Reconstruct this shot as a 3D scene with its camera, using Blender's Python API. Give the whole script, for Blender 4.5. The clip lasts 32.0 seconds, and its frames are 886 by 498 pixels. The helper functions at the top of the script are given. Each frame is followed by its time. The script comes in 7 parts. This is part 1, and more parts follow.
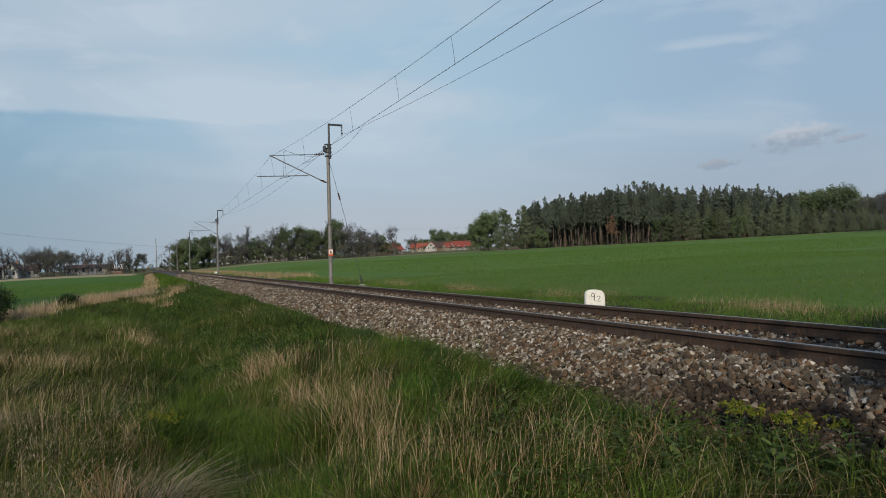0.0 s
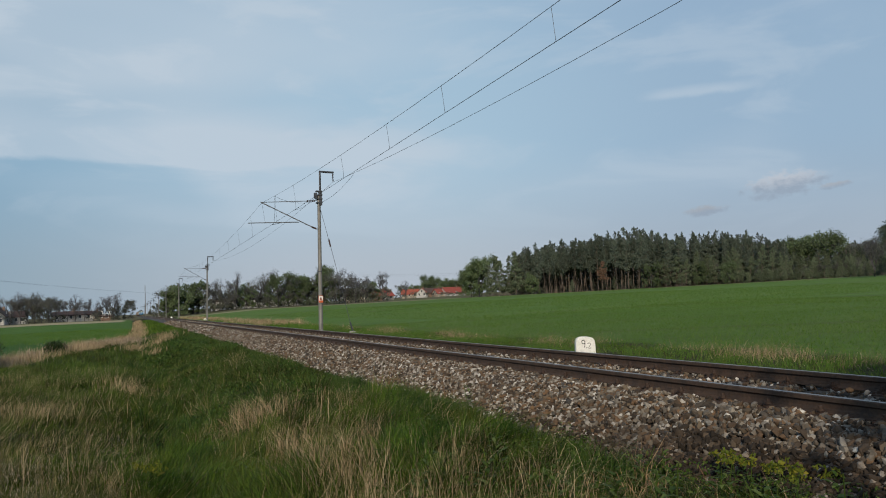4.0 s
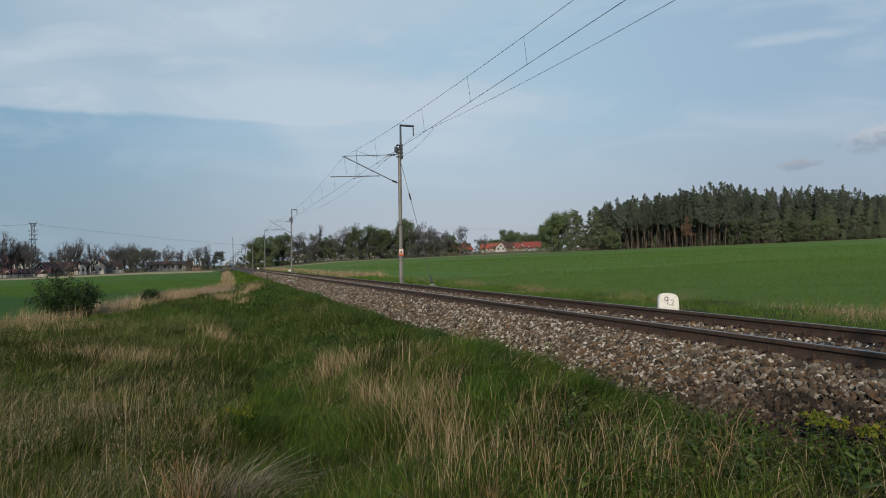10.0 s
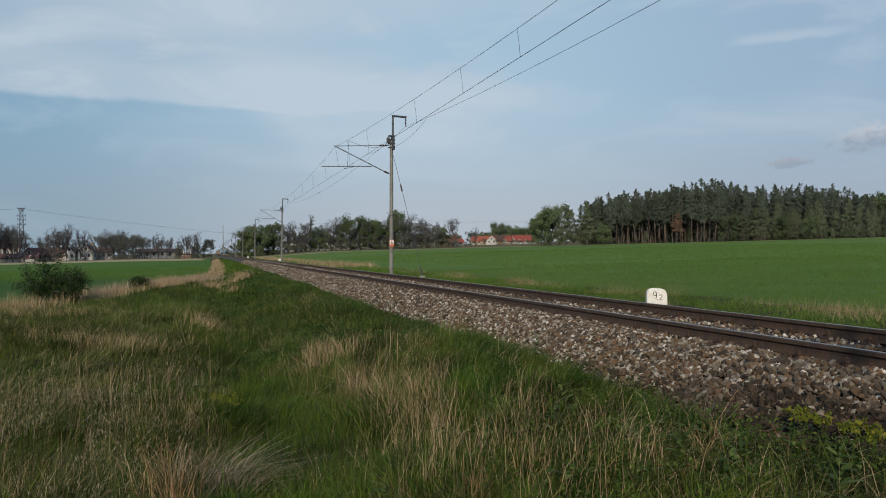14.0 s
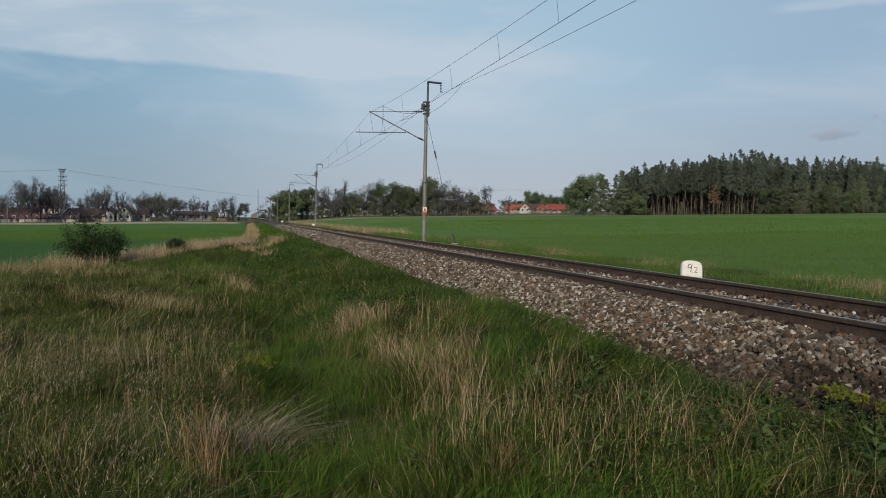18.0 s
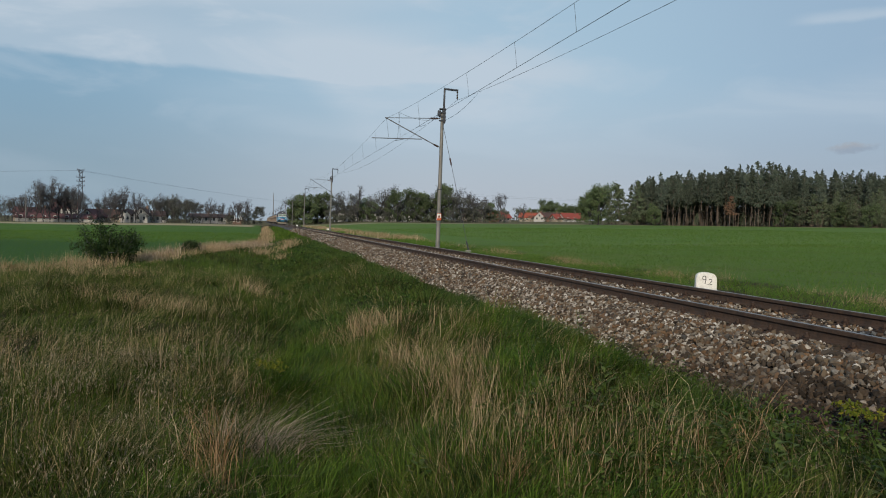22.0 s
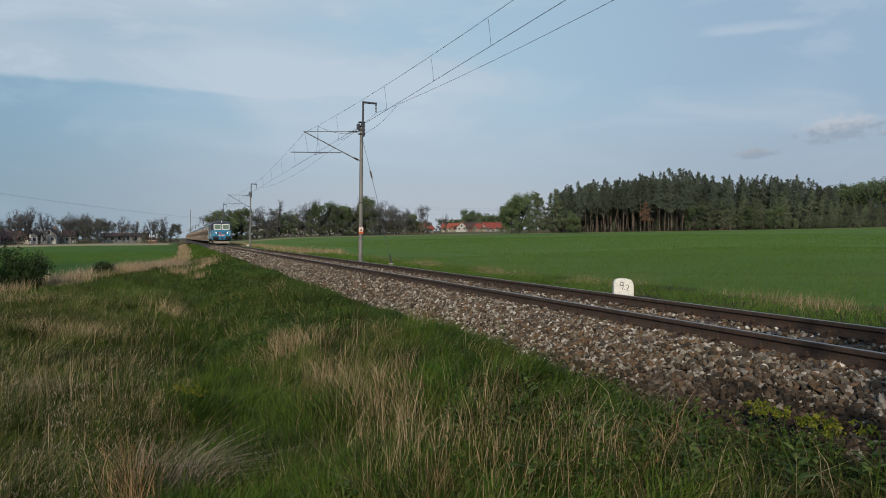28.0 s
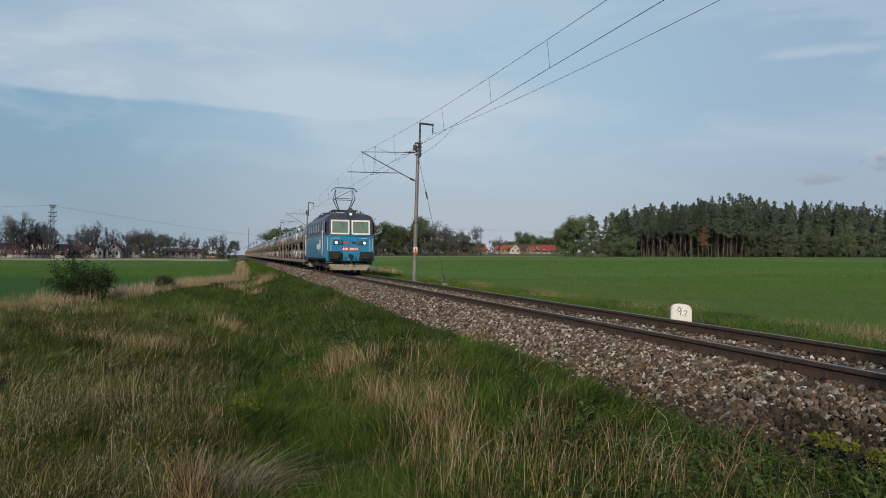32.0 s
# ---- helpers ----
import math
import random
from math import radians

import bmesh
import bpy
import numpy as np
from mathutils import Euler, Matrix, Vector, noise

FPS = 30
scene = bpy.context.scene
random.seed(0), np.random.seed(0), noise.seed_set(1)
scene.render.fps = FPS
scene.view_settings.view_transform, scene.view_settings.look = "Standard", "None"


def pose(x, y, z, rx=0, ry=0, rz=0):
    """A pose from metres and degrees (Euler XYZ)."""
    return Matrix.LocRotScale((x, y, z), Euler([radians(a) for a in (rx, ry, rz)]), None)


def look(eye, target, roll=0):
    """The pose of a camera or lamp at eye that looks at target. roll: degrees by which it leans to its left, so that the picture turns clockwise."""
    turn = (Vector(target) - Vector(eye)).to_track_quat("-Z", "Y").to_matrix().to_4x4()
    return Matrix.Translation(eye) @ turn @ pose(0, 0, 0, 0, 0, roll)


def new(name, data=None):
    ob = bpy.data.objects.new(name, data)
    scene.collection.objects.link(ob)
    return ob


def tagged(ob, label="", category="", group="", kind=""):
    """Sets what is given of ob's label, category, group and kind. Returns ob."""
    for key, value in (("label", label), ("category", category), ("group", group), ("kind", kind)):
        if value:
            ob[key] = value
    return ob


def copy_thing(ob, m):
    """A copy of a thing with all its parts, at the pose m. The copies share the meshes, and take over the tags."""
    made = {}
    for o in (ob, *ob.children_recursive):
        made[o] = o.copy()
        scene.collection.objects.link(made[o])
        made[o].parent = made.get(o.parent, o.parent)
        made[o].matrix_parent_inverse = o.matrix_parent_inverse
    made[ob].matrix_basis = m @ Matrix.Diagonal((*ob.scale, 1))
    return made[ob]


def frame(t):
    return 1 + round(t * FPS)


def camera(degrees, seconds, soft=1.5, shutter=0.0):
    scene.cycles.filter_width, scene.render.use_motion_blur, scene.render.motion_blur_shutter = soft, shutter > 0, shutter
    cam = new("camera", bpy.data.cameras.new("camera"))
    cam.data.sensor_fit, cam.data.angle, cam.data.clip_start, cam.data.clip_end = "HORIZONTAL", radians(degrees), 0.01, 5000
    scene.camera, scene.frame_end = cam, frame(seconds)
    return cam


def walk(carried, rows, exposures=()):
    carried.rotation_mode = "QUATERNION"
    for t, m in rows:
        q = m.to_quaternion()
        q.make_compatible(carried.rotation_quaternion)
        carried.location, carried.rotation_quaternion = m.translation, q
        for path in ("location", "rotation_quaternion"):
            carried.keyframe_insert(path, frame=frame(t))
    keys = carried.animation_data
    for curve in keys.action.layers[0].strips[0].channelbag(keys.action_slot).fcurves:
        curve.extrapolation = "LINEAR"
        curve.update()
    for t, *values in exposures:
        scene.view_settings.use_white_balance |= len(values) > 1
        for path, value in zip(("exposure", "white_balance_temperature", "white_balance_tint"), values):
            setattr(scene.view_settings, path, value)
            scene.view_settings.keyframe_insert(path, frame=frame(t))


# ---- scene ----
cam = camera(59.0, 32.0, soft=1.0)
PATH = [
    (0.0, -0.012, -0.015, 0.948, -21.01, 0.50, -2.36),
    (0.5, -0.009, -0.014, 0.956, -21.13, 0.60, -2.40),
    (1.0, -0.003, -0.014, 0.958, -21.74, 0.98, -2.51),
    (1.5, -0.006, -0.016, 0.958, -23.20, 1.69, -2.67),
    (2.0, -0.007, -0.024, 0.966, -24.37, 2.27, -2.89),
    (2.5, -0.007, -0.030, 0.967, -24.86, 2.66, -2.88),
    (3.0, -0.006, -0.034, 0.966, -24.79, 2.85, -2.84),
    (3.5, -0.001, -0.035, 0.966, -23.22, 3.60, -2.63),
    (5.5, -0.010, -0.025, 0.965, -20.48, 3.79, -2.23),
    (6.0, -0.011, -0.019, 0.963, -19.78, 3.20, -2.05),
    (6.5, -0.005, -0.016, 0.966, -19.34, 2.81, -2.11),
    (7.0, -0.004, -0.014, 0.962, -18.94, 2.51, -2.03),
    (7.5, -0.003, -0.007, 0.965, -18.30, 2.03, -2.13),
    (8.0, -0.003, -0.006, 0.959, -17.81, 1.78, -2.10),
    (8.5, -0.005, -0.010, 0.958, -17.66, 1.77, -1.98),
    (9.0, -0.011, -0.018, 0.958, -17.11, 1.55, -1.89),
    (9.5, -0.015, -0.018, 0.955, -16.21, 0.91, -1.73),
    (10.0, -0.019, -0.018, 0.962, -15.91, 0.70, -1.75),
    (10.5, -0.015, -0.016, 0.962, -15.90, 0.76, -1.75),
    (11.0, -0.016, -0.010, 0.957, -15.90, 0.85, -1.71),
    (11.5, -0.016, -0.016, 0.961, -15.91, 0.88, -1.74),
    (12.0, -0.019, -0.012, 0.956, -15.96, 0.48, -1.65),
    (12.5, -0.019, -0.011, 0.951, -16.03, 0.31, -1.57),
    (13.0, -0.015, -0.010, 0.953, -16.10, 0.24, -1.51),
    (13.5, -0.008, -0.010, 0.950, -16.28, 0.16, -1.31),
    (14.0, 0.002, -0.012, 0.949, -16.57, 0.10, -0.80),
    (14.2, 0.001, -0.010, 0.950, -16.62, 0.22, -0.08),
    (14.5, -0.002, -0.006, 0.952, -15.89, 0.03, 1.83),
    (16.5, 0.001, -0.003, 0.955, -14.15, -0.20, 0.45),
    (17.0, 0.002, 0.004, 0.959, -14.40, -0.81, 0.54),
    (17.5, 0.010, 0.009, 0.959, -14.48, -1.38, 0.35),
    (18.0, 0.001, 0.010, 0.956, -14.18, -2.27, 0.23),
    (18.5, -0.002, 0.008, 0.957, -14.01, -2.44, 0.24),
    (19.0, -0.000, 0.000, 0.959, -13.93, -2.50, 0.26),
    (19.5, 0.006, 0.003, 0.958, -13.93, -2.48, 0.26),
    (20.0, 0.014, 0.003, 0.958, -13.96, -2.46, 0.25),
    (20.5, 0.012, 0.001, 0.964, -13.91, -2.37, 0.23),
    (21.0, 0.004, 0.005, 0.961, -13.43, -2.05, 0.82),
    (21.5, 0.001, 0.011, 0.958, -13.23, -1.81, 1.18),
    (22.0, 0.008, 0.012, 0.962, -13.17, -1.79, 1.26),
    (22.5, 0.010, 0.012, 0.961, -13.10, -1.73, 1.26),
    (23.0, 0.014, 0.012, 0.965, -13.09, -1.74, 1.27),
    (23.5, 0.014, 0.015, 0.958, -13.10, -1.65, 1.33),
    (24.0, 0.021, 0.014, 0.962, -13.12, -1.67, 1.15),
    (24.5, 0.026, 0.014, 0.967, -13.20, -1.94, 0.70),
    (26.5, 0.022, 0.015, 0.969, -13.29, -1.72, 0.78),
    (27.0, 0.028, 0.016, 0.970, -13.85, -2.18, 0.93),
    (27.25, 0.026, 0.016, 0.970, -14.71, -2.36, 1.12),
    (27.5, 0.025, 0.015, 0.970, -16.11, -2.07, 0.53),
    (27.7, 0.030, 0.012, 0.978, -17.28, -1.55, 0.36),
    (28.0, 0.038, 0.006, 0.997, -18.75, -0.89, -0.30),
    (28.5, 0.033, 0.005, 1.001, -17.55, -0.58, -0.31),
    (29.0, 0.021, 0.002, 0.993, -15.89, -0.17, -0.01),
    (29.5, 0.016, 0.006, 0.989, -15.26, 0.14, 0.41),
    (30.0, 0.019, 0.005, 0.988, -14.98, 0.27, 0.57),
    (30.5, 0.013, 0.002, 0.986, -14.83, 0.38, 0.65),
    (31.0, 0.007, 0.001, 0.986, -14.78, 0.45, 0.72),
    (31.5, 0.004, 0.002, 0.984, -14.78, 0.54, 0.68),
    (32.0, 0.001, 0.004, 0.985, -14.85, 0.64, 0.82),
]


def aim(x, y, z, yaw, pitch, roll):
    """Camera pose from its place, its yaw, its pitch over the horizon and its lean."""
    a, b = radians(yaw), radians(pitch)
    way = Vector((-math.sin(a) * math.cos(b), math.cos(a) * math.cos(b), math.sin(b)))
    eye = Vector((x, y, z))
    return look(eye, eye + way * 10, roll)


walk(cam, [(r[0], aim(*r[1:])) for r in PATH], exposures=[(0.0, 0.0), (32.0, 0.0)])

# ---- plan, metres: y runs along the track, x to the field side, rail tops lie at z = 0 ----
TRACK = 6.39
MAST_X, MAST_Y, SPAN = 9.0, 39.7, 64.3
TRAIN_END_Y, TRAIN_SPEED = 44.9, 19.3
SUN_AZ, SUN_EL = 207.0, 24.0   # degrees, clockwise from +y; height over the horizon

# ---- sky and sun ----
world = bpy.data.worlds.new("sky")
scene.world = world
world.use_nodes = True


class Nodes:
    """Short way to write node trees."""

    def __init__(self, tree):
        self.t = tree
        self.t.nodes.clear()

    def add(self, kind, ins=()):
        n = self.t.nodes.new(kind)
        for k, v in dict(ins).items():
            s = n.inputs[k]
            if isinstance(v, bpy.types.NodeSocket):
                self.t.links.new(v, s)
            else:
                s.default_value = v
        return n

    def m(self, op, a, b=0.0, c=0.0, clamp=False):
        n = self.add("ShaderNodeMath", {0: a, 1: b, 2: c})
        n.operation, n.use_clamp = op, clamp
        return n.outputs[0]

    def ramp(self, fac, stops, mode="LINEAR"):
        n = self.add("ShaderNodeValToRGB", {0: fac})
        n.color_ramp.interpolation = mode
        e = n.color_ramp.elements
        while len(e) < len(stops):
            e.new(0.5)
        for el, (p, c) in zip(e, stops):
            el.position, el.color = p, (*c, 1.0) if len(c) == 3 else c
        return n.outputs[0]

    def grey(self, fac, lo, hi, a=0.0, b=1.0):
        n = self.add("ShaderNodeMapRange", {0: fac, 1: lo, 2: hi, 3: a, 4: b})
        n.interpolation_type = "SMOOTHSTEP"
        return n.outputs[0]

    def mix(self, fac, a, b, mode="MIX"):
        n = self.add("ShaderNodeMix")
        n.data_type, n.blend_type = "RGBA", mode
        for i, v in ((0, fac), (6, a), (7, b)):
            if isinstance(v, bpy.types.NodeSocket):
                self.t.links.new(v, n.inputs[i])
            else:
                n.inputs[i].default_value = v if i == 0 else ((*v, 1.0) if len(v) == 3 else v)
        return n.outputs[2]

    def noise(self, vec, scale, detail=3.0, rough=0.55, dist=0.0):
        n = self.add("ShaderNodeTexNoise", {"Scale": scale, "Detail": detail, "Roughness": rough, "Distortion": dist})
        if vec is not None:
            self.t.links.new(vec, n.inputs["Vector"])
        return n.outputs[0]


w = Nodes(world.node_tree)
sky = w.add("ShaderNodeTexSky")
sky.sky_type, sky.sun_disc = "NISHITA", False
sky.sun_elevation, sky.sun_rotation = radians(SUN_EL), radians(SUN_AZ)
sky.altitude, sky.air_density, sky.dust_density, sky.ozone_density = 250.0, 1.0, 0.5, 1.4
tc = w.add("ShaderNodeTexCoord")
sep = w.add("ShaderNodeSeparateXYZ", {0: tc.outputs["Generated"]})
az = w.m("MULTIPLY", w.m("ARCTAN2", sep.outputs[0], sep.outputs[1]), 57.2958)
el = w.m("MULTIPLY", w.m("ARCSINE", sep.outputs[2]), 57.2958)
flat = w.add("ShaderNodeCombineXYZ", {0: w.m("MULTIPLY", az, 0.05), 1: w.m("MULTIPLY", el, 0.17), 2: 0.0}).outputs[0]
wisp = w.noise(flat, 1.6, 6.0, 0.55, 0.5)
broad = w.noise(flat, 0.55, 3.0, 0.5, 0.3)
fine = w.noise(flat, 7.0, 4.0, 0.6, 0.2)
wob = w.m("MULTIPLY", w.m("SUBTRACT", wisp, 0.5), 1.6)


def streak(az0, el0, slope, low, high, left, right, gain):
    """A long thin cloud along el = el0 + slope * (az - az0): soft above, firmer below."""
    line = w.m("ADD", w.m("MULTIPLY", w.m("SUBTRACT", az, az0), slope), el0)
    d = w.m("ADD", w.m("SUBTRACT", el, line), wob)
    up = w.grey(d, 0.0, low)
    down = w.grey(d, high, high * 0.35)
    across = w.m("MULTIPLY", w.grey(az, left[0], left[1]), w.grey(az, right[1], right[0]))
    return w.m("MULTIPLY", w.m("MULTIPLY", up, down), w.m("MULTIPLY", across, gain))


# hazy lower sky, bluer over the meadow side and paler over the wood
side = w.grey(az, -16.0, 14.0)
beyond = w.grey(az, 20.0, 44.0)
low = w.mix(beyond, w.mix(side, (2.12, 3.00, 3.72), (3.74, 4.22, 4.84)), (3.02, 3.58, 4.32))
mid = w.mix(beyond, w.mix(side, (1.96, 3.30, 4.50), (3.22, 4.56, 5.66)), (2.70, 3.82, 5.02))
haze = w.mix(w.grey(el, 1.0, 11.0), low, mid)
thick = w.ramp(w.m("DIVIDE", el, 90.0), [(0.0, (1, 1, 1)), (0.16, (0.92, 0.92, 0.92)), (0.36, (0.5, 0.5, 0.5)), (0.8, (0.2, 0.2, 0.2))])
col = w.mix(thick, sky.outputs[0], haze)
# thin high cloud
veil = w.m("MULTIPLY", w.grey(broad, 0.42, 0.66), w.grey(el, 6.0, 13.0, 0.15, 0.42))
veil = w.m("ADD", veil, w.m("MULTIPLY", w.grey(wisp, 0.48, 0.66), w.grey(el, 3.0, 12.0, 0.08, 0.34)))
veil = w.m("ADD", veil, streak(-15.0, 10.3, -0.02, 0.5, 5.2, (-60, -40), (8, 20), 0.56))
flank = w.m("ADD", w.m("ADD", az, w.m("MULTIPLY", el, 0.85)), w.m("MULTIPLY", wob, 2.0))
lobe = w.m("MULTIPLY", w.m("MULTIPLY", w.grey(flank, 10.2, 14.0), w.grey(w.m("ADD", el, wob), 4.2, 8.0)), w.m("MULTIPLY", w.grey(az, 28.0, 12.0), w.grey(el, 14.0, 10.0)))
veil = w.m("ADD", veil, w.m("MULTIPLY", lobe, w.grey(wisp, 0.36, 0.62, 0.34, 0.72)))
veil = w.m("ADD", veil, streak(2.0, 13.5, 0.10, 3.0, 60.0, (-30, -8), (14, 30), 0.42))
veil = w.m("ADD", veil, streak(0.0, 6.2, -0.10, 0.6, 2.2, (-3, 3), (14, 24), 0.18))
veil = w.m("ADD", veil, streak(40.7, 13.2, 0.02, 0.4, 1.1, (36, 38.5), (42, 46), 0.5))
veil = w.m("MINIMUM", veil, 0.92)
col = w.mix(veil, col, (4.40, 5.18, 5.98))
# small clouds low over the woods, lit on top
billow = w.add("ShaderNodeCombineXYZ", {0: w.m("MULTIPLY", az, 0.10), 1: w.m("MULTIPLY", el, 0.16), 2: 0.0}).outputs[0]
puff_n = w.m("MULTIPLY", w.m("SUBTRACT", w.noise(billow, 11.0, 5.0, 0.6), 0.5), 4.2)
for a0, e0, ra, re, lit in ((45.7, 6.9, 2.3, 0.80, 1.0), (40.5, 5.5, 1.3, 0.34, 0.66), (53.7, 6.9, 1.6, 0.7, 0.95), (48.6, 6.5, 0.9, 0.22, 0.7)):
    h = w.m("DIVIDE", w.m("SUBTRACT", w.m("SUBTRACT", el, e0), w.m("MULTIPLY", w.m("SUBTRACT", az, a0), 0.10)), re)
    q = w.m("ADD", w.m("POWER", w.m("DIVIDE", w.m("SUBTRACT", az, a0), ra), 2.0), w.m("MULTIPLY", h, h))
    q = w.m("MULTIPLY", w.grey(w.m("ADD", q, puff_n), 1.7, 0.0), 0.68)
    col = w.mix(q, col, w.mix(w.grey(w.m("ADD", h, w.m("MULTIPLY", puff_n, 0.5)), -0.5, 0.8), (2.50, 3.00, 3.76), (4.9 * lit, 5.0 * lit, 5.35 * lit)))
bg = w.add("ShaderNodeBackground", {0: col, 1: 0.115})
w.t.links.new(bg.outputs[0], w.add("ShaderNodeOutputWorld").inputs[0])

sun = new("sun", bpy.data.lights.new("sun", "SUN"))
sun.data.energy, sun.data.angle, sun.data.color = 3.3, radians(0.6), (1.0, 0.86, 0.67)
sa, se = radians(SUN_AZ), radians(SUN_EL)
sun.matrix_world = look((0, 0, 60), Vector((0, 0, 60)) - Vector((math.sin(sa) * math.cos(se), math.cos(sa) * math.cos(se), math.sin(se))))

# ---- materials ----
def shader(name, build):
    ma = bpy.data.materials.new(name)
    ma.use_nodes = True
    n = Nodes(ma.node_tree)
    out = n.add("ShaderNodeOutputMaterial")
    b = n.add("ShaderNodeBsdfPrincipled")
    n.t.links.new(b.outputs[0], out.inputs[0])
    build(n, b)
    return ma


def put(n, b, key, v):
    if isinstance(v, bpy.types.NodeSocket):
        n.t.links.new(v, b.inputs[key])
    else:
        b.inputs[key].default_value = (*v, 1.0) if isinstance(v, tuple) and len(v) == 3 else v


def bumped(n, b, height, strength, dist):
    k = n.add("ShaderNodeBump", {"Strength": strength, "Distance": dist, "Height": height})
    n.t.links.new(k.outputs[0], b.inputs["Normal"])


def worn(name, c1, c2, scale=3.0, rough=0.6, metal=0.0, bump=0.15, dist=0.004, coat=0.0, fine=40.0, dirt=None, spec=0.5):
    """A painted, weathered or mineral surface: two colours in large stains, fine grain, small relief."""
    def build(n, b):
        o = n.add("ShaderNodeTexCoord").outputs["Object"]
        big = n.noise(o, scale, 4.0, 0.6)
        small = n.noise(o, fine, 3.0, 0.6)
        c = n.mix(n.grey(big, 0.35, 0.68), c1, c2)
        c = n.mix(n.m("MULTIPLY", n.grey(small, 0.45, 0.75), 0.35), c, tuple(v * 0.6 for v in c2))
        if dirt:
            c = n.mix(n.m("MULTIPLY", n.grey(n.noise(o, scale * 2.7, 5.0, 0.65), 0.5, 0.72), 0.7), c, dirt)
        put(n, b, "Base Color", c)
        put(n, b, "Roughness", n.grey(small, 0.2, 0.8, max(rough - 0.12, 0.02), min(rough + 0.12, 1.0)))
        b.inputs["Metallic"].default_value = metal
        b.inputs["Coat Weight"].default_value = coat
        b.inputs["Specular IOR Level"].default_value = spec
        bumped(n, b, small, bump, dist)
    return shader(name, build)


def leafy(name, stops, rough=0.6, passing=0.25, patch=0.0, tint=(0.1, 0.09, 0.02), pscale=0.6, deep=None, own=0.0):
    """Blades, needles and leaves: each island has its own colour; some light goes through."""
    def build(n, b):
        g = n.add("ShaderNodeNewGeometry").outputs["Random Per Island"]
        o = n.add("ShaderNodeTexCoord").outputs["Object"]
        c = n.ramp(g, stops)
        if patch:
            c = n.mix(n.m("MULTIPLY", n.grey(n.noise(o, pscale, 3.0, 0.6), 0.42, 0.66), patch), c, tint)
        # deep: near-black green patches, shade among the tufts put into the colour
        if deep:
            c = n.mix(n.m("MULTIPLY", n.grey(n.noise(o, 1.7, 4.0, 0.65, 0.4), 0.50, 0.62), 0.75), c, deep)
        if own:
            k = n.grey(n.add("ShaderNodeObjectInfo").outputs["Random"], 0.0, 1.0, 1.0 - own, 1.0 + own)
            hs = n.add("ShaderNodeHueSaturation", {"Value": k, "Color": c})
            c = hs.outputs[0]
        put(n, b, "Base Color", c)
        b.inputs["Roughness"].default_value = rough
        b.inputs["Specular IOR Level"].default_value = 0.10
        tr = n.add("ShaderNodeBsdfTranslucent", {0: c})
        mx = n.add("ShaderNodeMixShader", {0: passing})
        n.t.links.new(b.outputs[0], mx.inputs[1])
        n.t.links.new(tr.outputs[0], mx.inputs[2])
        out = [k for k in n.t.nodes if k.bl_idname == "ShaderNodeOutputMaterial"][0]
        n.t.links.new(mx.outputs[0], out.inputs[0])
    return shader(name, build)


def stones_build(n, b):
    g = n.add("ShaderNodeNewGeometry").outputs["Random Per Island"]
    r = n.add("ShaderNodeObjectInfo").outputs["Random"]
    k = n.m("FRACT", n.m("ADD", g, n.m("MULTIPLY", r, 7.31)))
    o = n.add("ShaderNodeTexCoord").outputs["Object"]
    c = n.ramp(k, [(0.0, (0.025, 0.020, 0.016)), (0.13, (0.123, 0.095, 0.066)), (0.25, (0.054, 0.039, 0.028)), (0.38, (0.143, 0.086, 0.048)),
                   (0.50, (0.176, 0.154, 0.127)), (0.61, (0.059, 0.058, 0.056)), (0.69, (0.102, 0.064, 0.039)), (0.78, (0.254, 0.230, 0.195)),
                   (0.87, (0.371, 0.344, 0.307)), (0.965, (0.527, 0.507, 0.469))], "CONSTANT")
    grain = n.noise(o, 55.0, 4.0, 0.65)
    c = n.mix(n.m("MULTIPLY", n.grey(grain, 0.38, 0.66), 0.28), c, (0.110, 0.080, 0.055))
    # brake dust and old oily patches in the bed
    stain = n.m("MULTIPLY", n.grey(n.noise(o, 0.75, 3.0, 0.6), 0.50, 0.70), 0.36)
    c = n.mix(stain, c, (0.055, 0.045, 0.038))
    q = n.add("ShaderNodeSeparateXYZ", {0: o})
    wob = n.m("MULTIPLY", n.m("SUBTRACT", n.noise(o, 1.6, 3.0, 0.6), 0.5), 1.6)
    toe = n.m("MULTIPLY", n.grey(n.m("ADD", q.outputs[0], wob), 4.9, 4.35), n.grey(n.m("ADD", q.outputs[1], n.m("MULTIPLY", wob, 3.0)), 8.6, 5.0))
    c = n.mix(n.m("MULTIPLY", toe, 0.62), c, (0.050, 0.038, 0.028))
    put(n, b, "Base Color", c)
    b.inputs["Specular IOR Level"].default_value = 0.2
    b.inputs["Roughness"].default_value = 0.85
    bumped(n, b, grain, 0.4, 0.006)


M = {}
M["stone_bed"] = shader("ballast_stone_rock", stones_build)


def old_stones_build(n, b):
    g = n.add("ShaderNodeNewGeometry").outputs["Random Per Island"]
    o = n.add("ShaderNodeTexCoord").outputs["Object"]
    b.inputs["Specular IOR Level"].default_value = 0.15
    c = n.ramp(g, [(0.0, (0.016, 0.012, 0.009)), (0.5, (0.034, 0.025, 0.018)), (0.8, (0.060, 0.042, 0.028)), (0.95, (0.11, 0.08, 0.055)), (1.0, (0.34, 0.31, 0.28))])
    grain = n.noise(o, 55.0, 4.0, 0.65)
    put(n, b, "Base Color", n.mix(n.m("MULTIPLY", n.grey(grain, 0.4, 0.66), 0.5), c, (0.03, 0.026, 0.022)))
    b.inputs["Roughness"].default_value = 0.8
    bumped(n, b, grain, 0.4, 0.006)


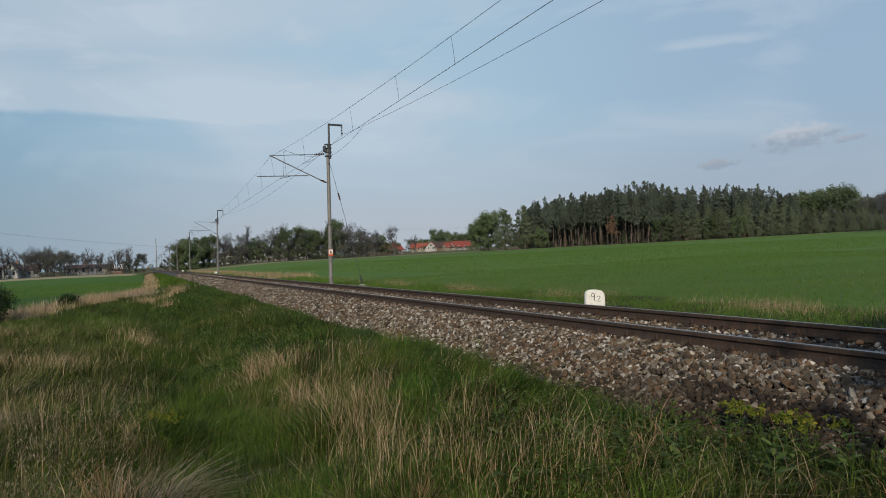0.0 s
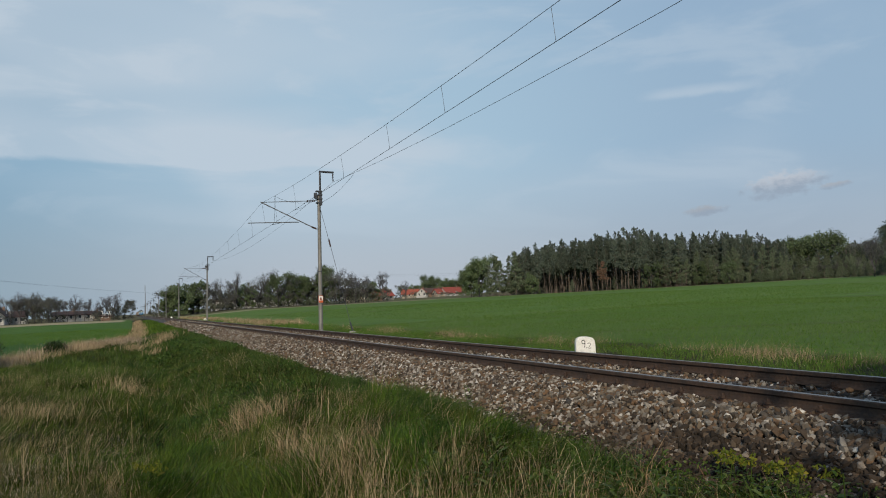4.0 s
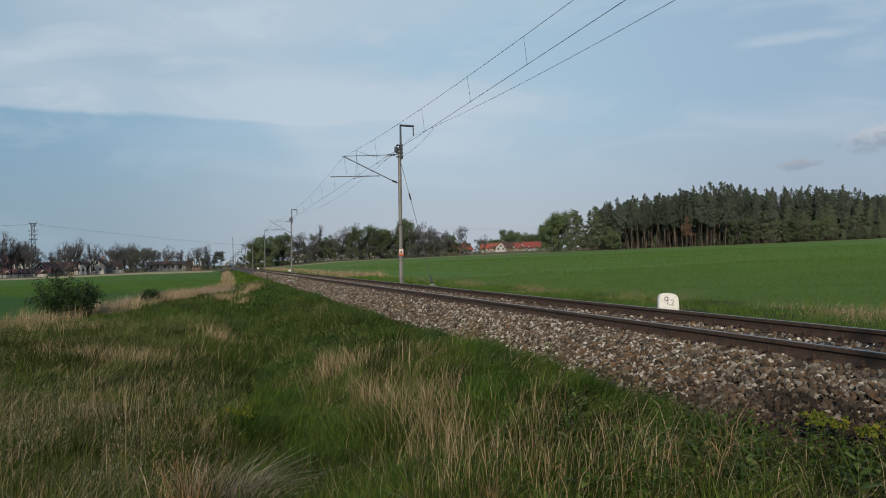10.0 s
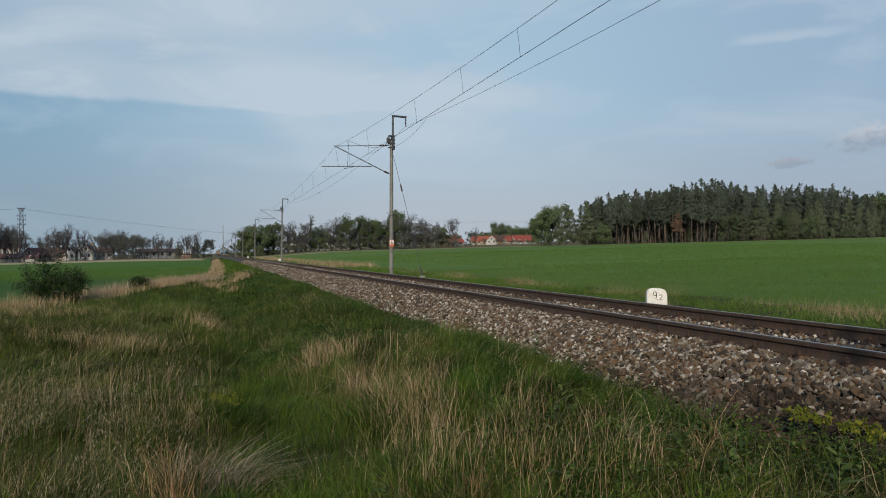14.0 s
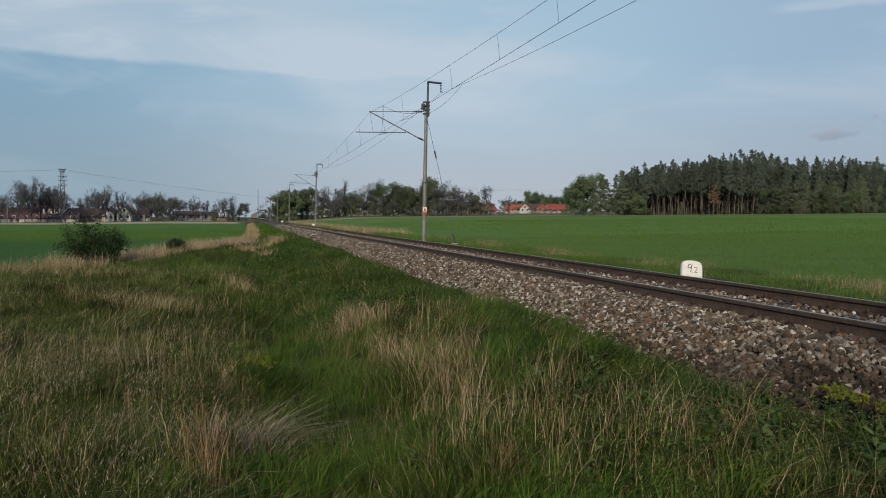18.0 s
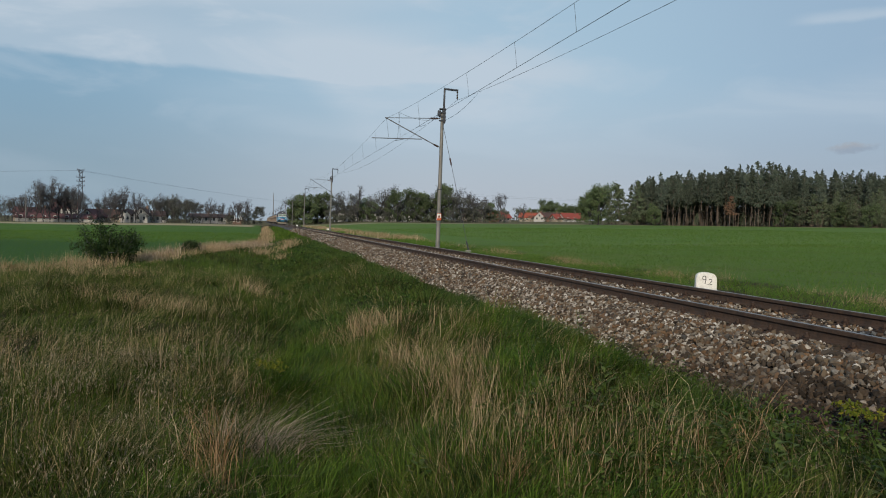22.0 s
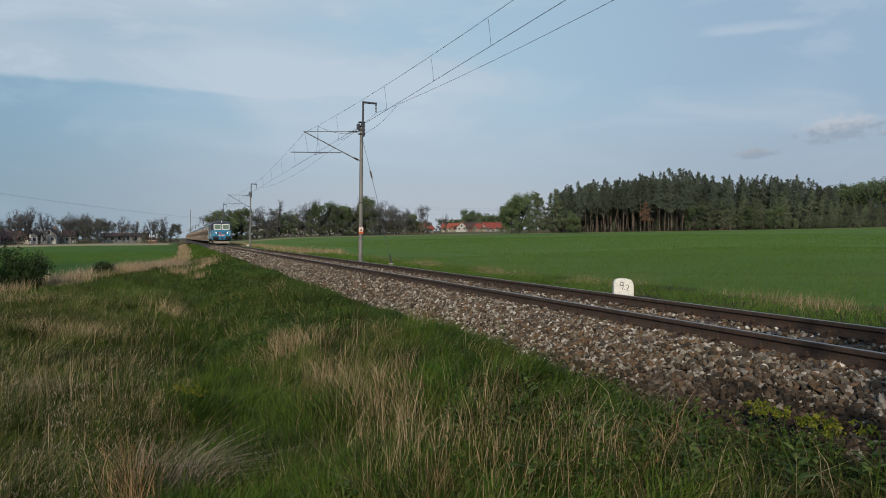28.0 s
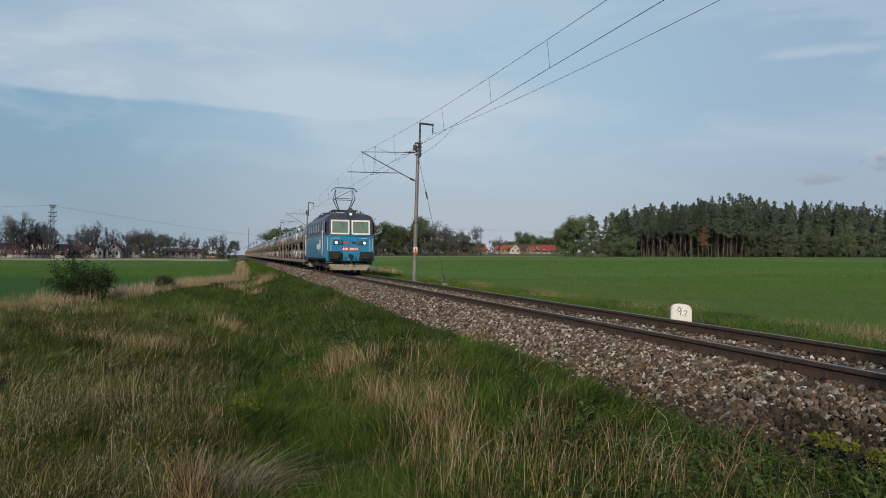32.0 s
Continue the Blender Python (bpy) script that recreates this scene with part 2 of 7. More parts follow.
M["stone_old"] = shader("sooty_old_ballast_rock", old_stones_build)


def bed_build(n, b):
    o = n.add("ShaderNodeTexCoord").outputs["Object"]
    v = n.add("ShaderNodeTexVoronoi", {"Vector": o, "Scale": 15.0})
    c = n.mix(0.6, v.outputs["Color"], (0.2, 0.17, 0.14))
    hs = n.add("ShaderNodeHueSaturation", {"Saturation": 0.18, "Value": 0.26, "Color": c}).outputs[0]
    # crevice shade painted in: colour falls to near black between the stone cells
    c = n.mix(n.grey(v.outputs["Distance"], 0.15, 0.5), hs, (0.018, 0.014, 0.012))
    put(n, b, "Base Color", c)
    b.inputs["Roughness"].default_value = 0.9
    bumped(n, b, v.outputs["Distance"], -0.8, 0.04)


M["bed"] = shader("ballast_bed", bed_build)


def ground_build(n, b):
    o = n.add("ShaderNodeTexCoord").outputs["Object"]
    s = n.add("ShaderNodeSeparateXYZ", {0: o})
    x, y = s.outputs[0], s.outputs[1]
    big = n.noise(o, 0.09, 3.0, 0.55)
    mid = n.noise(o, 0.9, 4.0, 0.6)
    small = n.noise(o, 14.0, 4.0, 0.65)
    # rough grassland beside the line
    # base darkened so that gaps between blades look shaded
    grass = n.mix(n.grey(mid, 0.35, 0.65), (0.016, 0.020, 0.005), (0.040, 0.030, 0.013))
    grass = n.mix(n.m("MULTIPLY", n.grey(small, 0.42, 0.7), 0.7), grass, (0.022, 0.026, 0.010))
    # young crop in drilled rows, thinner where the soil shows
    across = n.add("ShaderNodeCombineXYZ", {0: n.m("SUBTRACT", n.m("MULTIPLY", x, 0.79), n.m("MULTIPLY", y, 0.61)), 1: n.m("ADD", n.m("MULTIPLY", x, 0.61), n.m("MULTIPLY", y, 0.79)), 2: 0.0}).outputs[0]
    wave = n.add("ShaderNodeTexWave", {"Vector": across, "Scale": 1.05, "Distortion": 1.2, "Detail": 2.0, "Detail Scale": 1.4})
    wave.wave_type, wave.bands_direction = "BANDS", "Y"
    rows = wave.outputs["Fac"]
    crop = n.mix(n.grey(big, 0.35, 0.7), (0.084, 0.168, 0.026), (0.110, 0.186, 0.036))
    crop = n.mix(n.m("MULTIPLY", n.grey(rows, 0.45, 0.9), 0.14), crop, (0.062, 0.066, 0.026))
    fine_w = n.add("ShaderNodeTexWave", {"Vector": across, "Scale": 0.873, "Distortion": 0.6, "Detail": 2.0, "Detail Scale": 3.0})
    fine_w.wave_type, fine_w.bands_direction = "BANDS", "Y"
    close = n.grey(n.m("ADD", x, y), 95.0, 30.0, 0.0, 0.55)
    crop = n.mix(n.m("MULTIPLY", close, n.grey(fine_w.outputs["Fac"], 0.3, 0.8)), crop, (0.052, 0.054, 0.024))
    crop = n.mix(n.m("MULTIPLY", n.grey(n.noise(o, 3.1, 5.0, 0.7), 0.46, 0.7), 0.5), crop, (0.042, 0.074, 0.018))
    # tramlines and wet, thin patches
    st = n.add("ShaderNodeMapping", {"Vector": across, "Scale": (0.012, 0.16, 1.0)}).outputs[0]
    crop = n.mix(n.m("MULTIPLY", n.grey(n.noise(st, 1.0, 4.0, 0.65), 0.54, 0.62), 0.5), crop, (0.070, 0.078, 0.030))
    wob = n.m("MULTIPLY", n.m("SUBTRACT", n.noise(o, 0.35, 3.0, 0.6), 0.5), 2.6)
    right = n.grey(n.m("ADD", x, wob), 12.0, 13.4)
    bend = n.ramp(n.m("DIVIDE", n.m("SUBTRACT", y, 28.0), 64.0, 0.0, True), [(0.0, (0.0,) * 3), (0.04, (0.2,) * 3), (0.12, (0.42,) * 3), (0.22, (0.5,) * 3), (0.34, (0.66,) * 3), (0.44, (0.87,) * 3), (1.0, (0.93,) * 3)])
    edge = n.m("SUBTRACT", n.m("ADD", n.m("MULTIPLY", bend, 10.0), -9.0), n.m("MULTIPLY", n.m("MAXIMUM", n.m("SUBTRACT", 28.5, y), 0.0), 9.0))
    left = n.grey(n.m("SUBTRACT", n.m("ADD", x, n.m("MULTIPLY", wob, 0.5)), edge), 0.3, -0.5)
    meadow = n.mix(n.grey(big, 0.35, 0.7), (0.052, 0.122, 0.014), (0.072, 0.142, 0.02))
    meadow = n.mix(n.m("MULTIPLY", n.grey(n.noise(o, 2.2, 5.0, 0.7), 0.48, 0.72), 0.5), meadow, (0.026, 0.055, 0.012))
    wet = n.m("MULTIPLY", n.grey(n.m("ADD", y, n.m("MULTIPLY", wob, 6.0)), 78.0, 58.0), n.grey(n.m("ADD", x, n.m("MULTIPLY", wob, 2.0)), -1.0, -7.0))
    meadow = n.mix(n.m("MULTIPLY", wet, 0.85), meadow, (0.026, 0.078, 0.011))
    c = n.mix(right, grass, crop)
    c = n.mix(left, c, meadow)
    # pale stubble headland and sandy track at the far end of the fields
    fw = n.m("ADD", y, n.m("MULTIPLY", wob, 2.0))
    pale_l = n.m("MULTIPLY", n.m("MULTIPLY", n.grey(fw, 206.0, 209.0), n.grey(fw, 290.0, 282.0)), n.grey(x, -1.0, -3.0))
    c = n.mix(n.m("MULTIPLY", pale_l, 0.9), c, n.mix(mid, (0.30, 0.25, 0.16), (0.40, 0.33, 0.22)))
    pale_r = n.m("MULTIPLY", n.m("MULTIPLY", n.grey(fw, 236.0, 240.0), n.grey(fw, 268.0, 262.0)), n.grey(x, 12.0, 14.0))
    pale_r = n.m("MULTIPLY", pale_r, n.grey(x, 120.0, 105.0))
    c = n.mix(n.m("MULTIPLY", pale_r, 0.8), c, n.mix(mid, (0.21, 0.19, 0.11), (0.30, 0.25, 0.17)))
    dist = n.m("SQRT", n.m("ADD", n.m("MULTIPLY", x, x), n.m("MULTIPLY", y, y)))
    edge_w = n.m("MULTIPLY", n.m("MULTIPLY", n.grey(n.m("ADD", dist, wob), 251.5, 253.5), n.grey(n.m("ADD", dist, wob), 261.0, 258.5)), n.grey(n.m("DIVIDE", x, n.m("MAXIMUM", y, 1.0)), 0.43, 0.47))
    c = n.mix(n.m("MULTIPLY", edge_w, n.grey(n.noise(o, 0.06, 3.0, 0.6), 0.3, 0.6, 0.35, 0.95)), c, n.mix(mid, (0.24, 0.21, 0.13), (0.33, 0.28, 0.18)))
    far = n.grey(n.m("ADD", dist, n.m("MULTIPLY", wob, 3.0)), 268.0, 275.0)
    c = n.mix(far, c, n.mix(mid, (0.075, 0.075, 0.035), (0.13, 0.11, 0.06)))
    put(n, b, "Base Color", c)
    b.inputs["Roughness"].default_value = 0.95
    b.inputs["Specular IOR Level"].default_value = 0.15
    bumped(n, b, n.m("ADD", small, n.m("MULTIPLY", n.noise(o, 3.0, 4.0, 0.6), 2.0)), 0.9, 0.05)


M["ground"] = shader("field_ground", ground_build)
M["rail_side"] = worn("rusty_rail_steel", (0.075, 0.045, 0.030), (0.045, 0.030, 0.023), 6.0, 0.75, 0.2, 0.3, 0.003, dirt=(0.11, 0.06, 0.035))
M["rail_top"] = worn("worn_rail_steel", (0.27, 0.25, 0.235), (0.20, 0.18, 0.165), 2.0, 0.42, 0.75, 0.03, 0.001)
M["sleeper"] = worn("tarred_timber", (0.070, 0.050, 0.038), (0.040, 0.030, 0.025), 5.0, 0.85, 0.0, 0.6, 0.01, dirt=(0.12, 0.09, 0.065))
M["clip"] = worn("rusty_fastening", (0.060, 0.033, 0.022), (0.034, 0.022, 0.017), 20.0, 0.8, 0.2)
M["mast"] = worn("galvanised_steel", (0.22, 0.215, 0.20), (0.15, 0.148, 0.14), 2.0, 0.6, 0.35, 0.1, 0.002, dirt=(0.13, 0.12, 0.11))
M["arm"] = worn("grey_cantilever_steel", (0.135, 0.14, 0.15), (0.095, 0.10, 0.105), 3.0, 0.6, 0.3)
M["lattice"] = worn("dark_pylon_steel", (0.030, 0.033, 0.042), (0.022, 0.024, 0.030), 6.0, 0.7, 0.2)
M["mast_dark"] = worn("dark_steel", (0.058, 0.064, 0.078), (0.038, 0.042, 0.052), 6.0, 0.6, 0.3)
M["wire"] = worn("copper_wire_dark", (0.062, 0.068, 0.080), (0.044, 0.048, 0.058), 8.0, 0.5, 0.4)
M["insul"] = worn("brown_porcelain", (0.07, 0.04, 0.03), (0.05, 0.03, 0.025), 8.0, 0.25)
M["concrete"] = worn("old_concrete", (0.36, 0.34, 0.31), (0.26, 0.25, 0.23), 4.0, 0.9, 0.0, 0.5, 0.006)
M["whitewash"] = worn("whitewashed_stone", (0.78, 0.77, 0.74), (0.66, 0.65, 0.62), 6.0, 0.85, 0.0, 0.3, 0.004, dirt=(0.45, 0.42, 0.36))
M["black"] = worn("black_paint", (0.02, 0.02, 0.02), (0.03, 0.03, 0.03), 9.0, 0.7)
M["sign_white"] = worn("white_enamel", (0.74, 0.73, 0.70), (0.66, 0.65, 0.62), 9.0, 0.4)
M["sign_red"] = worn("orange_red_enamel", (0.62, 0.12, 0.035), (0.52, 0.10, 0.03), 9.0, 0.4)
M["blue"] = worn("bright_blue_train_paint", (0.014, 0.205, 0.39), (0.012, 0.17, 0.33), 1.2, 0.34, 0.0, 0.05, 0.002, coat=0.25, dirt=(0.05, 0.13, 0.22))
M["navy"] = worn("dark_blue_train_paint", (0.018, 0.024, 0.055), (0.028, 0.034, 0.062), 1.2, 0.42, 0.0, 0.05, 0.002, coat=0.2, dirt=(0.05, 0.048, 0.055))
M["roof_grey"] = worn("sooty_roof", (0.055, 0.055, 0.06), (0.035, 0.034, 0.035), 2.0, 0.7)
M["white_paint"] = worn("white_train_paint", (0.78, 0.78, 0.76), (0.68, 0.68, 0.66), 2.0, 0.4)
M["plow"] = worn("dusty_light_paint", (0.30, 0.27, 0.215), (0.20, 0.17, 0.135), 3.0, 0.7, dirt=(0.14, 0.11, 0.09))
M["bogie"] = worn("bogie_grime", (0.022, 0.019, 0.017), (0.014, 0.013, 0.012), 4.0, 0.8, 0.1)
M["red_plate"] = worn("red_number_plate", (0.55, 0.05, 0.045), (0.48, 0.05, 0.045), 6.0, 0.4)
M["wagon"] = worn("brown_wagon_paint", (0.17, 0.125, 0.10), (0.12, 0.09, 0.072), 1.4, 0.7, 0.0, 0.1, 0.003, dirt=(0.21, 0.17, 0.14))
M["wagon_dark"] = worn("dark_wagon_steel", (0.105, 0.070, 0.052), (0.065, 0.048, 0.04), 2.0, 0.8)
M["wagon_post"] = worn("pale_tan_post_paint", (0.25, 0.195, 0.15), (0.17, 0.13, 0.10), 1.4, 0.7, 0.0, 0.1, 0.003, dirt=(0.13, 0.095, 0.075))
M["tyre"] = worn("black_rubber", (0.02, 0.02, 0.02), (0.028, 0.028, 0.028), 9.0, 0.8)


def glass_build(n, b):
    put(n, b, "Base Color", (0.022, 0.026, 0.026))
    b.inputs["Roughness"].default_value = 0.12
    b.inputs["Specular IOR Level"].default_value = 0.45


M["glass"] = shader("tinted_window_glass", glass_build)


def pane_build(n, b):
    o = n.add("ShaderNodeTexCoord").outputs["Object"]
    put(n, b, "Base Color", n.mix(n.noise(o, 1.5, 3.0), (0.10, 0.155, 0.125), (0.16, 0.22, 0.175)))
    b.inputs["Roughness"].default_value = 0.1
    b.inputs["Specular IOR Level"].default_value = 0.7


M["cab_glass"] = shader("greenish_windscreen_glass", pane_build)


def lamp_build(n, b):
    b.inputs["Base Color"].default_value = (0.9, 0.95, 1, 1)
    b.inputs["Emission Color"].default_value = (0.86, 0.95, 1.0, 1)
    b.inputs["Emission Strength"].default_value = 1.1


M["lamp"] = shader("lit_headlight", lamp_build)
M["lens_off"] = worn("unlit_lamp_glass", (0.10, 0.12, 0.16), (0.07, 0.08, 0.1), 9.0, 0.15)
for key, c in dict(silver=(0.36, 0.365, 0.37), white=(0.62, 0.62, 0.61), grey=(0.16, 0.17, 0.18), black=(0.02, 0.02, 0.025), red=(0.35, 0.03, 0.03), blue=(0.04, 0.09, 0.25)).items():
    M["car_" + key] = worn(key + "_car_paint", c, tuple(v * 0.9 for v in c), 1.0, 0.25, 0.25 if key in ("silver", "grey") else 0.0, 0.0, 0.001, coat=0.2)
# dark low stops and deep patches paint shadow between the blades
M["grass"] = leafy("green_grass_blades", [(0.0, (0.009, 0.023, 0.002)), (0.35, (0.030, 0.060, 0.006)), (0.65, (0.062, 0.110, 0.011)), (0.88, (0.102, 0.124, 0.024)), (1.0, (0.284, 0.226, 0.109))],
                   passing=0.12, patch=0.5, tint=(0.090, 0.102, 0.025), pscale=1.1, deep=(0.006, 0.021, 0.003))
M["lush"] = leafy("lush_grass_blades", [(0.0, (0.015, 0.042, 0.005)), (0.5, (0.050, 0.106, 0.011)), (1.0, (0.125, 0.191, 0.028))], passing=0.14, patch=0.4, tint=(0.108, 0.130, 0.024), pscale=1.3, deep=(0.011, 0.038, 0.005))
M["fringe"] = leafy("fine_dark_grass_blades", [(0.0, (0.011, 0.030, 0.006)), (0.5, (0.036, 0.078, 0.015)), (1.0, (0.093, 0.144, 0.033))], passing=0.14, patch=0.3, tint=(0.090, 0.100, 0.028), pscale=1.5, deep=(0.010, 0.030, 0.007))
# olive blades with the sunlit tone of the ditch slope in their colour
M["olive"] = leafy("pale_olive_grass", [(0.0, (0.045, 0.062, 0.010)), (0.5, (0.100, 0.118, 0.020)), (0.85, (0.160, 0.158, 0.042)), (1.0, (0.30, 0.24, 0.11))], passing=0.25)
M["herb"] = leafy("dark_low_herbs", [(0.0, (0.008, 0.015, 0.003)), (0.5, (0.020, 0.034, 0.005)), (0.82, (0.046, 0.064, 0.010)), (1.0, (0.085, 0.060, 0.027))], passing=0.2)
M["dry_grey"] = leafy("weathered_grey_straw", [(0.0, (0.13, 0.098, 0.070)), (0.5, (0.29, 0.222, 0.165)), (1.0, (0.50, 0.405, 0.31))], passing=0.15)
M["dry"] = leafy("dry_straw", [(0.0, (0.15, 0.105, 0.060)), (0.4, (0.27, 0.198, 0.115)), (0.8, (0.40, 0.305, 0.185)), (1.0, (0.54, 0.43, 0.275))], passing=0.15)
M["rust"] = leafy("rusty_dead_grass", [(0.0, (0.17, 0.090, 0.044)), (0.5, (0.29, 0.175, 0.095)), (1.0, (0.44, 0.31, 0.18))], passing=0.15)
M["seed"] = leafy("brown_seeding_grass", [(0.0, (0.022, 0.040, 0.005)), (0.32, (0.050, 0.080, 0.013)), (0.57, (0.096, 0.104, 0.031)), (0.78, (0.180, 0.152, 0.068)), (1.0, (0.47, 0.39, 0.235))], passing=0.2)
M["seed_head"] = leafy("pale_seed_heads", [(0.0, (0.16, 0.125, 0.085)), (0.5, (0.30, 0.245, 0.175)), (1.0, (0.50, 0.42, 0.32))], passing=0.25)
M["crop"] = leafy("young_crop_leaves", [(0.0, (0.056, 0.116, 0.017)), (0.6, (0.086, 0.158, 0.025)), (1.0, (0.124, 0.190, 0.040))], passing=0.3)
M["weed"] = leafy("weed_leaves", [(0.0, (0.028, 0.056, 0.009)), (0.6, (0.058, 0.094, 0.018)), (1.0, (0.108, 0.145, 0.040))], passing=0.2)
M["spurge"] = leafy("yellow_green_bracts", [(0.0, (0.075, 0.11, 0.014)), (0.5, (0.14, 0.16, 0.022)), (1.0, (0.24, 0.21, 0.03))], passing=0.3)
M["bush"] = leafy("bush_leaves", [(0.0, (0.014, 0.030, 0.009)), (0.6, (0.028, 0.050, 0.015)), (1.0, (0.050, 0.074, 0.024))], passing=0.2)
# needles and tree leaves lightened and cooled: distance haze put into the colours
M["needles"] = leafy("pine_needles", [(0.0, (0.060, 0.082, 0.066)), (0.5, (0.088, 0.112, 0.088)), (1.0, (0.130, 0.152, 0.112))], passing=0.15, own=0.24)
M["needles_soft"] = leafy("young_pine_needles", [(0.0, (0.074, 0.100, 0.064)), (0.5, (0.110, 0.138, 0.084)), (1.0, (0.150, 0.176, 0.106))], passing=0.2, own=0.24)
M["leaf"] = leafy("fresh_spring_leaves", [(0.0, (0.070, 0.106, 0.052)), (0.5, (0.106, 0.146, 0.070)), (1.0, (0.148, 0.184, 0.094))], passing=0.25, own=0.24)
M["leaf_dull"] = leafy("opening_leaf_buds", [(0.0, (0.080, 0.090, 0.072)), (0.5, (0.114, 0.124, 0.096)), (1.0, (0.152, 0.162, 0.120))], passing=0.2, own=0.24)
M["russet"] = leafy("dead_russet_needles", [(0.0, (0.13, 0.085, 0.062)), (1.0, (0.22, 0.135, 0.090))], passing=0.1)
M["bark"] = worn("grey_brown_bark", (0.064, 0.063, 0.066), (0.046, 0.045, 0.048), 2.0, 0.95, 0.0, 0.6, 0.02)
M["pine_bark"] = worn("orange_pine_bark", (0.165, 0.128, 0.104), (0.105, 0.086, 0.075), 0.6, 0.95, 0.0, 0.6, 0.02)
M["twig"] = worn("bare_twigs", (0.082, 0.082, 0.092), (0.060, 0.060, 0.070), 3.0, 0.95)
# white walls greyed in the colour to stand for distance haze
M["wall_white"] = worn("white_render", (0.44, 0.44, 0.43), (0.36, 0.36, 0.35), 0.5, 0.9)
M["wall_cream"] = worn("cream_render", (0.34, 0.30, 0.24), (0.28, 0.25, 0.20), 0.5, 0.9)
M["wall_brown"] = worn("brown_brick_wall", (0.22, 0.14, 0.10), (0.17, 0.11, 0.08), 0.5, 0.9)
M["roof_red"] = worn("red_roof_tiles", (0.27, 0.055, 0.038), (0.21, 0.045, 0.033), 0.6, 0.8)
M["roof_orange"] = worn("orange_roof_tiles", (0.29, 0.075, 0.042), (0.23, 0.06, 0.038), 0.6, 0.8)
M["roof_maroon"] = worn("dark_red_roof_tiles", (0.098, 0.038, 0.038), (0.074, 0.032, 0.034), 0.6, 0.8)
M["roof_brown"] = worn("dark_brown_roof_tiles", (0.072, 0.042, 0.036), (0.054, 0.034, 0.030), 0.6, 0.8)
M["win"] = worn("dark_window_glass", (0.05, 0.06, 0.07), (0.035, 0.04, 0.05), 1.0, 0.15)

# ---- making meshes ----


def mesh_np(name, verts, faces, material, smooth=False):
    """A mesh from an array of places and an array of faces of one size (or a list of such arrays)."""
    me = bpy.data.meshes.new(name)
    faces = faces if isinstance(faces, list) else [faces]
    faces = [f for f in faces if len(f)]
    me.vertices.add(len(verts))
    me.vertices.foreach_set("co", np.asarray(verts, np.float32).ravel())
    loops = np.concatenate([f.ravel() for f in faces]).astype(np.int32)
    sizes = np.concatenate([np.full(len(f), f.shape[1]) for f in faces]).astype(np.int32)
    starts = np.concatenate([[0], np.cumsum(sizes)[:-1]]).astype(np.int32)
    me.loops.add(len(loops))
    me.loops.foreach_set("vertex_index", loops)
    me.polygons.add(len(sizes))
    me.polygons.foreach_set("loop_start", starts)
    me.polygons.foreach_set("use_smooth", np.full(len(sizes), smooth))
    me.materials.append(material)
    me.update(calc_edges=True)
    return me


def part(name, bm, material, parent, label=""):
    """Links a bmesh, or a mesh, as one mesh object under a thing or a part."""
    if isinstance(bm, bmesh.types.BMesh):
        me = bpy.data.meshes.new(name)
        bm.to_mesh(me)
        bm.free()
        me.materials.append(material)
    else:
        me = bm
    ob = new(name, me)
    ob.parent = parent
    return tagged(ob, label) if label else ob


def empty(name, m=None):
    ob = new(name)
    ob.empty_display_size = 0.2
    if m is not None:
        ob.matrix_basis = m
    return ob


def add_box(bm, x0, x1, y0, y1, z0, z1, bevel=0.0):
    c = Vector(((x0 + x1) / 2, (y0 + y1) / 2, (z0 + z1) / 2))
    g = bmesh.ops.create_cube(bm, size=1.0, matrix=Matrix.Translation(c) @ Matrix.Diagonal((x1 - x0, y1 - y0, z1 - z0, 1)))
    if bevel:
        es = list({e for v in g["verts"] for e in v.link_edges})
        bmesh.ops.bevel(bm, geom=es, offset=bevel, segments=2, affect="EDGES", profile=0.6)
    return bm


def box(x0, x1, y0, y1, z0, z1, bevel=0.0):
    return add_box(bmesh.new(), x0, x1, y0, y1, z0, z1, bevel)


def add_tube(bm, a, b, r, r2=None, seg=8):
    a, b = Vector(a), Vector(b)
    d = b - a
    m = Matrix.Translation((a + b) / 2) @ d.to_track_quat("Z", "Y").to_matrix().to_4x4()
    bmesh.ops.create_cone(bm, cap_ends=True, segments=seg, radius1=r, radius2=r if r2 is None else r2, depth=d.length, matrix=m)
    return bm


def tube(a, b, r, r2=None, seg=8):
    return add_tube(bmesh.new(), a, b, r, r2, seg)


def loft(rings, caps=True, smooth=False):
    """Skin over closed rings with equal numbers of points."""
    bm = bmesh.new()
    vs = [[bm.verts.new(p) for p in r] for r in rings]
    k = len(vs[0])
    for a, b in zip(vs, vs[1:]):
        for i in range(k):
            bm.faces.new((a[i], a[(i + 1) % k], b[(i + 1) % k], b[i]))
    if caps:
        bm.faces.new(list(reversed(vs[0])))
        bm.faces.new(vs[-1])
    bmesh.ops.recalc_face_normals(bm, faces=bm.faces)
    for f in bm.faces:
        f.smooth = smooth
    return bm


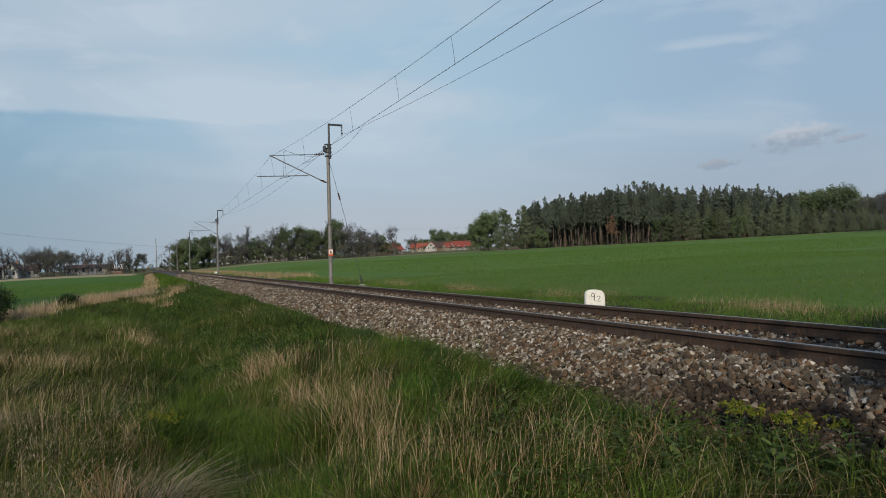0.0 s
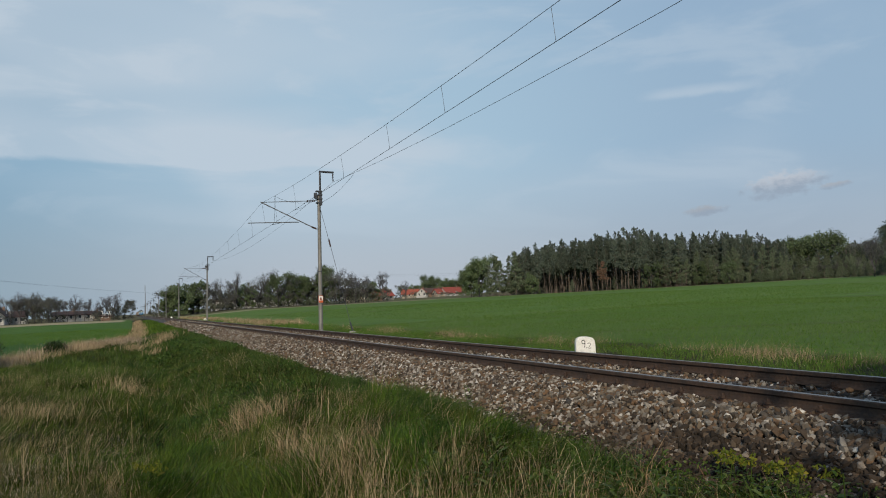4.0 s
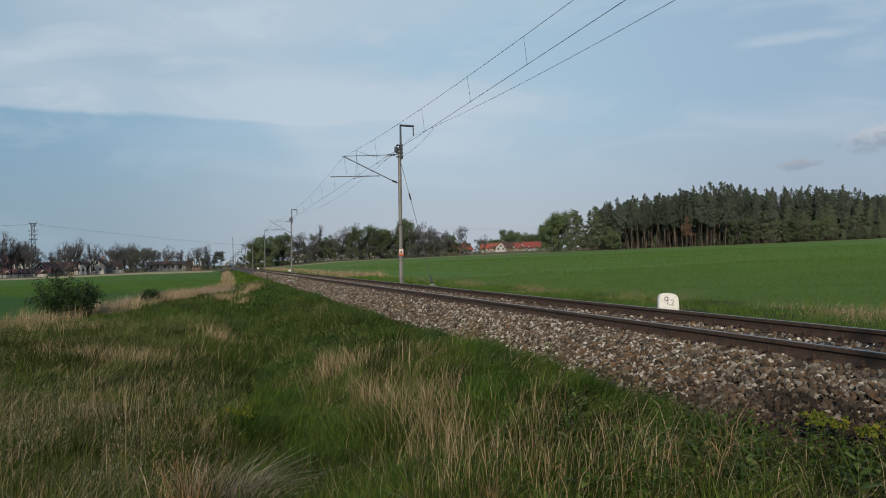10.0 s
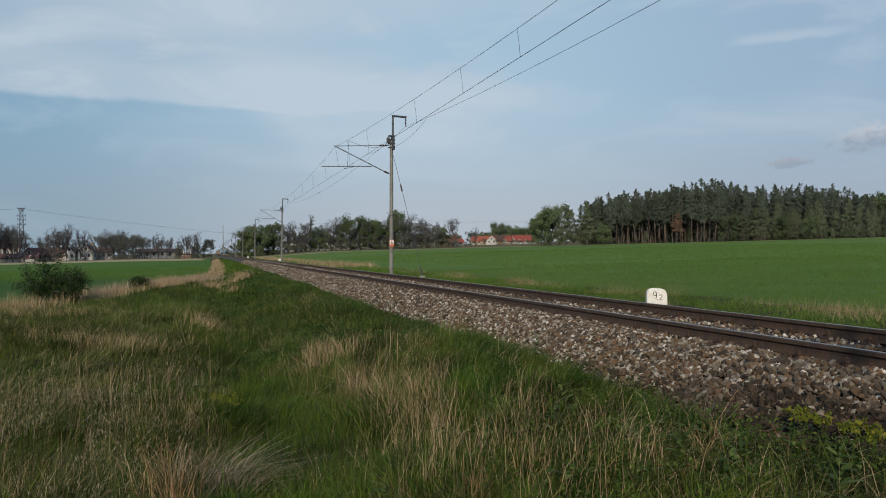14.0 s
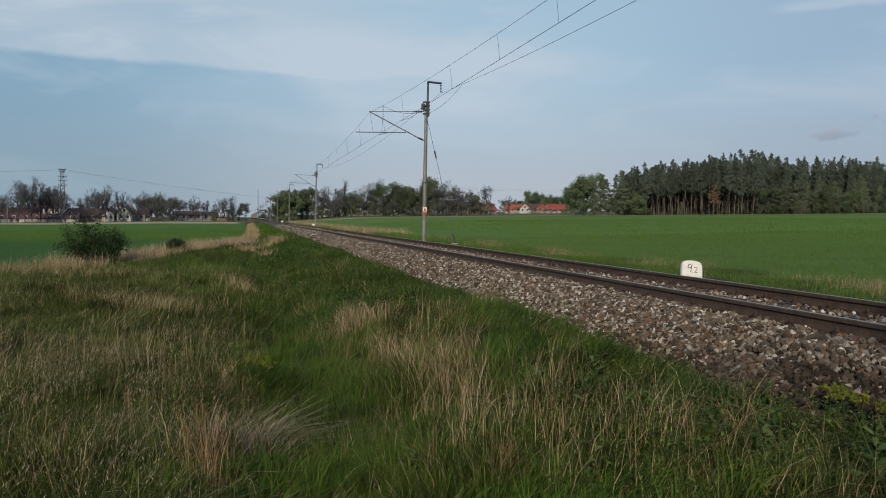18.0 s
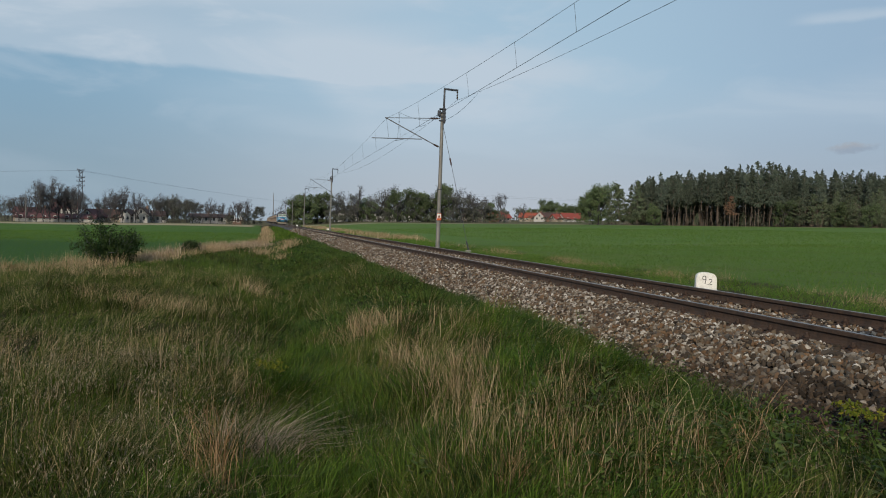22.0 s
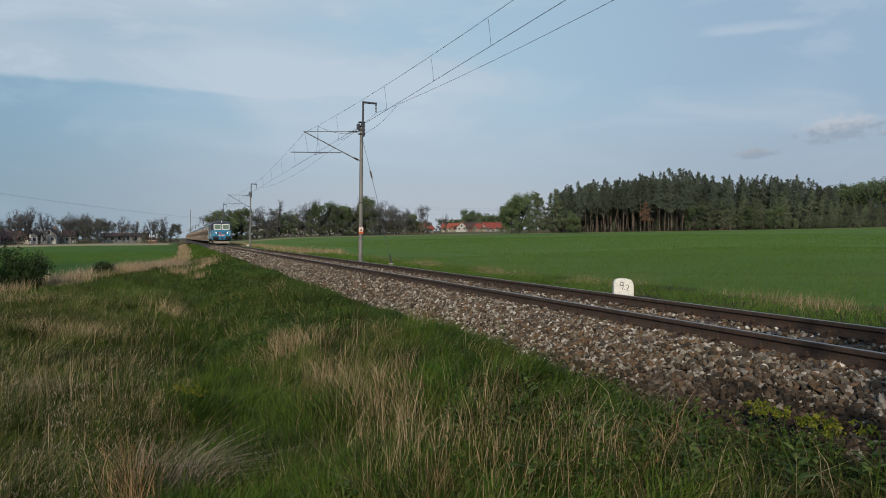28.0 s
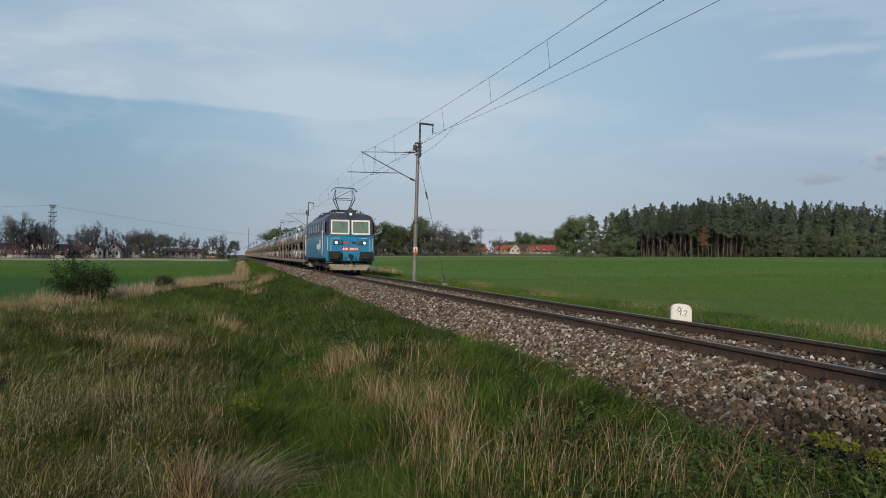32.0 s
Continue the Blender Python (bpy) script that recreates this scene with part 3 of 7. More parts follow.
def rope(points, r, seg=5):
    """Tube mesh along a line of points: places and faces as arrays."""
    p = np.asarray(points, float)
    t = np.gradient(p, axis=0)
    t /= np.linalg.norm(t, axis=1, keepdims=True) + 1e-9
    side = np.cross(t, (0.03, 0.02, 1.0))
    side /= np.linalg.norm(side, axis=1, keepdims=True) + 1e-9
    up = np.cross(side, t)
    rr = np.broadcast_to(np.asarray(r, float), (len(p),))[:, None]
    rings = [p + rr * (math.cos(a) * side + math.sin(a) * up) for a in np.linspace(0, 2 * math.pi, seg, endpoint=False)]
    v = np.stack(rings, 1).reshape(-1, 3)
    i, j = np.meshgrid(np.arange(len(p) - 1), np.arange(seg), indexing="ij")
    f = np.stack([i * seg + j, i * seg + (j + 1) % seg, (i + 1) * seg + (j + 1) % seg, (i + 1) * seg + j], -1).reshape(-1, 4)
    return v, f


def gather(pieces):
    """Joins (places, faces) pairs with faces of one size."""
    vs, fs, k = [], [], 0
    for v, f in pieces:
        vs.append(v)
        fs.append(f + k)
        k += len(v)
    return np.concatenate(vs), np.concatenate(fs)


def vnoise(x, y, cell, seed):
    """Smooth value noise, 0 to 1."""
    tab = np.random.default_rng(seed).random((64, 64))
    u, v = np.asarray(x) / cell + 1000, np.asarray(y) / cell + 1000
    i, j = np.floor(u).astype(int), np.floor(v).astype(int)
    a, b = u - i, v - j
    a, b = a * a * (3 - 2 * a), b * b * (3 - 2 * b)
    g = lambda p, q: tab[p % 64, q % 64]
    return (g(i, j) * (1 - a) + g(i + 1, j) * a) * (1 - b) + (g(i, j + 1) * (1 - a) + g(i + 1, j + 1) * a) * b


# ---- the lie of the land ----
CROSS_X = [-3000, -60, -9, -6, -3, -1.5, -0.6, 0.1, 0.6, 1.1, 1.6, 2.3, 3.2, 4.0, 4.7, 8.1, 8.5, 9.5, 12, 3000]
CROSS_Z = [-0.85, -0.85, -0.85, -0.80, -0.80, -0.83, -0.87, -0.95, -1.02, -0.93, -0.74, -0.60, -0.53, -0.54, -0.62, -0.62, -0.48, -0.38, -0.42, -0.42]


def land(x, y):
    """Height of the ground."""
    x, y = np.asarray(x, float), np.asarray(y, float)
    z = np.interp(x, CROSS_X, CROSS_Z)
    r = np.hypot(x, y)
    a = np.degrees(np.arctan2(x, np.maximum(y, 1.0)))
    away = np.clip((np.abs(x - TRACK) - 5.0) / 25.0, 0, 1)
    rise = np.interp(a, [-20, -12, -2, 0, 6, 20, 36, 54, 90], [-0.3, -0.25, 0.55, 0.9, 1.6, 2.6, 3.4, 4.5, 4.5])
    z = z + rise * away * np.minimum((r / 300.0) ** 1.25, 2.5)
    near = np.clip(1.0 - r / 60.0, 0, 1)
    z = z + near * (vnoise(x, y, 1.7, 3) - 0.5) * 0.20 * np.clip((4.5 - x) / 1.0, 0, 1)
    z = z + near * (vnoise(x, y, 0.55, 4) - 0.5) * 0.11 * np.clip((4.5 - x) / 1.0, 0, 1)
    return z


def graded(lo, hi, step, growth, limit):
    """Grid lines: even steps from lo to hi, then growing outward to the limits."""
    a = list(np.arange(lo, hi + 1e-6, step))
    s, p = step, a[-1]
    while p < limit[1]:
        s *= growth
        p += s
        a.append(p)
    s, p = step, a[0]
    while p > limit[0]:
        s *= growth
        p -= s
        a.insert(0, p)
    return np.array(a)


gx = graded(-7, 5, 0.18, 1.12, (-3500, 3500))
gy = graded(1.5, 16, 0.2, 1.08, (-400, 4500))
X, Y = np.meshgrid(gx, gy, indexing="ij")
V = np.stack([X, Y, land(X, Y)], -1).reshape(-1, 3)
I, J = np.meshgrid(np.arange(len(gx) - 1), np.arange(len(gy) - 1), indexing="ij")
k = len(gy)
F = np.stack([I * k + J, (I + 1) * k + J, (I + 1) * k + J + 1, I * k + J + 1], -1).reshape(-1, 4)
ground = tagged(new("ground", mesh_np("ground", V, F, M["ground"], True)), "flat farmland with a green crop field, meadow and rough grass verge", "ground", kind="structure")

# ---- track ----
def bed_top(x):
    d = np.abs(np.asarray(x) - TRACK)
    return np.interp(d, [0, 0.5, 0.62, 1.3, 1.5, 2.38, 2.46], [-0.190, -0.180, -0.172, -0.170, -0.190, -0.60, -0.66])


bx = np.array([TRACK + s for s in (-2.46, -2.38, -1.9, -1.5, -1.3, -0.5, 0, 0.5, 1.3, 1.5, 1.9, 2.38, 2.46)])
by = graded(-20, 60, 0.8, 1.06, (-60, 900))
X, Y = np.meshgrid(bx, by, indexing="ij")
Z = bed_top(X) - 0.03 + (vnoise(X, Y, 0.9, 5) - 0.5) * 0.05
V = np.stack([X, Y, Z], -1).reshape(-1, 3)
I, J = np.meshgrid(np.arange(len(bx) - 1), np.arange(len(by) - 1), indexing="ij")
k = len(by)
F = np.stack([I * k + J, (I + 1) * k + J, (I + 1) * k + J + 1, I * k + J + 1], -1).reshape(-1, 4)
ballast = tagged(new("ballast", mesh_np("ballast", V, F, M["bed"], True)), "railway bed of broken grey and brown stones", "ballast", kind="structure")

# rail section, half widths and heights
SECTION = [(-0.0625, -0.150), (0.0625, -0.150), (0.0625, -0.139), (0.014, -0.122), (0.009, -0.10), (0.009, -0.058), (0.034, -0.042), (0.0345, -0.008), (0.027, 0.0),
           (-0.027, 0.0), (-0.0345, -0.008), (-0.034, -0.042), (-0.009, -0.058), (-0.009, -0.10), (-0.014, -0.122), (-0.0625, -0.139)]


def rail(x):
    r = empty("rail", pose(x, 0, 0))
    body = loft([[(a, y, b) for a, b in SECTION] for y in (-55, 0, 60, 300, 900)])
    part("web", body, M["rail_side"], r)
    part("running_surface", box(-0.027, 0.027, -55, 900, -0.002, 0.0022), M["rail_top"], r, "polished steel running surface")
    return tagged(r, "rusty steel rail with a polished top on timber sleepers", "rail", group="rails of the track")


for x in (TRACK - 0.7535, TRACK + 0.7535):
    rail(x)


def sleeper():
    s = empty("sleeper")
    part("timber", box(-1.3, 1.3, -0.13, 0.13, -0.325, -0.168, 0.012), M["sleeper"], s)
    for x in (-0.7535, 0.7535):
        bm = bmesh.new()
        add_box(bm, x - 0.18, x + 0.18, -0.085, 0.085, -0.168, -0.1505, 0.003)
        for sx in (-1, 1):
            add_box(bm, x + sx * 0.066, x + sx * 0.10, -0.05, 0.05, -0.152, -0.122, 0.006)
            add_tube(bm, (x + sx * 0.085, 0, -0.13), (x + sx * 0.085, 0, -0.072), 0.021, seg=6)
            add_tube(bm, (x + sx * 0.085, 0, -0.118), (x + sx * 0.085, 0, -0.096), 0.032, seg=6)
            for sy in (-1, 1):
                add_tube(bm, (x + sx * 0.145, sy * 0.055, -0.152), (x + sx * 0.145, sy * 0.055, -0.128), 0.017, seg=6)
        part("fastening", bm, M["clip"], s, "rusty ribbed plate with clamps and bolts")
    return tagged(s, "dark tarred timber sleeper bedded in ballast", "sleeper", group="sleepers of the track")


first = sleeper()
first.matrix_basis = pose(TRACK, -6.0, 0)
for i in range(1, 150):
    copy_thing(first, pose(TRACK + 0.01 * math.sin(i * 2.3), -6.0 + 0.62 * i, -0.004 * (i % 3), 0, 0, 0.6 * math.sin(i * 1.7)))
far_bm = bmesh.new()
for i in range(150, 760):
    add_box(far_bm, TRACK - 1.3, TRACK + 1.3, -6.13 + 0.62 * i, -5.87 + 0.62 * i, -0.30, -0.168)
me = bpy.data.meshes.new("far_sleepers")
far_bm.to_mesh(me)
far_bm.free()
me.materials.append(M["sleeper"])
tagged(new("far_sleepers", me), "distant dark timber sleepers", "sleeper", kind="stuff")

# ---- overhead line ----
def mast(plated):
    """Steel tube mast; its cantilever reaches over the track, towards -x."""
    m = empty("catenary_mast")
    part("foundation", box(-0.35, 0.35, -0.35, 0.35, -0.75, -0.28, 0.03), M["concrete"], m, "weathered concrete footing")
    lean = 0.016
    at = lambda z: (lean * (z + 0.2), 0, z)
    part("pole", tube(at(-0.3), at(6.75), 0.115, 0.085, 14), M["mast"], m, "galvanised tapered steel pole")
    part("extension", tube((0.17, 0, 6.25), (0.20, 0, 7.98), 0.06, 0.05, 8), M["mast_dark"], m)
    bm = bmesh.new()
    for z in (6.3, 6.5, 6.7, 6.9):
        add_box(bm, -0.05, 0.28, -0.12, 0.12, z, z + 0.06, 0.01)
    add_box(bm, 0.10, 0.26, -0.10, 0.10, 6.2, 6.95, 0.02)
    add_box(bm, -0.14, 0.02, -0.10, 0.10, 6.55, 6.85, 0.03)
    part("clamp", bm, M["mast_dark"], m, "dark steel clamps and switch box")
    part("bracket", tube((0.16, 0, 7.97), (0.92, 0, 7.93), 0.055, None, 8), M["mast_dark"], m, "short bracket at the mast head")
    bm = tube((0.88, 0, 7.93), (0.88, 0, 7.44), 0.018, None, 6)
    for z in np.linspace(7.84, 7.52, 5):
        add_tube(bm, (0.88, 0, z), (0.88, 0, z - 0.03), 0.055, 0.03, 8)
    part("insulator", bm, M["insul"], m, "hanging ribbed insulator")
    part("top_tube", tube((-0.50, 0.45, 6.48), (-2.47, 2.4, 6.66), 0.018, None, 6), M["arm"], m)
    part("stay_tube", tube((-0.26, 0.24, 5.11), (-2.49, 2.42, 6.67), 0.028, None, 8), M["arm"], m, "slanting cantilever tube")
    part("registration_tube", tube((-0.78, 0.9, 5.43), (-3.13, 2.9, 5.60), 0.024, None, 6), M["arm"], m)
    part("steady_arm", tube((-1.60, 1.5, 5.46), (-2.33, 0.2, 5.21), 0.012, None, 6), M["arm"], m)
    for a, b in (((0.0, 0, 6.44), (-0.52, 0.46, 6.48)), ((-0.02, 0, 4.96), (-0.30, 0.27, 5.13))):
        bm = tube(a, b, 0.02, None, 6)
        for i in range(5):
            p, q = Vector(a).lerp(Vector(b), 0.2 + 0.14 * i), Vector(a).lerp(Vector(b), 0.25 + 0.14 * i)
            add_tube(bm, p, q, 0.05, 0.05, 8)
        part("insulator", bm, M["insul"], m, "brown ribbed porcelain insulator")
    part("tie", tube((-2.45, 2.38, 6.66), (-2.3, 2.3, 5.55), 0.006, None, 5), M["wire"], m)
    part("band", tube(at(2.75), at(2.80), 0.125, 0.125, 12), M["mast_dark"], m)
    if plated:
        plate = part("warning_plate", box(-0.10, 0.13, -0.145, -0.13, 1.18, 1.53, 0.004), M["sign_red"], m, "orange-red enamel warning plate")
        part("plate_field", box(-0.085, 0.115, -0.151, -0.145, 1.29, 1.51), M["sign_white"], plate, "white field of the plate")
        bm = bmesh.new()
        v = [bm.verts.new(p) for p in ((-0.055, -0.153, 1.315), (0.085, -0.153, 1.315), (0.015, -0.153, 1.475))]
        bm.faces.new(v)
        bmesh.ops.solidify(bm, geom=list(bm.faces), thickness=0.003)
        part("warning_triangle", bm, M["sign_red"], plate)
    return tagged(m, "grey steel catenary mast with a cantilever over the track", "catenary mast", group="masts along the line")


MASTS = [MAST_Y + SPAN * i for i in range(-1, 10)]
first_mast = mast(True)
first_mast.matrix_basis = pose(MAST_X, MASTS[1], 0)
plain_mast = mast(False)
plain_mast.matrix_basis = pose(MAST_X + 0.04 * math.sin(4.2), MASTS[2], 0.03 * math.sin(6.6), 0, 0.35 * math.sin(2.6), 2.0 * math.sin(2))
for i, y in enumerate(MASTS):
    if i not in (1, 2):
        copy_thing(plain_mast, pose(MAST_X + 0.04 * math.sin(i * 2.1), y, 0.03 * math.sin(i * 3.3), 0, 0.35 * math.sin(i * 1.3), 2.0 * math.sin(i)))

guy = empty("guy_wire", pose(0, 0, 0))
v, f = rope([(MAST_X + 0.12, MAST_Y, 6.2), (9.55, 38.55, 3.2), (9.98, 37.25, -0.2)], 0.012)
part("stay", mesh_np("stay", v, f, M["wire"]), None, guy)
v, f = rope([(9.385, 38.98, 4.35), (9.435, 38.85, 4.0)], 0.04, 8)
part("tension_insulator", mesh_np("tension_insulator", v, f, M["insul"]), None, guy)
part("anchor", box(9.85, 10.12, 37.05, 37.35, -0.7, -0.28, 0.03), M["concrete"], guy, "concrete anchor block")
v, f = rope([(9.93, 37.38, 0.15), (10.02, 37.18, -0.35)], 0.035, 8)
part("turnbuckle", mesh_np("turnbuckle", v, f, M["mast_dark"]), None, guy)
tagged(guy, "thin steel guy wire running down from the mast", "guy wire")


def spans(x_a, x_b, z0, sag, flip=True):
    """Points along the line, hung from mast to mast; x runs between the two offsets by turns."""
    out = []
    for i in range(len(MASTS) - 1):
        a, b = (x_a, x_b) if (i % 2 == 1 or not flip) else (x_b, x_a)
        for u in np.linspace(0, 1, 25)[:-1]:
            out.append((a + (b - a) * u, MASTS[i] + SPAN * u, z0 - 4 * sag * u * (1 - u)))
    return np.array(out)


contact = spans(6.66, 6.62, 5.21, 0.0)
messenger = spans(6.55, 6.62, 6.62, 0.82) + np.array((0, 2.4, 0))
feeder = spans(9.86, 9.86, 7.42, 0.92)
line = empty("contact_line")
for name, pts, r, lab in (("contact_wire", contact, 0.0062, "dark grooved contact wire"), ("messenger_wire", messenger, 0.0055, "stranded messenger wire")):
    v, f = rope(pts, r, 6)
    part(name, mesh_np(name, v, f, M["wire"], True), None, line, lab)
for i in range(0, 5):
    for back in (3.9, 8.7, 16.9, 21.9, 26.0, 31.0, 36.0, 42.0, 48.0, 54.0, 60.0):
        y = MASTS[i + 1] + 2.4 - back
        p = np.array([np.interp(y, messenger[:, 1], messenger[:, 0]), y, np.interp(y, messenger[:, 1], messenger[:, 2])])
        q = np.array((np.interp(p[1], contact[:, 1], contact[:, 0]), p[1], np.interp(p[1], contact[:, 1], contact[:, 2])))
        v, f = rope([p, p * 0.5 + q * 0.5 + np.array((0.02, 0.03, 0)), q], 0.005, 4)
        part("dropper", mesh_np("dropper", v, f, M["wire"]), None, line)
tagged(line, "overhead contact wire hung from a messenger by droppers", "overhead line")
v, f = rope(feeder, 0.0064, 6)
tagged(new("feeder_wire", mesh_np("feeder_wire", v, f, M["wire"], True)), "dark feeder wire sagging between mast heads", "feeder wire")


def hanging(a, b, sag, r, n=14):
    u = np.linspace(0, 1, n)[:, None]
    p = np.array(a) * (1 - u) + np.array(b) * u
    p[:, 2] -= (4 * sag * u * (1 - u))[:, 0]
    return rope(p, r, 5)


jump = empty("jumper_wires")
for a, b, s in (((6.56, 38.0, 6.40), (9.0, MAST_Y, 6.45), 0.22), ((9.86, 35.6, 7.15), (9.2, MAST_Y, 6.35), 0.18), ((6.56, 37.9, 6.39), (6.66, 39.0, 5.22), 0.0),
                ((6.66, 34.0, 5.22), (9.1, MAST_Y, 6.8), 0.15)):
    v, f = hanging(a, b, s, 0.007)
    part("jumper", mesh_np("jumper", v, f, M["wire"]), None, jump)
tagged(jump, "slack dark jumper wires round the mast head", "jumper wires")


# ---- hectometre stones ----
def stroke(parent, pts, r):
    """A brushed line of black paint on the face of the stone."""
    v, f = rope([(x, -0.1005, z) for x, z in pts], r, 6)
    v = v * (1, 0.25, 1) + (0, -0.1005 * 0.75, 0)
    return part("digit", mesh_np("digit", v, f, M["black"]), None, parent, "black hand-painted numeral")


def marker(y, numbered):
    q = empty("hectometre_stone", pose(9.70, y, 0, 0, 0, -20 if numbered else -5))
    prof = [(0.225, -0.75), (0.228, -0.30)]
    for i in range(19):
        a = math.pi * i / 18
        prof.append((0.222 * math.copysign(abs(math.cos(a)) ** 0.72, math.cos(a)), 0.025 - 0.17 + 0.17 * math.sin(a) ** 0.72 - 0.012 * math.cos(a)))
    prof += [(-0.228, -0.30), (-0.225, -0.75)]
    bm = loft([[(x, yy, z) for x, z in prof] for yy in (-0.10, 0.10)])
    bmesh.ops.bevel(bm, geom=[e for e in bm.edges if abs(e.verts[0].co.y - e.verts[1].co.y) < 1e-5], offset=0.022, segments=3, affect="EDGES")
    for fc in bm.faces:
        fc.smooth = False
    part("slab", bm, M["whitewash"], q)
    if numbered:
        nine = [(-0.055 + 0.036 * math.cos(t), -0.095 + 0.042 * math.sin(t)) for t in np.linspace(0.1, 2 * math.pi + 0.1, 14)]
        stroke(q, nine + [(-0.017, -0.12), (-0.022, -0.17), (-0.034, -0.225)], 0.0095)
        two = [(0.075 + 0.034 * math.cos(t), -0.150 + 0.030 * math.sin(t)) for t in np.linspace(2.9, -0.6, 9)]
        stroke(q, two + [(0.075, -0.205), (0.040, -0.236), (0.078, -0.240), (0.118, -0.236)], 0.0085)
        stroke(q, [(0.006, -0.222), (0.010, -0.232), (0.012, -0.240)], 0.010)
    return tagged(q, "whitewashed round-topped hectometre stone" + (" with black numerals" if numbered else ""), "marker stone", group="hectometre stones")


for i in range(4):
    marker(15.65 + 100 * i, i == 0)

# ---- train: local y runs back from the engine's front, z from the rail tops ----
def ring(y, half, low, high, crown=0.0, side=0.06):
    """Cross-section of a carriage body: straight sides, rounded shoulders, a low crown."""
    pts = [(-half, y, low), (half, y, low), (half, y, high - 0.25)]
    if crown:
        for i in range(1, 8):
            a = math.pi * i / 8
            pts.append((half * math.copysign(abs(math.cos(a)) ** 0.55, math.cos(a)), y, high - 0.25 + (crown + 0.25) * math.sin(a) ** 0.8))
    else:
        pts[2] = (half, y, high)
    pts.append((-half, y, high - (0.25 if crown else 0.0)))
    return pts


def wheelset(parent, y, radius):
    bm = tube((-0.82, 0, 0), (0.82, 0, 0), 0.08, None, 10)
    me = bpy.data.meshes.new("axle")
    for s in (-1, 1):
        add_tube(bm, (s * 0.70, 0, 0), (s * 0.83, 0, 0), radius, None, 22)
        add_tube(bm, (s * 0.66, 0, 0), (s * 0.70, 0, 0), radius + 0.03, None, 22)
        for i in range(6):
            a = i * math.pi / 3
            add_tube(bm, (s * 0.825, 0.3 * radius * math.cos(a), 0.3 * radius * math.sin(a)), (s * 0.84, 0.3 * radius * math.cos(a), 0.3 * radius * math.sin(a)), 0.06, None, 8)
    bm.to_mesh(me)
    bm.free()
    me.materials.append(M["bogie"])
    ob = new("wheelset", me)
    ob.parent = parent
    ob.matrix_basis = pose(0, y, radius)
    return ob


def bogie(parent, y, base, radius):
    b = part("bogie_frame", box(-1.12, 1.12, y - base / 2 - 0.75, y + base / 2 + 0.75, 0.62, 0.80, 0.03), M["bogie"], parent, "grimy bogie frame")
    for s in (-1, 1):
        bm = box(s * 1.02 - 0.07, s * 1.02 + 0.07, y - base / 2 - 0.8, y + base / 2 + 0.8, 0.48, 0.78, 0.03)
        for yy in (y - base / 2, y + base / 2):
            add_box(bm, s * 1.08 - 0.09, s * 1.08 + 0.09, yy - 0.17, yy + 0.17, 0.40, 0.78, 0.03)
            for q in (-0.34, 0.34):
                add_tube(bm, (s * 1.08, yy + q, 0.42), (s * 1.08, yy + q, 0.80), 0.075, None, 8)
        add_box(bm, s * 1.08 - 0.06, s * 1.08 + 0.06, y - 0.5, y + 0.5, 0.32, 0.55, 0.02)
        part("side_frame", bm, M["bogie"], parent)
    return [wheelset(parent, y - base / 2, radius), wheelset(parent, y + base / 2, radius)]


def buffers(parent, y, way, mat):
    for s in (-1, 1):
        bm = tube((s * 0.875, y, 1.04), (s * 0.875, y + way * 0.42, 1.04), 0.10, None, 10)
        add_tube(bm, (s * 0.875, y + way * 0.42, 1.04), (s * 0.875, y + way * 0.47, 1.04), 0.23, 0.21, 16)
        part("buffer", bm, mat, parent, "round sprung buffer")


def pantograph(parent, y, up):
    p = part("pantograph_base", box(-0.75, 0.75, y - 0.7, y + 0.7, 3.74, 3.80, 0.01), M["mast_dark"], parent)
    for sx in (-1, 1):
        for sy in (-1, 1):
            part("roof_insulator", tube((sx * 0.62, y + sy * 0.55, 3.55), (sx * 0.62, y + sy * 0.55, 3.75), 0.06, 0.05, 8), M["insul"], p)
    top = 5.21 if up else 4.02
    knee = 4.48 if up else 3.90
    reach = 0.62 if up else 1.25
    for s in (-1, 1):
        lo = [(s * 0.32, y + k * 0.25, 3.82) for k in (-1, 1)]
        mid = [(s * 0.60, y + k * reach, knee) for k in (-1, 1)]
        hi = [(s * 0.50, y + k * 0.10, top - 0.16) for k in (-1, 1)]
        for a, b, c in zip(lo, mid, hi):
            part("lower_arm", tube(a, b, 0.028, None, 6), M["mast_dark"], p)
            part("upper_arm", tube(b, c, 0.02, None, 6), M["mast_dark"], p)
    for k in (-1, 1):
        part("cross_tube", tube((-0.60, y + k * reach, knee), (0.60, y + k * reach, knee), 0.018, None, 6), M["mast_dark"], p)
        part("brace", tube((-0.60, y + k * reach, knee), (0.45, y + k * 0.10, top - 0.16), 0.012, None, 5), M["mast_dark"], p)
        n = 9
        pts = [(-0.80 + 1.60 * i / (n - 1), y + k * 0.14, top - 0.03 - 0.22 * max(0, abs(-1 + 2 * i / (n - 1)) - 0.72) / 0.28) for i in range(n)]
        v, f = rope(pts, 0.02, 6)
        part("contact_strip", mesh_np("contact_strip", v, f, M["mast_dark"]), None, p, "curved carbon contact strip")
    return p


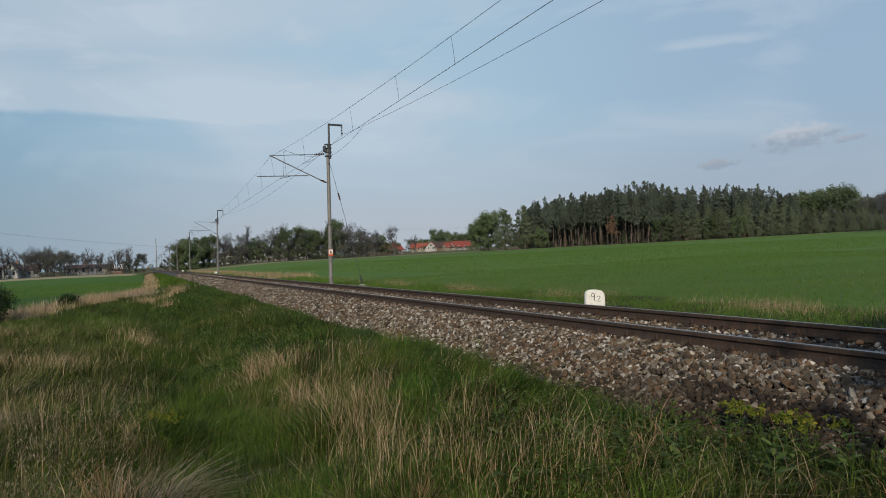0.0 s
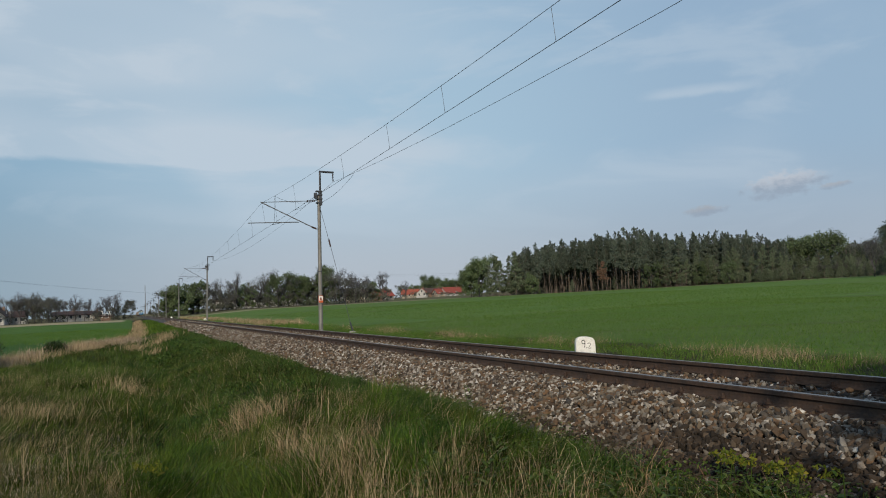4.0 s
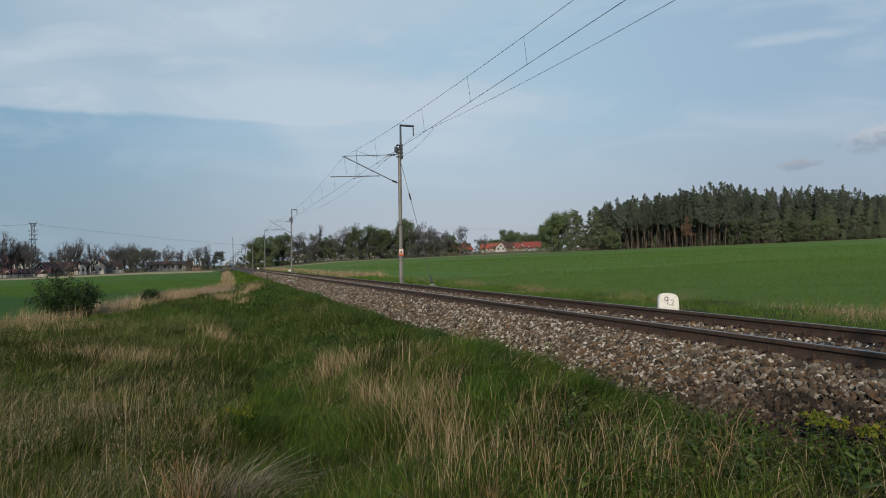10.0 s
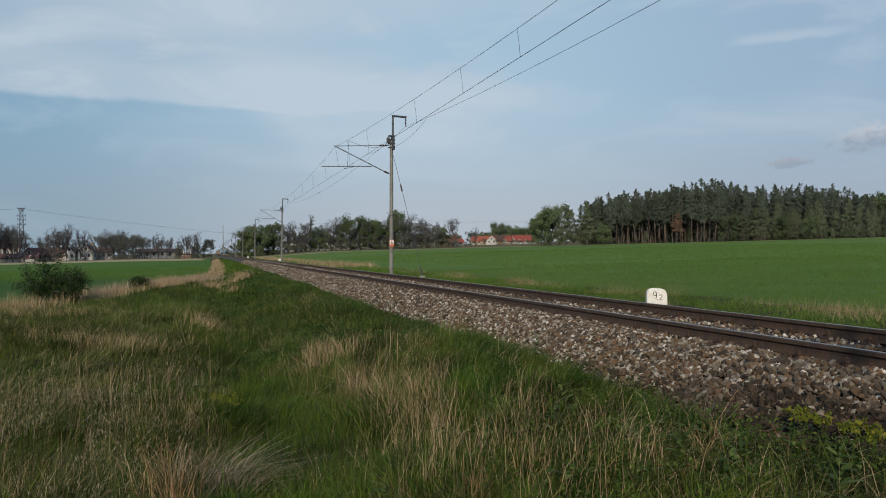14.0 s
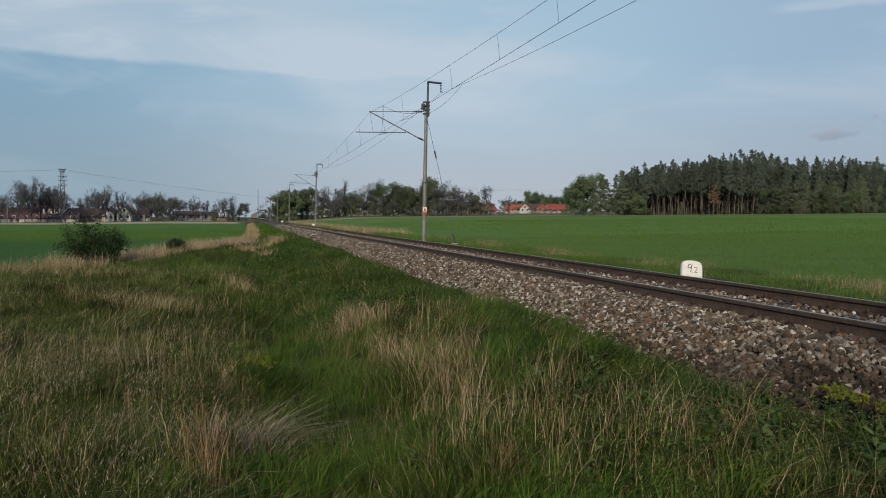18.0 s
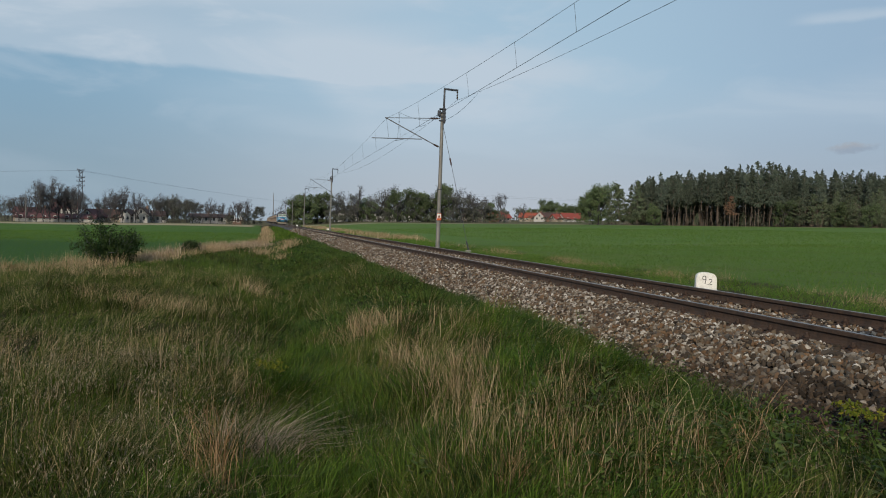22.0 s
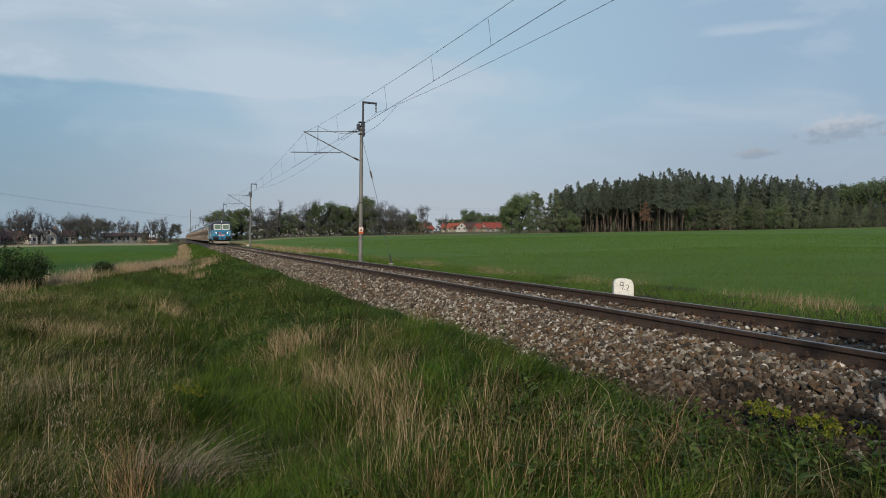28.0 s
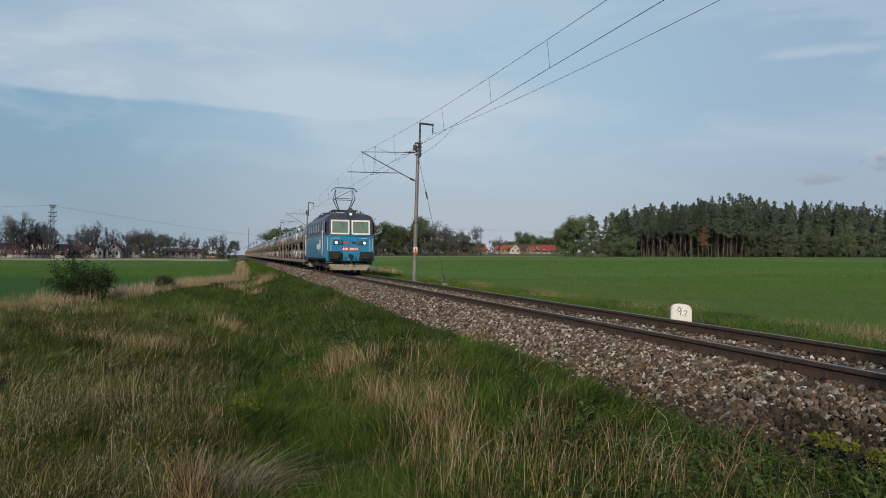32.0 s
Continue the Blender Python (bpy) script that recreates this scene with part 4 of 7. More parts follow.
def engine():
    e = empty("electric_locomotive")
    L = 13.2
    def stack(low, high, crown, grow=0.0):
        rs = []
        for y, h, dz in ((0.0, 1.24, -0.05), (0.10, 1.33, -0.01), (0.55, 1.40, 0.0), (1.1, 1.45, 0.0), (L - 1.1, 1.45, 0.0), (L - 0.55, 1.40, 0.0), (L - 0.1, 1.33, -0.01), (L, 1.24, -0.05)):
            rs.append([(p[0], p[1], p[2]) for p in ring(y, h + grow, low, high + (dz if crown else 0), crown)])
        # the upper front leans back a little
        for r in rs[:2]:
            for i, q in enumerate(r):
                r[i] = (q[0], q[1] + 0.12 * max(0.0, q[2] - 2.17), q[2])
        for r in rs[-2:]:
            for i, q in enumerate(r):
                r[i] = (q[0], q[1] - 0.12 * max(0.0, q[2] - 2.17), q[2])
        return loft(rs)
    part("lower_body", stack(0.88, 2.17, 0), M["blue"], e, "bright blue lower body panels")
    part("upper_body", stack(2.17, 3.34, 0.16), M["navy"], e, "dark blue upper body and roof shoulders")
    part("blue_band", box(-1.465, 1.465, 1.3, L - 1.3, 2.02, 2.16), M["blue"], e)
    roof = part("roof", box(-1.05, 1.05, 1.5, L - 1.5, 3.38, 3.56, 0.06), M["roof_grey"], e, "sooty grey roof deck")
    for y in (5.0, 6.6, 8.2):
        part("roof_box", box(-0.55, 0.5, y - 0.45, y + 0.45, 3.55, 3.74, 0.05), M["roof_grey"], roof)
    for sx in (-1, 1):
        for y in np.linspace(2.0, L - 2.0, 9):
            part("roof_insulator", tube((sx * 0.85, y, 3.5), (sx * 0.85, y, 3.72), 0.05, 0.035, 6), M["insul"], roof)
        part("roof_rail", tube((sx * 0.95, 1.6, 3.62), (sx * 0.95, L - 1.6, 3.62), 0.018, None, 5), M["roof_grey"], roof)
    part("bus_bar", tube((0.7, 2.6, 3.78), (0.7, L - 2.6, 3.78), 0.02, None, 6), M["wire"], roof)
    part("horn", tube((0.15, 1.35, 3.72), (0.15, 1.9, 3.72), 0.16, 0.12, 12), M["roof_grey"], roof)
    pantograph(e, 3.1, True)
    pantograph(e, L - 3.1, False)
    for s in (0, 1):   # both ends
        end = (lambda y: y) if s == 0 else (lambda y: L - y)
        way = -1 if s == 0 else 1
        for x0, x1 in ((-1.13, -0.06), (0.06, 1.13)):
            fr = bmesh.new()
            for a0, a1, z0, z1 in ((x0, x1, 2.24, 2.33), (x0, x1, 2.99, 3.08), (x0, x0 + 0.085, 2.33, 2.99), (x1 - 0.085, x1, 2.33, 2.99)):
                add_box(fr, a0, a1, min(end(-0.03), end(0.16)), max(end(-0.03), end(0.16)), z0, z1, 0.012)
            for v in fr.verts:
                v.co.y -= way * 0.12 * (v.co.z - 2.17)
            win = part("windscreen_frame", fr, M["white_paint"], e, "white windscreen surround")
            gl = box(x0 + 0.08, x1 - 0.08, min(end(-0.004), end(0.1)), max(end(-0.004), end(0.1)), 2.32, 3.0)
            for v in gl.verts:
                v.co.y -= way * 0.12 * (v.co.z - 2.17)
            part("windscreen", gl, M["cab_glass"], win, "greenish windscreen reflecting the sky")
            wp = tube((x0 + 0.55, end(0.03), 3.02), (x0 + 0.75, end(-0.0), 2.62), 0.012, None, 5)
            part("wiper", wp, M["black"], win)
        part("lamp_brow", loft([[(-0.42, end(0.12), 3.22), (0.42, end(0.12), 3.22), (0.24, end(0.14), 3.60), (-0.24, end(0.14), 3.60)], [(-0.5, end(0.9), 3.22), (0.5, end(0.9), 3.22), (0.34, end(0.9), 3.52), (-0.34, end(0.9), 3.52)]]), M["navy"], e, "raised brow round the top light")
        part("window_ledge", box(-1.22, 1.22, min(end(-0.04), end(0.03)), max(end(-0.04), end(0.03)), 2.15, 2.20, 0.01), M["blue"], e)
        for sx in (-1, 1):
            v, f = rope([(sx * 1.12, end(-0.01), 1.28), (sx * 1.12, end(-0.07), 1.32), (sx * 1.12, end(-0.07), 1.98), (sx * 0.98, end(-0.07), 2.02), (sx * 0.62, end(-0.07), 2.02)], 0.013, 6)
            part("grab_rail", mesh_np("grab_rail", v, f, M["white_paint"]), None, e, "pale grab rail on the front")
        part("top_light_housing", tube((0, end(0.34), 3.42), (0, end(0.08), 3.42), 0.22, 0.17, 16), M["navy"], e)
        part("top_light_lens", tube((0, end(0.10), 3.42), (0, end(0.074), 3.42), 0.125, 0.12, 16), M["cab_glass"], e)
        part("top_light", tube((0, end(0.085), 3.42), (0, end(0.065), 3.42), 0.055, 0.05, 16), M["lamp"] if s == 0 else M["lens_off"], e, "round lit headlight over the windscreens" if s == 0 else "")
        for sx in (-1, 1):
            part("lamp_panel", box(sx * 0.70 - 0.28, sx * 0.70 + 0.28, min(end(-0.03), end(0.05)), max(end(-0.03), end(0.05)), 1.63, 1.90, 0.05), M["navy"], e)
            part("headlight", tube((sx * 0.82, end(-0.05), 1.765), (sx * 0.82, end(0.0), 1.765), 0.08, 0.08, 16), M["lamp"] if s == 0 else M["lens_off"], e, "lit white headlight" if s == 0 else "")
            part("marker_light", tube((sx * 0.56, end(-0.045), 1.765), (sx * 0.56, end(0.0), 1.765), 0.09, 0.09, 14), M["lens_off"], e)
            part("logo_bar", box(sx * 0.22 - 0.13, sx * 0.22 + 0.13, min(end(-0.012), end(0.03)), max(end(-0.012), end(0.03)), 1.71, 1.83), M["red_plate"] if sx < 0 else M["navy"], e)
            bf = box(sx * 0.90 - 0.36, sx * 0.90 + 0.36, min(end(-0.36), end(-0.05)), max(end(-0.36), end(-0.05)), 0.80, 1.27, 0.05)
            part("buffer_guard", bf, M["bogie"], e, "black buffer housing")
        plate = part("number_plate", box(-0.47, 0.47, min(end(-0.02), end(0.03)), max(end(-0.02), end(0.03)), 1.31, 1.52, 0.008), M["red_plate"], e, "red plate with pale bars")
        for i, wd in enumerate((0.075, 0.075, 0.075, 0.0, 0.075, 0.075, 0.075, 0.03, 0.075)):
            if wd:
                x = -0.39 + 0.098 * i
                part("plate_bar", box(x - wd / 2, x + wd / 2, min(end(-0.024), end(-0.02)), max(end(-0.024), end(-0.02)), 1.355, 1.475), M["white_paint"], plate)
        buffers(e, end(-0.02), way, M["bogie"])
        part("buffer_beam", box(-1.38, 1.38, min(end(-0.08), end(0.3)), max(end(-0.08), end(0.3)), 0.72, 1.30, 0.02), M["blue"], e)
        bm = box(-0.10, 0.10, min(end(-0.3), end(-0.06)), max(end(-0.3), end(-0.06)), 0.92, 1.12, 0.02)
        add_tube(bm, (0, end(-0.28), 1.0), (0.03, end(-0.34), 0.62), 0.05, None, 8)
        part("coupling", bm, M["bogie"], e, "screw coupling with hook")
        for sx in (-0.5, -0.3, 0.3, 0.5):
            v, f = rope([(sx, end(-0.1), 0.95), (sx, end(-0.26), 0.74), (sx * 0.9, end(-0.16), 0.55)], 0.03, 6)
            part("brake_hose", mesh_np("brake_hose", v, f, M["black"]), None, e)
        pl = loft([[(-1.22, end(0.25), 0.52), (1.22, end(0.25), 0.52), (1.15, end(0.30), 0.20), (-1.15, end(0.30), 0.20)],
                   [(-1.22, end(0.14), 0.52), (1.22, end(0.14), 0.52), (0.95, end(-0.12), 0.20), (-0.95, end(-0.12), 0.20)]])
        part("rail_guard", pl, M["plow"], e, "dusty light rail guard")
        part("front_apron", box(-1.3, 1.3, min(end(0.18), end(0.3)), max(end(0.18), end(0.3)), 0.5, 0.74, 0.01), M["bogie"], e)
        for sx in (-1, 1):
            bm = bmesh.new()
            for z in (0.35, 0.62):
                add_box(bm, sx * 1.2 - 0.18, sx * 1.2 + 0.18, min(end(0.02), end(0.26)), max(end(0.02), end(0.26)), z, z + 0.03)
            part("step", bm, M["plow"], e)
            part("handrail", tube((sx * 1.30, end(0.02), 1.35), (sx * 1.30, end(0.02), 2.1), 0.014, None, 6), M["white_paint"], e)
            # cab doors and side glass
            y0, y1 = sorted((end(1.05), end(1.70)))
            part("cab_door", box(sx * 1.445 - 0.02, sx * 1.445 + 0.02, y0, y1, 0.98, 3.08, 0.01), M["navy"], e)
            part("door_lower_panel", box(sx * 1.455 - 0.018, sx * 1.455 + 0.018, y0 + 0.01, y1 - 0.01, 1.0, 2.16, 0.005), M["blue"], e)
            part("door_window", box(sx * 1.46 - 0.015, sx * 1.46 + 0.015, y0 + 0.12, y1 - 0.12, 2.3, 2.95, 0.01), M["glass"], e)
            part("door_rail", tube((sx * 1.50, end(0.98), 1.0), (sx * 1.50, end(0.98), 2.5), 0.016, None, 6), M["white_paint"], e)
            part("cab_side_window", box(sx * 1.43 - 0.03, sx * 1.43 + 0.02, *sorted((end(0.35), end(0.9))), 2.32, 2.98, 0.02), M["glass"], e)
    for sx in (-1, 1):
        for y in (3.4, 4.9, 6.4, 7.9, 9.4):
            fr = part("side_window_frame", box(sx * 1.45 - 0.02, sx * 1.45 + 0.02, y - 0.42, y + 0.42, 2.38, 2.98, 0.02), M["black"], e)
            part("side_window", box(sx * 1.462 - 0.012, sx * 1.462 + 0.014, y - 0.36, y + 0.36, 2.44, 2.92, 0.01), M["glass"], fr)
        for z in (1.35, 1.85):
            part("side_rib", box(sx * 1.452 - 0.012, sx * 1.452 + 0.012, 2.0, L - 2.0, z, z + 0.035, 0.004), M["blue"], e)
        # operator's mark as plain white shapes
        bm = bmesh.new()
        add_box(bm, sx * 1.458 - 0.006, sx * 1.458 + 0.006, 2.5, 3.1, 1.42, 1.98, 0.0)
        add_box(bm, sx * 1.458 - 0.006, sx * 1.458 + 0.006, 3.3, 3.55, 1.30, 1.74, 0.0)
        add_box(bm, sx * 1.458 - 0.006, sx * 1.458 + 0.006, 3.7, 4.6, 1.42, 1.70, 0.0)
        part("side_mark", bm, M["white_paint"], e, "white company mark")
        part("sill", box(sx * 1.40 - 0.03, sx * 1.40 + 0.03, 1.0, L - 1.0, 0.78, 0.92, 0.01), M["bogie"], e)
    part("underframe", box(-1.2, 1.2, 1.0, L - 1.0, 0.72, 0.90, 0.02), M["bogie"], e)
    part("equipment_box", box(-1.25, 1.25, 5.4, 7.8, 0.35, 0.85, 0.04), M["bogie"], e)
    wheels = bogie(e, 3.1, 2.7, 0.56) + bogie(e, L - 3.1, 2.7, 0.56)
    tagged(e, "blue electric locomotive with white-framed windscreens and lit headlights", "locomotive")
    return e, wheels


WAGON_L = 26.4


def wagon():
    """Two-deck open car carrier in two coupled halves."""
    g = empty("car_carrier_wagon")
    part("underframe", box(-0.55, 0.55, 0.5, WAGON_L - 0.5, 0.36, 0.52, 0.02), M["wagon_dark"], g)
    part("lower_deck", box(-1.36, 1.36, 0.35, WAGON_L - 0.35, 0.52, 0.62, 0.01), M["wagon_dark"], g)
    part("upper_deck", box(-1.38, 1.38, 0.35, WAGON_L - 0.35, 2.08, 2.18, 0.01), M["wagon_dark"], g)
    for s in (-1, 1):
        part("sill_beam", box(s * 1.40 - 0.05, s * 1.40 + 0.05, 0.3, WAGON_L - 0.3, 0.48, 0.74, 0.01), M["wagon_post"], g, "tan side sill")
        part("deck_edge", box(s * 1.42 - 0.05, s * 1.42 + 0.05, 0.3, WAGON_L - 0.3, 2.05, 2.26, 0.01), M["wagon"], g, "brown side panel of the upper deck")
        part("guard_rail", box(s * 1.42 - 0.015, s * 1.42 + 0.015, 0.4, WAGON_L - 0.4, 2.86, 2.89, 0.004), M["wagon"], g)
        for i in range(7):
            y = 0.55 + (WAGON_L - 1.1) * i / 6
            wd = 0.16 if i in (0, 3, 6) else 0.09
            bm = box(s * 1.42 - 0.035, s * 1.42 + 0.035, y - wd, y + wd, 0.74, 2.07, 0.01)
            for q in (-1, 1):
                add_tube(bm, (s * 1.42, y + q * wd, 1.55), (s * 1.42, y + q * (wd + 0.5), 2.06), 0.03, None, 5)
            add_box(bm, s * 1.42 - 0.035, s * 1.42 + 0.035, y - 0.05, y + 0.05, 2.24, 2.89)
            part("post", bm, M["wagon_post"], g, "pale tan upright")
        for y0, y1 in ((3.85, 7.0), (19.4, 22.55)):
            part("brace", tube((s * 1.42, y0, 1.02), (s * 1.42, y1, 2.07), 0.05, None, 6), M["wagon_post"], g)
    for y in (2.4, WAGON_L / 2 - 1.9, WAGON_L / 2 + 1.9, WAGON_L - 2.4):
        part("axle_guard", box(-1.1, 1.1, y - 0.45, y + 0.45, 0.42, 0.62, 0.03), M["bogie"], g)
        wheelset(g, y, 0.40)
    buffers(g, 0.35, -1, M["bogie"])
    buffers(g, WAGON_L - 0.35, 1, M["bogie"])
    return tagged(g, "brown two-deck wagon loaded with new cars", "railway wagon", group="wagons of the train")


def motor_car(paint, label, tall=1.46):
    """Small hatchback; local y forward to back, z from the deck."""
    c = empty("car")
    k = tall / 1.46
    body = [(0.0, 0.62, 0.40, 0.62), (0.08, 0.76, 0.24, 0.70), (0.55, 0.85, 0.20, 0.86), (1.15, 0.87, 0.20, 0.95), (2.0, 0.88, 0.20, 0.97), (3.3, 0.88, 0.20, 0.98), (3.95, 0.85, 0.22, 0.96), (4.15, 0.74, 0.30, 0.80)]
    rings = []
    for y, h, lo, hi in body:
        rings.append([(-h, y, lo), (h, y, lo), (h * 1.02, y, (lo + hi) / 2), (h * 0.96, y, hi - 0.04), (h * 0.8, y, hi), (-h * 0.8, y, hi), (-h * 0.96, y, hi - 0.04), (-h * 1.02, y, (lo + hi) / 2)])
    part("body_shell", loft(rings, smooth=True), paint, c)
    cabin = [(1.15, 0.70, 0.95), (1.75, 0.62, 1.38 * k), (2.4, 0.62, tall - 0.01), (3.2, 0.60, 1.42 * k), (3.95, 0.66, 0.98)]
    rings = [[(-0.80, y, 0.93), (0.80, y, 0.93), (h, y, top), (-h, y, top)] for y, h, top in cabin]
    part("window_band", loft(rings), M["glass"], c, "dark car windows")
    roof = [(1.52, 0.66, 1.24 * k), (1.75, 0.645, 1.39 * k), (2.4, 0.64, tall), (3.2, 0.63, 1.43 * k), (3.5, 0.645, 1.30 * k)]
    part("roof_panel", loft([[(-h, y, t - 0.09), (h, y, t - 0.09), (h * 0.88, y, t + 0.015), (-h * 0.88, y, t + 0.015)] for y, h, t in roof]), paint, c)
    for s in (-1, 1):
        for y in (0.85, 3.35):
            wh = tube((s * 0.68, y, 0.30), (s * 0.88, y, 0.30), 0.30, None, 14)
            wl = part("wheel", wh, M["tyre"], c)
            part("wheel_rim", tube((s * 0.875, y, 0.30), (s * 0.885, y, 0.30), 0.19, None, 10), M["car_silver"], wl)
        part("headlamp", box(s * 0.58 - 0.14, s * 0.58 + 0.14, 0.02, 0.16, 0.56, 0.70, 0.03), M["lens_off"], c)
        part("tail_lamp", box(s * 0.62 - 0.10, s * 0.62 + 0.10, 4.02, 4.13, 0.62, 0.84, 0.02), M["red_plate"], c)
    return tagged(c, label + " on the deck of a rail wagon", "car", group="cars on the train")


TRAIN = []      # things that ride, with their place along the train and over the rails
loco, LOCO_WHEELS = engine()
TRAIN.append((loco, 0.0, 0.0, 0.0))
base_wagon = wagon()
N_WAGONS = 13
base_cars = [motor_car(M["car_silver"], "silver hatchback"), motor_car(M["car_white"], "white hatchback"), motor_car(M["car_grey"], "dark grey estate car", 1.50),
             motor_car(M["car_black"], "black hatchback"), motor_car(M["car_white"], "white van-like car", 1.62), motor_car(M["car_silver"], "silver estate car", 1.52),
             motor_car(M["car_red"], "red hatchback")]
pick = random.Random(11)
used = set()
for i in range(N_WAGONS):
    y0 = 14.2 + i * (WAGON_L + 0.9)
    g = base_wagon if i == 0 else copy_thing(base_wagon, pose(0, 0, 0))
    TRAIN.append((g, y0, 0.0, 0.0))
    for deck in (0.62, 2.18):
        y = 0.75 if deck > 1 else 1.2
        for j in range(5 if deck < 1 else 5):
            b = pick.choices(range(7), (4, 5, 4, 4, 2, 3, 0.6))[0]
            c = base_cars[b]
            if b in used:
                c = copy_thing(c, pose(0, 0, 0))
            used.add(b)
            TRAIN.append((c, y0 + y, deck, pick.uniform(-0.05, 0.05)))
            y += 4.15 + pick.uniform(0.65, 0.85)
for b, c in enumerate(base_cars):
    if b not in used:
        TRAIN.append((c, 14.2 + 0.75 + 9 * (WAGON_L + 0.9), 0.62, 0.0))


def motions():
    """The train comes up the line at a steady pace."""
    times = [0.0, 0.1, 4.0, 8.0, 12.0, 16.0, 20.0, 24.0, 28.0, 31.9, 32.0]
    for ob, back, z, side in TRAIN:
        walk(ob, [(t, pose(TRACK + side, TRAIN_END_Y + TRAIN_SPEED * (32.0 - t) + back, z)) for t in times])
    for ws in LOCO_WHEELS:
        p = ws.location.copy()
        turn = math.degrees(TRAIN_SPEED / 0.56)
        walk(ws, [(i / 30.0, pose(p.x, p.y, p.z, turn * i / 30.0, 0, 0)) for i in range(0, 961)])

# ---- trees ----
def leaf_cards(centres, radii, per, size, r, single=True):
    """Small leaf clumps (one triangle, or two bent ones) scattered through ellipsoids."""
    n = len(centres) * per
    c = np.repeat(centres, per, 0)
    rad = np.repeat(radii, per, 0)
    d = r.normal(size=(n, 3))
    d /= np.linalg.norm(d, axis=1, keepdims=True)
    p = c + d * rad * (r.random((n, 1)) ** 0.45)
    a = r.normal(size=(n, 3))
    a /= np.linalg.norm(a, axis=1, keepdims=True)
    b = np.cross(a, r.normal(size=(n, 3)))
    b /= np.linalg.norm(b, axis=1, keepdims=True)
    s = size * (0.6 + 0.8 * r.random((n, 1)))
    if single:
        v = np.stack([p - a * s, p + a * s * 0.4 + b * s * 0.85, p + a * s * 0.8 - b * s * 0.8], 1).reshape(-1, 3)
        return v, np.arange(n * 3).reshape(n, 3)
    v = np.stack([p - a * s, p + b * s * 0.55, p + a * s + np.array((0, 0, -0.15)) * s, p - b * s * 0.55], 1).reshape(-1, 3)
    f = np.arange(n * 4).reshape(n, 4)
    return v, np.concatenate([f[:, [0, 1, 2]], f[:, [0, 2, 3]]])


def limb(a, b, r0, r1, r, bend=0.06, n=5, seg=4):
    u = np.linspace(0, 1, n)[:, None]
    p = np.asarray(a) * (1 - u) + np.asarray(b) * u
    w = r.normal(size=(n, 3)) * bend * np.linalg.norm(np.asarray(b) - np.asarray(a))
    w[0] = 0
    w[-1] = 0
    return rope(p + w, r0 + (r1 - r0) * u[:, 0], seg), p + w


def pine(seed, h, crown=0.5, mat="needles", wide=2.0, flat=0.0, cards=17):
    """Tall conifer: a thin trunk, short boughs with dense uneven sprays of needles, dead snags below; flat spreads the top."""
    r = np.random.default_rng(seed)
    t = empty("pine_tree")
    top = (r.normal() * 0.5, r.normal() * 0.5, h)
    pieces = []
    (v, f), _ = limb((0, 0, -0.4), top, 0.065 + h * 0.0030, 0.03, r, 0.008, 8)
    pieces.append((v, f))
    boughs = []
    n = int(34 + h * 1.5)
    gap = r.uniform(0.2, 0.8, 3)
    for i in range(n):
        w_ = (i + 0.5 * r.random()) / n
        if np.min(np.abs(gap - w_)) < 0.02:      # tiers with gaps between them
            continue
        u = 1 - crown * w_
        z = h * u
        a = i * 2.4 + r.normal() * 0.6
        full = (0.10 + 1.0 * w_ ** 0.6) * (1 - flat) + flat * (0.75 + 0.25 * math.sin(w_ * 3.0))
        reach = wide * min(full, 1.0 - 0.45 * max(0.0, w_ - 0.6)) * r.uniform(0.35, 1.15)
        tip = np.array((reach * math.cos(a) + top[0] * u, reach * math.sin(a) + top[1] * u, z + reach * (0.22 + 0.16 * r.normal())))
        foot = np.array((top[0] * u, top[1] * u, z - reach * 0.1))
        (v, f), _ = limb(foot, tip, 0.04, 0.012, r, 0.05, 2, 3)
        pieces.append((v, f))
        boughs.append((foot, tip, reach))
    for i in range(12):       # dead snags below the crown
        a, z = r.random() * 6.28, h * (1 - crown) * (0.3 + 0.7 * r.random())
        ln = r.uniform(0.5, 1.3)
        (v, f), _ = limb((top[0] * z / h, top[1] * z / h, z), (ln * math.cos(a), ln * math.sin(a), z - 0.2 + 0.3 * r.random()), 0.025, 0.008, r, 0.05, 2, 3)
        pieces.append((v, f))
    v, f = gather(pieces)
    part("trunk", mesh_np("trunk", v, f, M["pine_bark"], True), None, t, "bare reddish trunk")
    reach = np.array([q[2] for q in boughs])
    m = int(cards * len(boughs) * 2.2)
    which = r.choice(len(boughs), m, p=(reach + 0.35) / (reach + 0.35).sum())
    foot, tip = np.array([q[0] for q in boughs])[which], np.array([q[1] for q in boughs])[which]
    u = r.random((m, 1)) ** 0.6
    c = foot + (tip - foot) * (0.1 + 0.95 * u) + r.normal(size=(m, 3)) * (0.10 + 0.10 * reach[which])[:, None] * (1, 1, 0.7)
    lead = np.array(top) - r.random((60, 1)) * (0, 0, 1.3) + r.normal(size=(60, 3)) * 0.10
    c = np.concatenate([c, lead])
    v, f = leaf_cards(c, np.full((len(c), 3), 0.06), 1, 0.165, r)
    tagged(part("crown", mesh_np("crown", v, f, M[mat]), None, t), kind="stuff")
    return t


